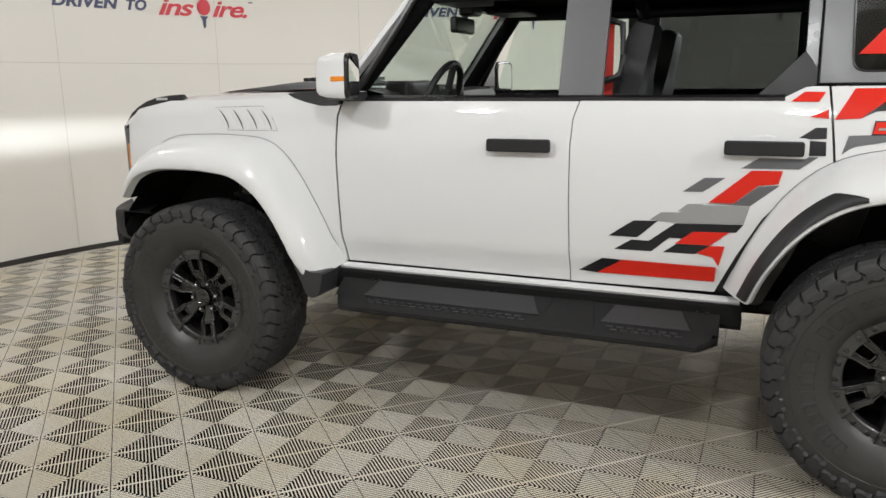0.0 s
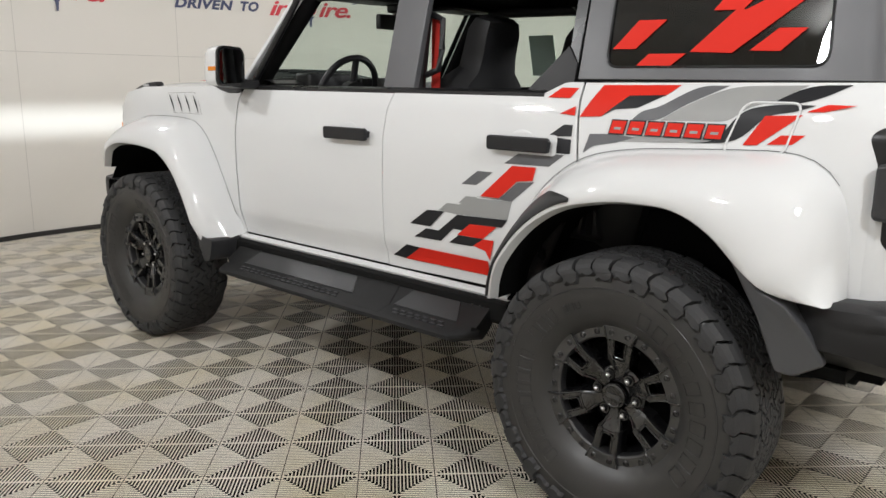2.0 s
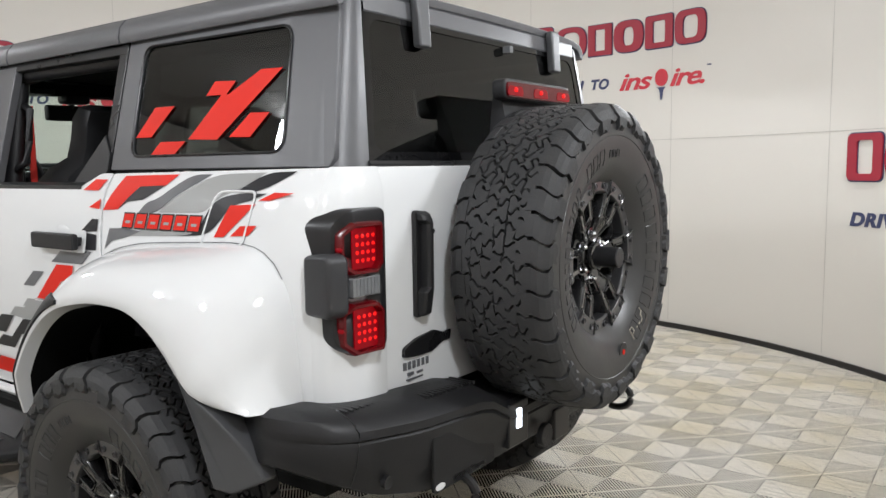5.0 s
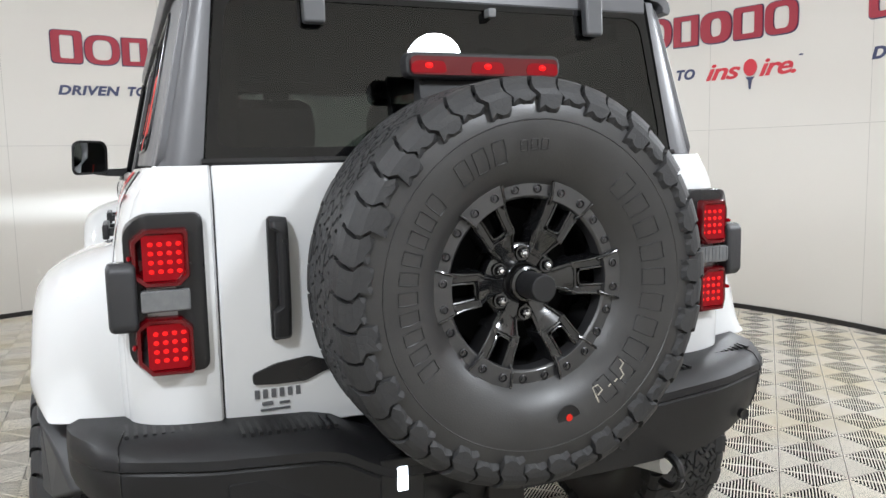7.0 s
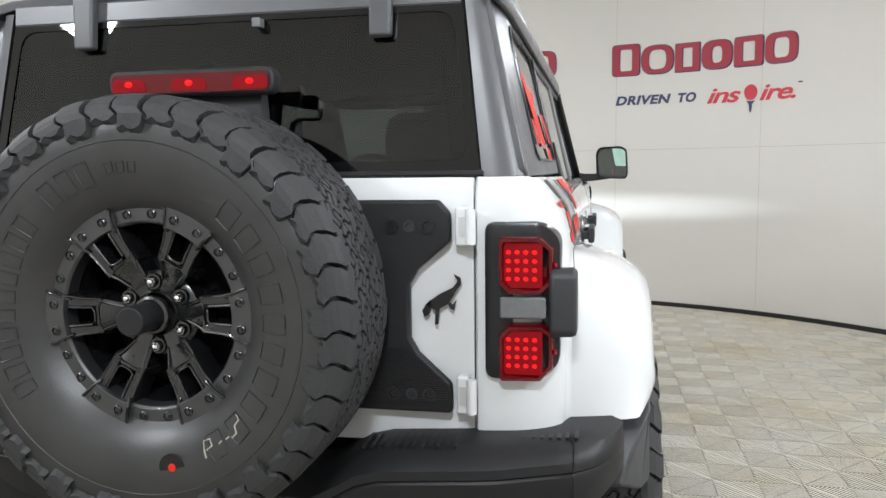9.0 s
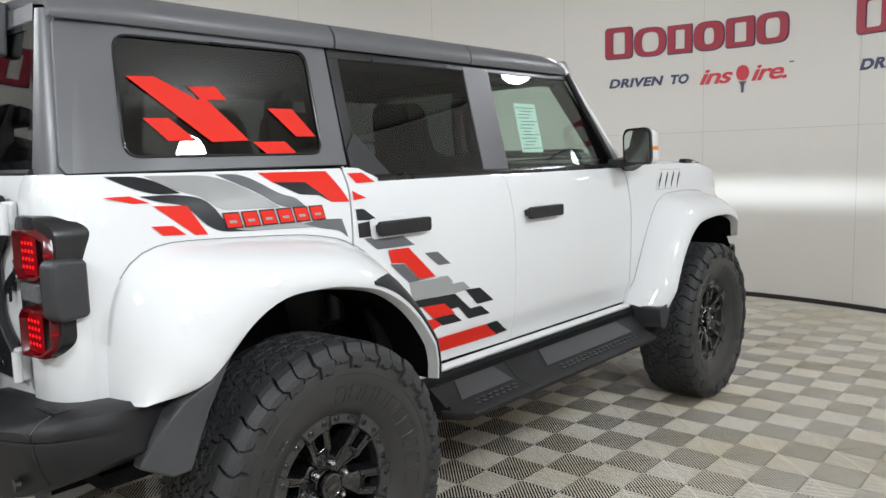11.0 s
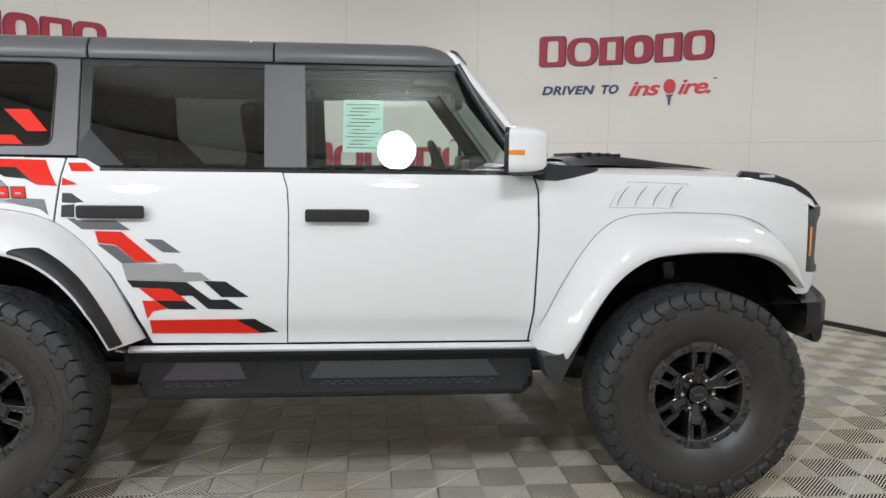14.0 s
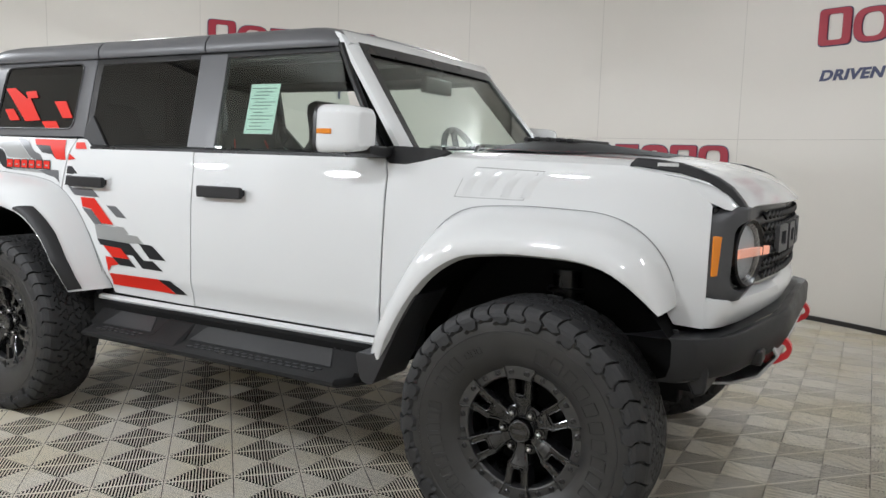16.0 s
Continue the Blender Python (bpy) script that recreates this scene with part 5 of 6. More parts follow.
spare["label"] = "spare wheel carried on the tailgate"
bm = bmesh.new()
tube(bm, [(2.14, 0, 1.165), (2.40, 0, 1.165)], 0.085, 20)
part("spare_carrier", bm, PLASTIC, car)
bm = bmesh.new()
tube(bm, [(2.44, 0, 1.165), (2.53, 0, 1.165), (2.535, 0, 1.165)], 0.031, 20)
part("spare_lock", bm, PLASTIC, car, "black round spare wheel lock", bevel=0.004)

# chalk scribble and a red dot on the spare's sidewall
inv = spare.matrix_basis.inverted()
bm = bmesh.new()
for line in ([(0.148, -0.262), (0.160, -0.252), (0.152, -0.240), (0.138, -0.246), (0.142, -0.262), (0.148, -0.278)], [(0.176, -0.246), (0.182, -0.240)], [(0.192, -0.236), (0.199, -0.230)], [(0.206, -0.232), (0.216, -0.222), (0.210, -0.208), (0.219, -0.196), (0.212, -0.186)]):
    tube(bm, [(2.362 + float(np.interp(math.hypot(y, z), (0.262, 0.305, 0.345), (0.138, 0.156, 0.162))) + 0.0015, y, 1.165 + z) for y, z in line], 0.0020, 6)
part("chalk_mark", bm, CHALK, spare, "pale chalk scribble", m=inv)
bm = bmesh.new()
revolve(bm, [(0.0, 0.030), (0.0015, 0.029), (0.0015, 0.0)], 24, "x")
part("sidewall_patch", bm, TRIM, spare, m=inv @ Matrix.Translation((2.5185, 0.070, 0.862)))
bm = bmesh.new()
revolve(bm, [(0.0, 0.0085), (0.0025, 0.0080), (0.0025, 0.0)], 16, "x")
part("red_dot", bm, DECAL_RED, spare, "small red paint dot", m=inv @ Matrix.Translation((2.5190, 0.070, 0.862)))

# ---------- tail fittings ----------
for s in (-1, 1):
    bm = bmesh.new()
    o = rounded([(0.669, 0.985), (0.800, 0.985), (0.838, 1.02), (0.838, 1.31), (0.800, 1.345), (0.669, 1.345)], 0.024)
    rows = [[(x + (0 if y < 0.80 else -0.03 * (y - 0.80) / 0.04), s * ((y - 0.76) * k + 0.76), (z - 1.165) * k + 1.165) for y, z in o] for x, k in ((2.05, 1.0), (2.182, 1.0), (2.190, 0.985), (2.192, 0.955), (2.192, 0.60), (2.18, 0.3))]
    loft(bm, rows, True)
    tl = part("tail_lamp", bm, TRIM, car, "lit red tail lamp in a black housing")
    for zc in (1.248, 1.050):
        bm = bmesh.new()
        pts = [(0.700, zc - 0.045), (0.724, zc - 0.068), (0.800, zc - 0.068), (0.828, zc - 0.046), (0.828, zc + 0.040), (0.798, zc + 0.068), (0.706, zc + 0.068), (0.700, zc + 0.060)]
        pts = [(y, z) for y, z in pts] if zc > 1.15 else [(y, 2 * zc - z) for y, z in pts]
        rows = [[(x - (0.03 * max(0, (y - 0.785) / 0.043)), s * ((y - 0.756) * k + 0.756), (z - zc) * k + zc) for y, z in pts] for x, k in ((2.176, 0.96), (2.204, 0.945), (2.214, 0.90), (2.2145, 0.80), (2.200, 0.76), (2.1935, 0.72), (2.1935, 0.02))]
        loft(bm, rows, True)
        part("red_lens", bm, LENS_RED, tl)
        bm = bmesh.new()
        box(bm, 2.194, 2.1975, s * 0.712, s * 0.800, zc - 0.050, zc + 0.050)
        part("lit_field", bm, LIT_RED, tl)
        for i in range(4):
            for j in range(4):
                bm = bmesh.new()
                yy, zz = 0.724 + 0.0195 * i, zc - 0.030 + 0.020 * j
                bmesh.ops.create_uvsphere(bm, u_segments=8, v_segments=5, radius=1, matrix=Matrix.Translation((2.1976, s * yy, zz)) @ Matrix.Diagonal((0.0014, 0.0058, 0.0050, 1)))
                part("led", bm, LED_RED, tl)
        bm = bmesh.new()
        bmesh.ops.create_uvsphere(bm, u_segments=10, v_segments=6, radius=1, matrix=Matrix.Translation((2.180, s * 0.828, zc)) @ Matrix.Diagonal((0.012, 0.004, 0.006, 1)))
        part("side_led", bm, LIT_RED, tl)
    bm = bmesh.new()
    box(bm, 2.17, 2.204, s * 0.704, s * 0.808, 1.128, 1.178)
    part("reverse_lens", bm, LENS_CLEAR, tl, "clear reversing lens", bevel=0.006)
    for k in range(8):
        bm = bmesh.new()
        y = 0.712 + 0.013 * k
        box(bm, 2.202, 2.2055, s * y, s * (y + 0.005), 1.134, 1.174)
        part("lens_rib", bm, LENS_CLEAR, tl)
    bm = bmesh.new()
    pts = rounded([(2.112, 1.088), (2.188, 1.084), (2.202, 1.10), (2.202, 1.225), (2.188, 1.24), (2.112, 1.236)], 0.018)
    for v in prism(bm, pts, 0.062):
        v.co = Vector((v.co.x - (0.02 if v.co.z > 0 else 0) * 0.5, s * (0.845 + v.co.z), v.co.y))
    part("lamp_guard", bm, GUARD, tl, "charcoal guard over the lamp", bevel=0.012)

# tailgate handle, hinges, plate, emblem and stickers
bm = bmesh.new()
for v in prism(bm, rounded([(-0.527, 1.030), (-0.479, 1.038), (-0.479, 1.322), (-0.527, 1.328)], 0.014), 0.016):
    v.co = Vector((2.169 + v.co.z, v.co.x, v.co.y))
part("handle_recess", bm, TRIM, gate, bevel=0.004)
bm = bmesh.new()
loft(bm, [[(x, y, z) for x, y in ((2.170, -0.522 + inset), (d - 0.008, -0.522 + inset), (d, -0.515 + inset), (d, -0.489), (d - 0.008, -0.482), (2.170, -0.482))] for z, d, inset in ((1.036, 2.184, 0.002), (1.044, 2.198, 0.0), (1.105, 2.208, 0.0), (1.116, 2.209, 0.014), (1.290, 2.209, 0.014), (1.300, 2.206, 0.0), (1.316, 2.198, 0.0), (1.323, 2.184, 0.002))], True, True)
handle = part("gate_handle", bm, PLASTIC, gate, "black upright gate handle", bevel=0.003)
bm = bmesh.new()
revolve(bm, [(0.0, 0.007), (0.0015, 0.0065), (0.0015, 0.0)], 14, "x")
part("lock", bm, TRIM, gate, m=Matrix.Translation((2.2095, -0.492, 1.270)))
bm = bmesh.new()
PLATE = [(0.05, 1.395), (0.565, 1.395), (0.592, 1.365), (0.592, 1.30), (0.515, 1.235), (0.495, 1.20), (0.495, 1.075), (0.515, 1.04), (0.592, 0.97), (0.592, 0.90), (0.05, 0.90)]
for v in prism(bm, PLATE, 0.028):
    v.co = Vector((2.184 + v.co.z, v.co.x, v.co.y))
plate = part("hinge_plate", bm, PLASTIC, gate, "dark grey reinforcing plate behind the spare wheel", bevel=0.008)
for z in (1.335, 0.945):
    for i, (y, r) in enumerate(((0.455, 0.017), (0.498, 0.014), (0.540, 0.017))):
        bm = bmesh.new()
        revolve(bm, [(0.0, r), (0.006, r), (0.006, r * 0.62), (0.002, r * 0.55), (0.002, 0.0)], 20, "x")
        part("bolt_cap", bm, TRIM if i != 1 else GUARD, gate, m=Matrix.Translation((2.197, y, z)))
    bm = bmesh.new()
    box(bm, 2.165, 2.200, 0.603, 0.634, z - 0.045, z + 0.045)
    part("hinge", bm, PAINT, gate, "white painted gate hinge", bevel=0.007)
    bm = bmesh.new()
    tube(bm, [(2.205, 0.640, z - 0.04), (2.205, 0.640, z + 0.04)], 0.012, 12)
    part("hinge_pin", bm, PAINT, gate)
    bm = bmesh.new()
    box(bm, 2.199, 2.203, 0.612, 0.632, z - 0.022, z + 0.022)
    part("hinge_slot", bm, SKID, gate)
# diagonal ribs in the lower half of the plate
for k in range(26):
    bm = bmesh.new()
    z = 0.912 + k * 0.0055
    box(bm, 2.198, 2.2005, 0.20, min(0.585, 0.585 - max(0.0, z - 0.965) * 1.1), z, z + 0.0028)
    part("plate_rib", bm, PLASTIC, gate, smooth=False)
# plain emblem: a slanted dark body with four short bars and a swept bar
bm = bmesh.new()
for pts in ([(0.520, 1.135), (0.560, 1.165), (0.600, 1.185), (0.606, 1.165), (0.585, 1.135), (0.548, 1.115)], [(0.520, 1.135), (0.535, 1.150), (0.530, 1.105), (0.515, 1.095), (0.508, 1.115)], [(0.548, 1.118), (0.560, 1.122), (0.556, 1.075), (0.546, 1.072)], [(0.584, 1.145), (0.600, 1.135), (0.612, 1.150), (0.604, 1.118), (0.592, 1.124)], [(0.600, 1.185), (0.616, 1.205), (0.604, 1.225), (0.624, 1.215), (0.626, 1.195), (0.606, 1.170)]):
    for v in prism(bm, pts, 0.006):
        v.co = Vector((2.176 + v.co.z, 0.566 + (v.co.x - 0.566) * 0.78, 1.165 + (v.co.y - 1.150) * 0.78))
part("emblem", bm, TRIM, gate, "black abstract emblem", smooth=False)
bm = bmesh.new()
for v in prism(bm, rounded([(-0.575, 0.955), (-0.52, 0.975), (-0.44, 0.985), (-0.395, 0.97), (-0.36, 0.975), (-0.365, 0.945), (-0.40, 0.945), (-0.45, 0.925), (-0.52, 0.925), (-0.575, 0.93)], 0.008), 0.010):
    v.co = Vector((2.1645 + v.co.z, v.co.x, v.co.y))
part("badge", bm, TRIM, gate, "black badge plate")
NAME_BARS = [(-0.572 + 0.0195 * k, -0.572 + 0.0195 * k + 0.011, 0.893, 0.914) for k in range(6)]
for y0, y1, z0, z1 in NAME_BARS + [(-0.555, -0.530, 0.875, 0.884), (-0.515, -0.490, 0.875, 0.881), (-0.56, -0.490, 0.862, 0.867)]:
    bm = bmesh.new()
    box(bm, 2.150, 2.1650, y0, y1, z0, z1)
    part("sticker_bar", bm, DECAL_DARK, gate, smooth=False)

# high brake lamp on its bracket
bm = bmesh.new()
loft(bm, [[(2.17, y, 1.40), (2.21, y, 1.42), (2.235, y, 1.58), (2.225, y, 1.635), (2.26, y, 1.695), (2.20, y, 1.70), (2.185, y, 1.60)] for y in (-0.16, -0.08, 0.08, 0.16)], True, True)
hb = part("high_brake_lamp", bm, PLASTIC, car, "lit red brake lamp on a black bracket above the spare")
bm = bmesh.new()
for v in prism(bm, rounded([(-0.205, 1.638), (0.205, 1.638), (0.205, 1.698), (-0.205, 1.698)], 0.022), 0.045):
    v.co = Vector((2.238 + v.co.z, v.co.x, v.co.y))
part("lamp_shell", bm, PLASTIC, hb, bevel=0.006)
bm = bmesh.new()
for v in prism(bm, rounded([(-0.195, 1.645), (0.195, 1.645), (0.195, 1.688), (-0.195, 1.688)], 0.016), 0.012):
    v.co = Vector((2.260 + v.co.z, v.co.x, v.co.y))
part("red_lens", bm, LENS_RED, hb)
for y in (-0.15, 0.002, 0.151):
    bm = bmesh.new()
    bmesh.ops.create_uvsphere(bm, u_segments=10, v_segments=6, radius=1, matrix=Matrix.Translation((2.2675, y, 1.666)) @ Matrix.Diagonal((0.004, 0.010, 0.007, 1)))
    part("led", bm, LED_RED, hb)
    # glowing oval drawn as the halo of light round each LED
    bm = bmesh.new()
    for v in prism(bm, rounded([(-0.046, -0.015), (0.046, -0.015), (0.040, 0.013), (-0.040, 0.013)], 0.012), 0.002):
        v.co = Vector((2.2665 + v.co.z, y + v.co.x, 1.664 + v.co.y))
    part("lit_field", bm, LIT_RED, hb)

# rear bumper
BR = [(-0.982, 2.045), (-0.985, 2.10), (-0.965, 2.17), (-0.90, 2.265), (-0.70, 2.325), (-0.36, 2.345), (0.36, 2.345), (0.70, 2.325), (0.90, 2.265), (0.965, 2.17), (0.985, 2.10), (0.982, 2.045)]
bm = bmesh.new()
rows = []
for y, x in resample(BR, 44):
    zb = float(np.interp(abs(y), (0.0, 0.62, 0.80, 0.98), (0.600, 0.600, 0.640, 0.735)))
    t = float(np.interp(abs(y), (0.0, 0.30, 0.42, 0.98), (0.770, 0.770, 0.838, 0.868)))
    rows.append([(min(1.98, x - 0.10), y * 0.97, t + 0.004), (x - 0.09, y * 0.985, t + 0.006), (x - 0.025, y, t - 0.008), (x, y, t - 0.032), (x + 0.002, y, t - 0.052), (x - 0.006, y, t - 0.058), (x - 0.002, y, t - 0.064), (x - 0.012, y, (t - 0.06 + zb) / 2), (x - 0.035, y, zb + 0.01), (x - 0.06, y * 0.99, zb), (min(1.98, x - 0.10), y * 0.96, zb)])
loft(bm, rows, False, True)
rb = part("rear_bumper", bm, PLASTIC, car, "black moulded rear bumper with step pads")
for e in (-1, 1):
    k = min(range(len(rows)), key=lambda i: abs(rows[i][3][1] - e * 0.865))
    bm = bmesh.new()
    tube(bm, [Vector(q) + Vector((0.0005, 0, 0.0005)) for q in rows[k][1:9]], 0.0016, 6)
    part("end_cap_seam", bm, TRIM, rb)
for y0, n in ((-0.62, 12), (0.40, 12), (-0.86, 8), (0.74, 8)):
    for k in range(n):
        bm = bmesh.new()
        y = y0 + 0.019 * k
        zt = float(np.interp(abs(y), (0.42, 0.98), (0.838, 0.868))) + 0.004
        xx = 2.295 if abs(y) < 0.70 else 2.235
        box(bm, xx - 0.10, xx - 0.015, y, y + 0.008, zt - 0.006, zt + 0.0025)
        part("step_rib", bm, PLASTIC, rb, smooth=False)
bm = bmesh.new()
for v in prism(bm, rounded([(-0.660, 0.615), (-0.375, 0.615), (-0.375, 0.762), (-0.660, 0.762)], 0.012), 0.010):
    v.co = Vector((2.322 + v.co.z, v.co.x, v.co.y))
part("plate_holder", bm, BOARD, rb, "black number plate holder, no plate", bevel=0.003)
b2 = text_bm("DRIVEN TO inspire", 0.022, 0.2, 1.0, 0.15, 0.001)
for v in b2.verts:
    v.co = Vector((2.3280, -0.575 + v.co.x, 0.624 + v.co.y))
part("slogan", b2, PAINT, rb, smooth=False)
bm = bmesh.new()
for v in prism(bm, [(-0.635 + 0.020 * math.cos(a), 0.630 + 0.009 * math.sin(a)) for a in (2 * math.pi * k / 20 for k in range(20))], 0.002):
    v.co = Vector((2.3280 + v.co.z, v.co.x, v.co.y))
part("oval_mark", bm, PAINT, rb, smooth=False)
bm = bmesh.new()
box(bm, 2.310, 2.344, -0.325, -0.215, 0.632, 0.764)
part("lamp_pocket", bm, TRIM, rb, bevel=0.006)
bm = bmesh.new()
box(bm, 2.336, 2.349, -0.284, -0.258, 0.684, 0.742)
part("plate_lamp", bm, LED_WHITE, rb, "small lit white lamp", bevel=0.004)
for y, z in ((-0.80, 0.690), (0.80, 0.690), (-0.12, 0.70), (0.35, 0.69)):
    bm = bmesh.new()
    revolve(bm, [(-0.01, 0.016), (0.004, 0.016), (0.002, 0.012), (0.002, 0.0)], 18, "x")
    xx = 2.292 if abs(y) > 0.7 else 2.335
    part("parking_sensor", bm, TRIM, rb, m=Matrix.Translation((xx, y, z)))
for y in (-0.52, 0.52):
    bm = bmesh.new()
    tube(bm, [(2.30 + 0.06 * math.sin(a), y, 0.575 - 0.05 * math.cos(a) * 0.9) for a in (math.pi * k / 12 - 0.4 for k in range(16))], 0.013, 8)
    part("tow_eye", bm, TRIM, rb, "black tow eye")
bm = bmesh.new()
box(bm, 2.22, 2.345, -0.05, 0.05, 0.575, 0.675)
part("hitch_receiver", bm, TRIM, rb, bevel=0.006)
bm = bmesh.new()
tube(bm, [(2.345, -0.135, 0.625), (2.365, -0.135, 0.625)], 0.036, 20)
part("trailer_socket", bm, PLASTIC, rb, bevel=0.004)

# mirrors
def swept(bm, s):
    """Sweeps the mirror's outer end rearward, so that its glass looks in at the driver."""
    for v in bm.verts:
        v.co.x = -0.70 + (v.co.x + 0.70) * 0.78 + 0.22 * (abs(v.co.y) - 0.985)
    return bm


for s in (-1, 1):
    bm = bmesh.new()
    rows = []
    for x, k, kz in ((-0.612, 0.985, 0.985), (-0.645, 1.0, 1.0), (-0.70, 0.94, 0.985), (-0.76, 0.78, 0.945), (-0.80, 0.62, 0.86), (-0.822, 0.45, 0.70)):
        o = rounded([(0.900, 1.405), (1.062, 1.40), (1.075, 1.425), (1.068, 1.565), (1.035, 1.585), (0.915, 1.580), (0.895, 1.55)], 0.03, 4)
        rows.append([(x - 0.03 * (0.985 - y), s * ((y - 0.985) * k + 0.985), (z - 1.49) * kz + 1.49) for y, z in o])
    loft(bm, rows, True, True)
    mir = part("door_mirror", swept(bm, s), PAINT, car, "white door mirror with black rim", bevel=0.008)
    bm = bmesh.new()
    rows = []
    for x, k in ((-0.625, 1.01), (-0.603, 1.0), (-0.600, 0.88), (-0.612, 0.86)):
        rows.append([(x - 0.03 * (0.985 - y), s * ((y - 0.985) * k + 0.985), (z - 1.49) * k + 1.49) for y, z in o])
    loft(bm, rows, True)
    part("rim", swept(bm, s), TRIM, mir)
    bm = bmesh.new()
    bm.faces.new([bm.verts.new((-0.600 - 0.03 * (0.985 - y), s * ((y - 0.985) * 0.87 + 0.985), (z - 1.49) * 0.87 + 1.49)) for y, z in o])
    part("mirror_glass", swept(bm, s), MIRROR, mir, smooth=False)
    bm = bmesh.new()
    box(bm, -0.705, -0.622, s * 1.056, s * 1.0735, 1.470, 1.490)
    part("indicator", swept(bm, s), AMBER, mir, "amber indicator strip", bevel=0.003)
    bm = bmesh.new()
    loft(bm, [[(x, s * y, z) for x, z in ((-0.66, zb), (-0.80, zb), (-0.80, zt), (-0.66, zt))] for y, zb, zt in ((0.80, 1.385, 1.43), (0.90, 1.39, 1.43), (0.97, 1.40, 1.44))], True, True)
    part("mirror_arm", bm, PLASTIC, mir, bevel=0.008)

# running boards
for s in (-1, 1):
    bm = bmesh.new()
    rows = []
    for x in (-0.765, -0.74, -0.70, -0.4, 0.0, 0.4, 0.80, 0.845, 0.865):
        e = min(1.0, min(x + 0.765, 0.865 - x) / 0.065)
        yo = 0.955 + 0.105 * e
        rows.append([(x, s * y, z) for y, z in ((0.868, 0.590), (0.886, 0.594), (0.968, 0.536), (yo - 0.012, 0.522), (yo, 0.512), (yo, 0.498), (yo - 0.03, 0.482), (0.90, 0.498), (0.868, 0.53))])
    loft(bm, rows, True, True)
    rbd = part("running_board", bm, BOARD, car, "black running board with two perforated treads")
    bm = bmesh.new()
    loft(bm, [[(x + dx, s * y, z) for dx, y, z in ((-0.085, 0.885, 0.600), (-0.10, 0.972, 0.543), (-0.115, 1.050, 0.524), (0.115, 1.050, 0.524), (0.10, 0.972, 0.543), (0.085, 0.885, 0.600))] for x in (0.305,)] + [[(0.305 + dx, s * y, z - 0.03) for dx, y, z in ((-0.095, 0.885, 0.600), (-0.11, 0.972, 0.543), (-0.125, 1.050, 0.524), (0.125, 1.050, 0.524), (0.11, 0.972, 0.543), (0.095, 0.885, 0.600))]], True, True)
    part("board_bridge", bm, BOARD, rbd, bevel=0.008)
    for x0, x1 in ((-0.62, 0.18), (0.43, 0.77)):
        bm = bmesh.new()
        for v in prism(bm, [(x0 + 0.045, 0.0), (x1 - 0.045, 0.0), (x1, 0.092), (x0, 0.092)], 0.006):
            f = v.co.y / 0.092
            v.co = Vector((v.co.x, s * (0.890 + 0.075 * f + v.co.z * 0.58), 0.5925 - 0.053 * f + v.co.z * 0.82))
        part("riser_panel", bm, GUARD, rbd, "black sloping panel", bevel=0.002)
        bm = bmesh.new()
        for i in range(int((x1 - x0 - 0.05) / 0.040)):
            for j in range(2):
                x = x0 + 0.04 + 0.040 * i + (0.020 if j % 2 else 0)
                y = 0.993 + 0.024 * j
                z = 0.536 - (y - 0.968) * 0.175
                if x < x1 - 0.03:
                    box(bm, x - 0.0135, x + 0.0135, s * (y - 0.007), s * (y + 0.007), z - 0.004, z + 0.004)
        tagged(part("tread_texture", bm, GUARD, rbd, "raised dark oval cleats", smooth=False), kind="stuff")
    for x in (-0.60, -0.05, 0.32, 0.80):
        bm = bmesh.new()
        box(bm, x - 0.03, x + 0.03, s * 0.62, s * 0.90, 0.515, 0.56)
        part("board_bracket", bm, DARK, rbd, bevel=0.006)
        for dx in (-0.018, 0.018):
            bm = bmesh.new()
            tube(bm, [(x + dx, s * 0.884, 0.592), (x + dx, s * 0.891, 0.592)], 0.007, 10)
            part("bolt", bm, PLASTIC, rbd)

# underbody: floor pan, frame rails, axles, engine bay block
# plain slab added to keep light from below out of the cabin
bm = bmesh.new()
box(bm, -0.96, 2.08, -0.80, 0.80, 0.600, 0.640)
part("floor_pan", bm, DARK, car)
for s in (-1, 1):
    bm = bmesh.new()
    box(bm, -1.90, 2.05, s * 0.47 - 0.04, s * 0.47 + 0.04, 0.50, 0.62)
    part("frame_rail", bm, DARK, car, bevel=0.01)
    bm = bmesh.new()
    tube(bm, [(-1.475, s * 0.62, 0.55), (-1.475, s * 0.60, 0.98)], 0.055, 14)
    damper = part("coil_damper", bm, TRIM, car)
    for k in range(7):
        bm = bmesh.new()
        tube(bm, [(-1.475, s * 0.62, 0.60 + 0.05 * k), (-1.475, s * 0.62, 0.615 + 0.05 * k)], 0.072, 14)
        part("coil", bm, TRIM, damper)
for x in (-1.475, 1.475):
    bm = bmesh.new()
    tube(bm, [(x, -0.86, 0.46), (x, 0.86, 0.46)], 0.055, 12)
    bmesh.ops.create_uvsphere(bm, u_segments=16, v_segments=10, radius=0.15, matrix=Matrix.Translation((x, 0.15, 0.46)))
    part("axle", bm, DARK, car)
# solid dark box added to fill the bay and block light
bm = bmesh.new()
box(bm, -2.02, -0.94, -0.60, 0.60, 0.58, 1.36)
part("engine_bay", bm, DARK, car)
bm = bmesh.new()
box(bm, 1.0, 2.14, -0.62, 0.62, 0.56, 1.0)
part("load_floor", bm, CARPET, car)
bm = bmesh.new()
tube(bm, [(0.6, 0.30, 0.46), (1.5, 0.34, 0.52), (2.2, 0.60, 0.55)], 0.04, 12)
part("exhaust", bm, SKID, car)

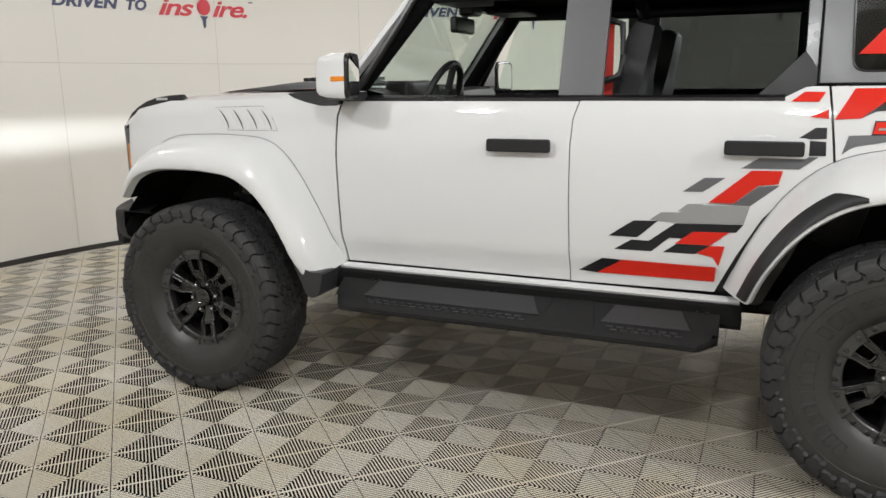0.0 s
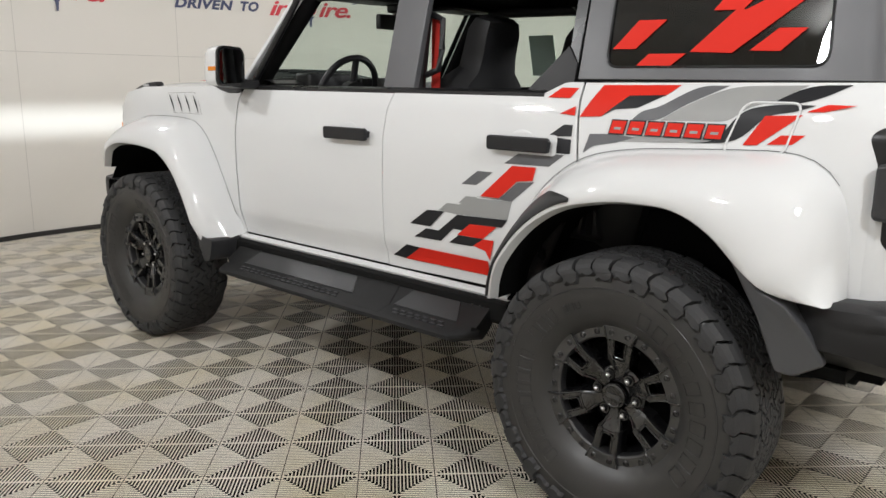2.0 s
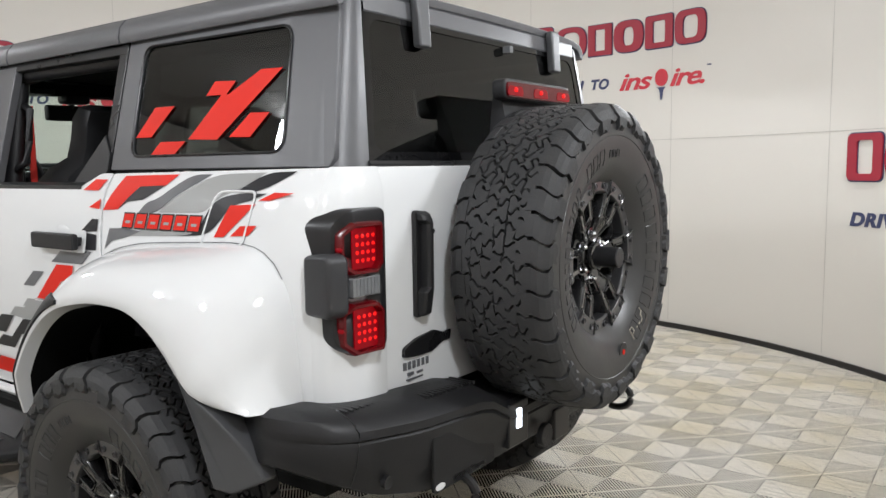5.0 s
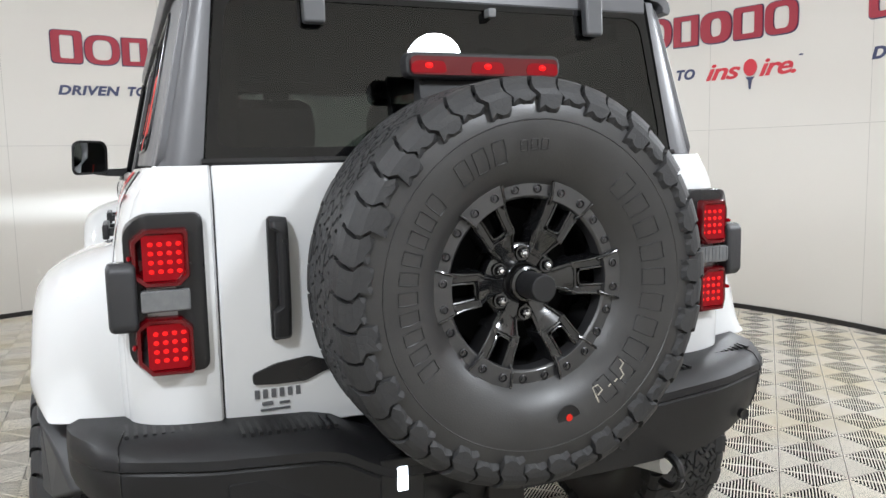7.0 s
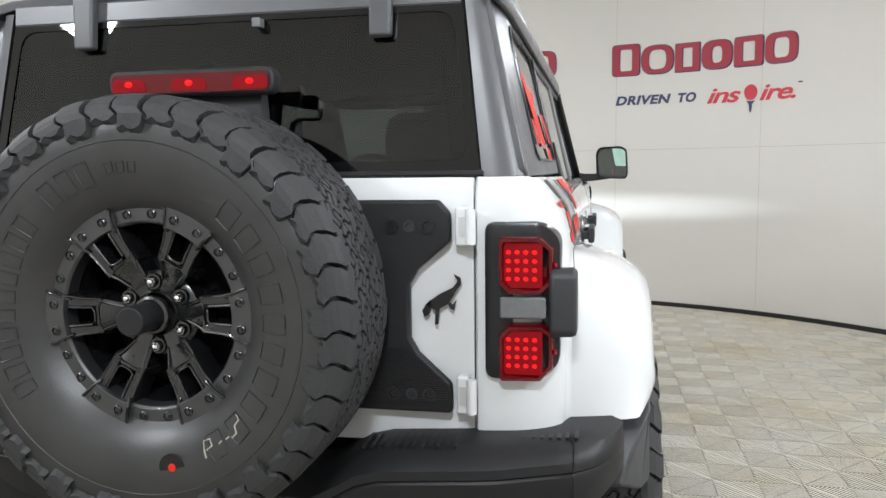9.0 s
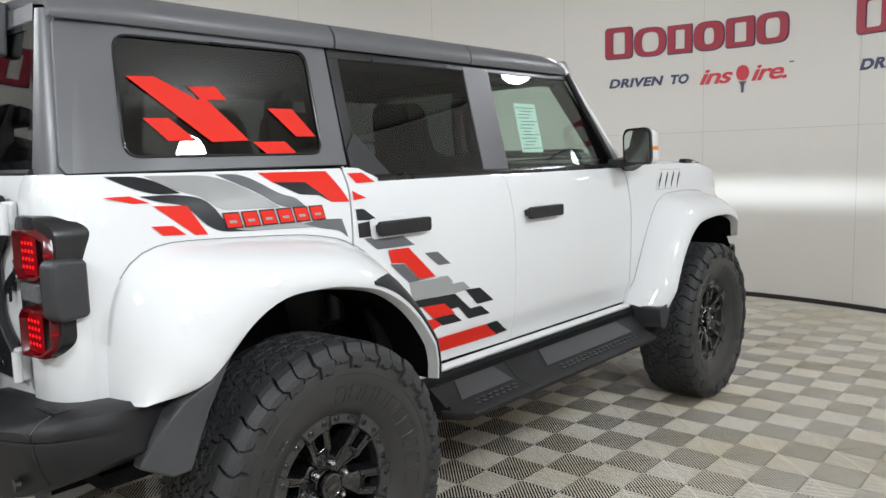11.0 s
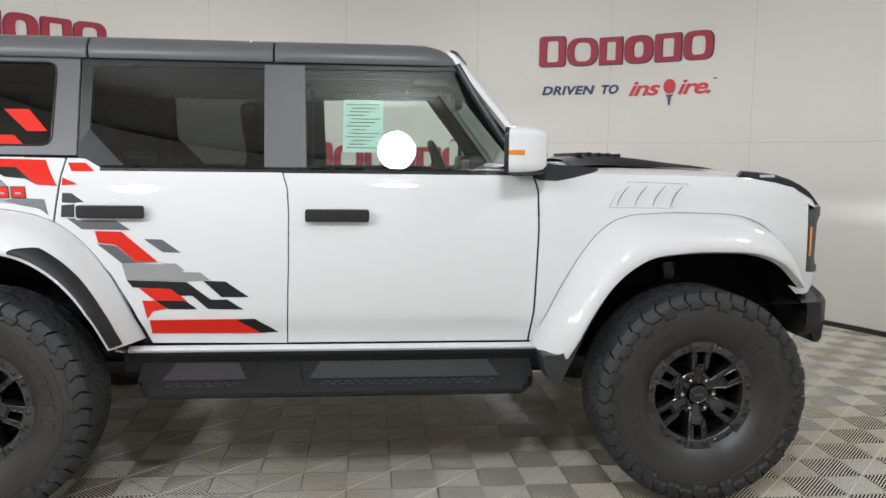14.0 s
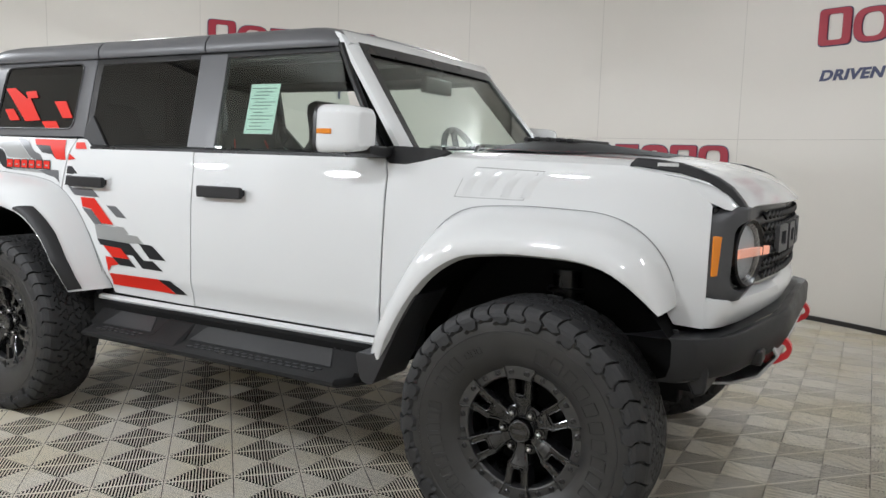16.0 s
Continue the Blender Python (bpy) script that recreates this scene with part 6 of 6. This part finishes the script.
# ---------- cabin ----------
def cushion(bm, x0, x1, y0, y1, z0, z1, m=None, r=0.05):
    vs = box(bm, x0, x1, y0, y1, z0, z1, m)
    fs = list({f for v in vs for f in v.link_faces})
    es = list({e for f in fs for e in f.edges})
    bmesh.ops.bevel(bm, geom=es, offset=r, segments=3, profile=0.6, affect="EDGES")


def seat(y, x, rear=False):
    w = 0.25 if not rear else 0.30
    bm = bmesh.new()
    cushion(bm, x - 0.30, x + 0.24, y - w, y + w, 0.86, 1.02)
    st = part("seat", bm, LEATHER, car, "black leather seat with red stitching")
    bm = bmesh.new()
    rings = []
    for h, hw, front, back, bolster in ((0.0, 0.90, -0.06, 0.10, 0.03), (0.10, 1.0, -0.08, 0.10, 0.06), (0.30, 1.02, -0.075, 0.095, 0.075), (0.46, 0.99, -0.065, 0.09, 0.06), (0.56, 0.80, -0.055, 0.08, 0.02), (0.61, 0.56, -0.05, 0.07, 0.0), (0.68, 0.50, -0.06, 0.06, 0.0), (0.77, 0.50, -0.06, 0.05, 0.0), (0.82, 0.44, -0.045, 0.04, 0.0), (0.835, 0.34, -0.02, 0.02, 0.0)):
        e = w * hw
        rings.append([(front, 0, h), (front, e * 0.55, h), (front - bolster, e * 0.82, h), (front - bolster * 0.8, e * 0.97, h), (0.0, e * 1.02, h), (back * 0.8, e * 0.92, h), (back, e * 0.6, h), (back, 0, h), (back, -e * 0.6, h), (back * 0.8, -e * 0.92, h), (0.0, -e * 1.02, h), (front - bolster * 0.8, -e * 0.97, h), (front - bolster, -e * 0.82, h), (front, -e * 0.55, h)])
    loft(bm, rings, True, True)
    lean = Matrix.Translation((x + 0.24, y, 0.90 if not rear else 0.84)) @ Matrix.Rotation(radians(16), 4, "Y")
    back = part("backrest", bm, LEATHER, st, "black leather seat back with a built-in headrest", m=lean)
    keep_sharp(back.data, 70)
    for sgn in (-1, 1):
        bm = bmesh.new()
        tube(bm, [(-0.062 - d, sgn * w * f, h) for d, f, h in ((0.005, 0.56, 0.08), (0.012, 0.57, 0.30), (0.002, 0.55, 0.46), (-0.004, 0.44, 0.56))], 0.003, 6)
        part("stitching", bm, RED_CLOTH, st, m=lean)
    return st


for y in (-0.38, 0.38):
    seat(y, 0.02)
    seat(y, 0.98, True)
bm = bmesh.new()
loft(bm, [[(-0.94, y, 1.375), (-0.84, y, 1.415), (-0.70, y, 1.432), (-0.62, y, 1.415), (-0.585, y, 1.36), (-0.60, y, 1.20), (-0.64, y, 1.10), (-0.68, y, 0.80)] for y in np.linspace(-0.74, 0.74, 9)])
dash = part("dashboard", bm, PLASTIC, car, "black dashboard")
bm = bmesh.new()
cushion(bm, -0.66, -0.58, -0.20, 0.16, 1.28, 1.45, None, 0.015)
part("screen", bm, TRIM, dash)
bm = bmesh.new()
cushion(bm, -0.70, -0.58, -0.56, -0.22, 1.38, 1.47, None, 0.02)
part("instrument_hood", bm, PLASTIC, dash)
wheel_m = Matrix.Translation((-0.49, -0.38, 1.375)) @ Matrix.Rotation(radians(-68), 4, "Y")
bm = bmesh.new()
tube(bm, [(0.185 * math.cos(a), 0.185 * math.sin(a), 0) for a in (2 * math.pi * k / 32 for k in range(33))], 0.017, 8, False)
for a in (0.0, math.pi, -math.pi / 2):
    tube(bm, [(0.05 * math.cos(a + 1.57), 0.05 * math.sin(a + 1.57), -0.02), (0.18 * math.cos(a + 1.57), 0.18 * math.sin(a + 1.57), 0)], 0.018, 8)
bmesh.ops.create_cone(bm, cap_ends=True, segments=20, radius1=0.075, radius2=0.06, depth=0.05, matrix=Matrix.Translation((0, 0, -0.02)))
part("steering_wheel", bm, LEATHER, car, "black steering wheel", m=wheel_m)
bm = bmesh.new()
loft(bm, [[(x, y, 1.845 + 0.05 * (1 - (y / 0.66) ** 4)) for y in np.linspace(-0.66, 0.66, 13)] for x in (-0.44, 0.4, 1.2, 2.04)])
part("headliner", bm, LINER, car)
bm = bmesh.new()
cushion(bm, -0.545, -0.505, -0.13, 0.13, 1.705, 1.785, None, 0.015)
tube(bm, [(-0.525, 0, 1.76), (-0.49, 0, 1.85)], 0.018, 8)
cushion(bm, -0.525, -0.44, -0.07, 0.07, 1.79, 1.86, None, 0.02)
part("rear_view_mirror", bm, TRIM, car, "black interior mirror")
for s in (-1, 1):
    bm = bmesh.new()
    cushion(bm, -0.47, -0.28, s * 0.36 - 0.16, s * 0.36 + 0.16, 1.815, 1.84, None, 0.01)
    part("sun_visor", bm, PLASTIC, car)
    # roll-cage tubes and pillar grab handles
    bm = bmesh.new()
    tube(bm, [(0.30, s * 0.70, 0.70), (0.30, s * 0.695, 1.40), (0.30, s * 0.64, 1.80), (0.30, s * 0.50, 1.855)], 0.035, 10)
    tube(bm, [(1.16, s * 0.70, 0.90), (1.16, s * 0.69, 1.42), (1.16, s * 0.63, 1.80), (1.16, s * 0.50, 1.855)], 0.038, 10)
    tube(bm, [(-0.44, s * 0.62, 1.83), (0.30, s * 0.635, 1.82), (1.16, s * 0.625, 1.82), (2.02, s * 0.60, 1.82)], 0.030, 10)
    part("roll_bar", bm, PLASTIC, car, "padded black roll bar")
    bm = bmesh.new()
    tube(bm, [(0.36, s * 0.70, 1.46), (0.42, s * 0.695, 1.48), (0.43, s * 0.685, 1.56), (0.42, s * 0.67, 1.68), (0.36, s * 0.66, 1.70)], 0.014, 8)
    part("grab_handle", bm, PLASTIC, car)
    bm = bmesh.new()
    loft(bm, [[(x, s * 0.665 - w, z), (x, s * 0.665 + w, z)] for x, z, w in ((0.36, 1.72, 0.003), (0.345, 1.45, 0.003), (0.34, 1.05, 0.003))] and [[(0.335 + dx, s * 0.64, z) for dx in (0.0, 0.048)] for z in (1.70, 1.4, 1.0)])
    as_panel("seat_belt", bm, RED_CLOTH, car, "red seat belt webbing", 0.003, 0)
    # inner door trim
    bm = bmesh.new()
    box(bm, -0.75, 1.0, s * 0.70, s * 0.745, 0.66, 1.375)
    part("door_trim", bm, PLASTIC, car, bevel=0.012)
bm = bmesh.new()
box(bm, -0.478, -0.40, -0.60, 0.60, 1.828, 1.885)
part("header_trim", bm, LINER, car)
# window sticker
bm = bmesh.new()
vs = []
for x, z in ((0.045, 1.475), (-0.125, 1.475), (-0.130, 1.70), (0.040, 1.70)):
    vs.append(bm.verts.new((x, cabin_y(x, z) - 0.012, z)))
bm.faces.new(vs)
as_panel("window_sticker", bm, PAPER, fw, "pale green paper price sticker", 0.0008, 0)
for k in range(13):
    bm = bmesh.new()
    z = 1.492 + 0.0155 * k
    x1 = 0.030 - 0.012 * (k % 3)
    vs = [bm.verts.new((x, cabin_y(x, zz) - 0.0105, zz)) for x, zz in ((x1, z), (-0.115 + 0.02 * ((k * 7) % 4), z), (-0.115 + 0.02 * ((k * 7) % 4), z + 0.004), (x1, z + 0.004))]
    bm.faces.new(vs)
    part("print_bar", bm, INK, fw, smooth=False)

# ---------- vinyl decals ----------
DOOR_DECALS = [
    (DECAL_MID, [(0.942, 1.011), (0.766, 1.005), (0.607, 0.936), (0.683, 0.932), (0.924, 0.941)]),
    (DECAL_MID, [(0.781, 1.010), (0.724, 1.008), (0.688, 0.978), (0.746, 0.980)]),
    (DECAL_MID, [(0.688, 0.973), (0.628, 0.971), (0.586, 0.938), (0.640, 0.940)]),
    (DECAL_DARK, [(1.151, 1.193), (0.967, 1.190), (0.901, 1.146), (1.094, 1.149)]),
    (DECAL_DARK, [(0.851, 1.110), (0.778, 1.108), (0.702, 1.053), (0.775, 1.055)]),
    (DECAL_DARK, [(1.036, 1.090), (0.964, 1.082), (0.884, 1.015), (0.766, 1.012), (0.942, 1.011)]),
    (DECAL_BLACK, [(1.171, 1.295), (1.136, 1.295), (1.075, 1.252), (1.172, 1.257)]),
    (DECAL_BLACK, [(1.172, 1.246), (1.094, 1.252), (1.017, 1.196), (1.174, 1.198)]),
    (DECAL_BLACK, [(0.924, 0.940), (0.683, 0.931), (0.587, 0.856), (0.521, 0.857), (0.455, 0.814), (0.599, 0.816), (0.663, 0.874), (0.727, 0.873), (0.769, 0.904), (0.900, 0.909)]),
    (DECAL_BLACK, [(0.618, 0.937), (0.526, 0.933), (0.432, 0.867), (0.543, 0.867)]),
    (DECAL_BLACK, [(0.812, 0.853), (0.691, 0.852), (0.642, 0.816), (0.760, 0.817)]),
    (DECAL_BLACK, [(0.489, 0.772), (0.410, 0.774), (0.314, 0.713), (0.388, 0.709)]),
    (DECAL_RED, [(1.160, 1.417), (1.092, 1.418), (1.050, 1.384), (1.139, 1.383)]),
    (DECAL_RED, [(1.172, 1.358), (1.113, 1.331), (1.174, 1.326)]),
    (DECAL_RED, [(1.042, 1.142), (0.938, 1.140), (0.797, 1.016), (0.884, 1.017), (0.964, 1.086), (1.030, 1.094)]),
    (DECAL_RED, [(0.877, 0.908), (0.748, 0.903), (0.685, 0.853), (0.812, 0.854)]),
    (DECAL_RED, [(0.864, 0.854), (0.813, 0.853), (0.764, 0.821), (0.824, 0.809), (0.846, 0.776)]),
    (DECAL_RED, [(0.838, 0.771), (0.489, 0.773), (0.388, 0.709), (0.834, 0.711)]),
]
QUARTER_DECALS = [
    (DECAL_MID, [(1.481, 1.322), (1.545, 1.364), (1.678, 1.430), (1.896, 1.434), (1.819, 1.390), (1.741, 1.368), (1.695, 1.327)]),
    (DECAL_MID, [(1.346, 1.250), (1.404, 1.271), (1.705, 1.285), (1.670, 1.268), (1.569, 1.258)]),
    (DECAL_DARK, [(1.381, 1.317), (1.414, 1.350), (1.466, 1.361), (1.582, 1.430), (1.674, 1.431), (1.543, 1.367), (1.479, 1.322)]),
    (DECAL_DARK, [(1.222, 1.204), (1.240, 1.269), (1.322, 1.273), (1.404, 1.266), (1.346, 1.247), (1.255, 1.231)]),
    (DECAL_BLACK, [(1.272, 1.327), (1.358, 1.396), (1.483, 1.400), (1.397, 1.358), (1.318, 1.351)]),
    (DECAL_BLACK, [(1.806, 1.383), (1.896, 1.434), (2.007, 1.436), (1.940, 1.400), (1.877, 1.382)]),
    (DECAL_BLACK, [(1.569, 1.258), (1.670, 1.268), (1.731, 1.364), (1.824, 1.381), (1.929, 1.380), (1.876, 1.361), (1.804, 1.350), (1.729, 1.268)]),
    (DECAL_RED, [(1.192, 1.323), (1.251, 1.428), (1.522, 1.431), (1.483, 1.400), (1.358, 1.396), (1.272, 1.327)]),
    (DECAL_RED, [(1.748, 1.263), (1.799, 1.348), (1.900, 1.353), (1.788, 1.265)]),
    (DECAL_RED, [(1.815, 1.268), (1.851, 1.296), (1.916, 1.299), (1.885, 1.272)]),
    (DECAL_RED, [(1.907, 1.362), (1.958, 1.383), (2.031, 1.382), (1.953, 1.363)]),
]
GLASS_DECALS = [
    [(1.522, 1.532), (1.647, 1.655), (1.677, 1.653), (1.802, 1.714), (1.888, 1.711), (1.655, 1.527)],
    [(1.576, 1.655), (1.608, 1.695), (1.701, 1.690), (1.667, 1.653)],
    [(1.253, 1.545), (1.332, 1.635), (1.430, 1.634), (1.335, 1.544)],
    [(1.706, 1.533), (1.782, 1.596), (1.861, 1.594), (1.795, 1.530)],
    [(1.347, 1.491), (1.386, 1.528), (1.510, 1.527), (1.464, 1.488)],
]


def eased(poly, n=4):
    """Rounds the wide bends of an outline and keeps its points sharp."""
    out, k = [], len(poly)
    for i in range(k):
        p0, p, p1 = (Vector(poly[(i + j) % k]) for j in (-1, 0, 1))
        a, b = p0 - p, p1 - p
        if a.angle(b) < radians(118):
            out.append(tuple(p))
            continue
        d = 0.45 * min(a.length, b.length)
        a, b = p + a.normalized() * d, p + b.normalized() * d
        out += [tuple(a * (1 - t) ** 2 + p * 2 * t * (1 - t) + b * t ** 2) for t in (j / n for j in range(n + 1))]
    return out


def decal(poly, s, material, parent, width, lift, name):
    bm = sheet_bm(poly, lambda x, z: width(x, z) + lift, s, 0.05, 0.025)
    return part(name, bm, material, parent)


doors = [o for o in car.children if o.name.startswith("rear_door") and not o.name.startswith(("rear_door_"))]
quarters = [o for o in car.children if o.name.startswith("quarter_panel")]
panes = [o for o in car.children if o.name.startswith("quarter_window")]
for s, rd, qp, qw in zip((-1, 1), doors, quarters, panes):
    for k, (m_, poly) in enumerate(DOOR_DECALS):
        decal(poly, s, m_, rd, side_y, 0.0012 + 0.0002 * k, "decal")
    for k, (m_, poly) in enumerate(QUARTER_DECALS):
        decal(poly if m_ is DECAL_RED or k == 4 else eased(poly), s, m_, qp, side_y, 0.0012 + 0.0002 * k, "decal")
    for poly in GLASS_DECALS:
        decal(poly, s, DECAL_RED, qw, cabin_y, 0.0015, "decal")
    # raised red and dark name bars, left plain
    for k in range(6):
        x0 = 1.312 + 0.064 * k
        for grow, m_, lift in ((0.004, DECAL_BLACK, 0.0040), (0.0, DECAL_RED, 0.0052)):
            poly = [(x0 - grow, 1.276 - grow), (x0 + 0.050 + grow, 1.276 - grow), (x0 + 0.058 + grow, 1.316 + grow), (x0 + 0.008 - grow, 1.316 + grow)]
            decal(poly, s, m_, qp, side_y, lift, "name_bar")
        poly = [(x0 + 0.016, 1.288), (x0 + 0.040, 1.288), (x0 + 0.042, 1.296), (x0 + 0.018, 1.296)]
        decal(poly, s, DECAL_MID, qp, side_y, 0.0062, "name_slot")

# ---------- floor tiles ----------
RIB_PITCH, RIB_W, RIB_H = 0.0131, 0.0047, 0.0026

SPINE_W = 0.0050


def tile_quads(ox, oy):
    """Ribs of one 0.4 m tile: four squares whose ribs run along alternate diagonals, each with a cross spine."""
    out = []
    for i in range(2):
        for j in range(2):
            x0, y0 = ox + 0.2 * i, oy + 0.2 * j
            cx, cy = x0 + 0.1, y0 + 0.1
            d = -1 if (i + j) % 2 == 0 else 1
            ux, uy = math.sqrt(0.5), d * math.sqrt(0.5)
            vx, vy = -uy, ux
            for k in range(-11, 12):
                o = k * RIB_PITCH
                h = 0.1414 - abs(o) - 0.002
                if h > 0.006:
                    if d < 0:
                        out.append((cx + vx * o, cy + vy * o, ux, uy, h, RIB_W))
                    else:
                        for e in (-1, 1):
                            q = h / 2 + 0.0008
                            out.append((cx + vx * o + e * ux * q, cy + vy * o + e * uy * q, ux, uy, h / 2 - 0.0008, RIB_W + 0.0006))
            if d < 0:
                out.append((cx, cy, vx, vy, 0.139, SPINE_W))
    return out


def rib_mesh(quads, name):
    co, fa = [], []
    for cx, cy, ux, uy, h, w in quads:
        vx, vy = -uy * w / 2, ux * w / 2
        top = 0.0006 if w == SPINE_W else 0.0
        b = len(co)
        for s, q, z in ((-1, -1.0, -RIB_H), (-1, -1, top), (-1, 1, top), (-1, 1.0, -RIB_H), (1, -1.0, -RIB_H), (1, -1, top), (1, 1, top), (1, 1.0, -RIB_H)):
            co.append((cx + s * ux * h + q * vx, cy + s * uy * h + q * vy, z))
        fa += [(b, b + 1, b + 5, b + 4), (b + 1, b + 2, b + 6, b + 5), (b + 2, b + 3, b + 7, b + 6)]
    me = bpy.data.meshes.new(name)
    me.from_pydata(co, [], fa)
    me.materials.append(TILE)
    return me


tile_mesh = rib_mesh(tile_quads(0, 0), "tile")
spots = []
for i in range(-13, 14):
    for j in range(-13, 14):
        x, y = 0.03 + 0.4 * i, 0.05 + 0.4 * j
        far = max(math.hypot(x + a - CX, y + b - CY) for a in (0, 0.4) for b in (0, 0.4))
        near = min(math.hypot(x + a - CX, y + b - CY) for a in (0, 0.2, 0.4) for b in (0, 0.2, 0.4))
        if near < WALL_R:
            spots.append((near, x, y))
spots.sort()
for near, x, y in spots[:300]:
    ob = new("tile", tile_mesh)
    ob.parent = floor
    ob.location = (x, y, FLOOR_Z)
rest = []
for near, x, y in spots[300:]:
    rest += [q for q in tile_quads(x, y) if math.hypot(q[0] - CX, q[1] - CY) < WALL_R + 0.09]
far_tiles = new("far_tiles", rib_mesh(rest, "far_tiles"))
far_tiles.parent = floor
far_tiles.location = (0, 0, FLOOR_Z)
tagged(far_tiles, "ribbed tiles along the wall", kind="stuff")
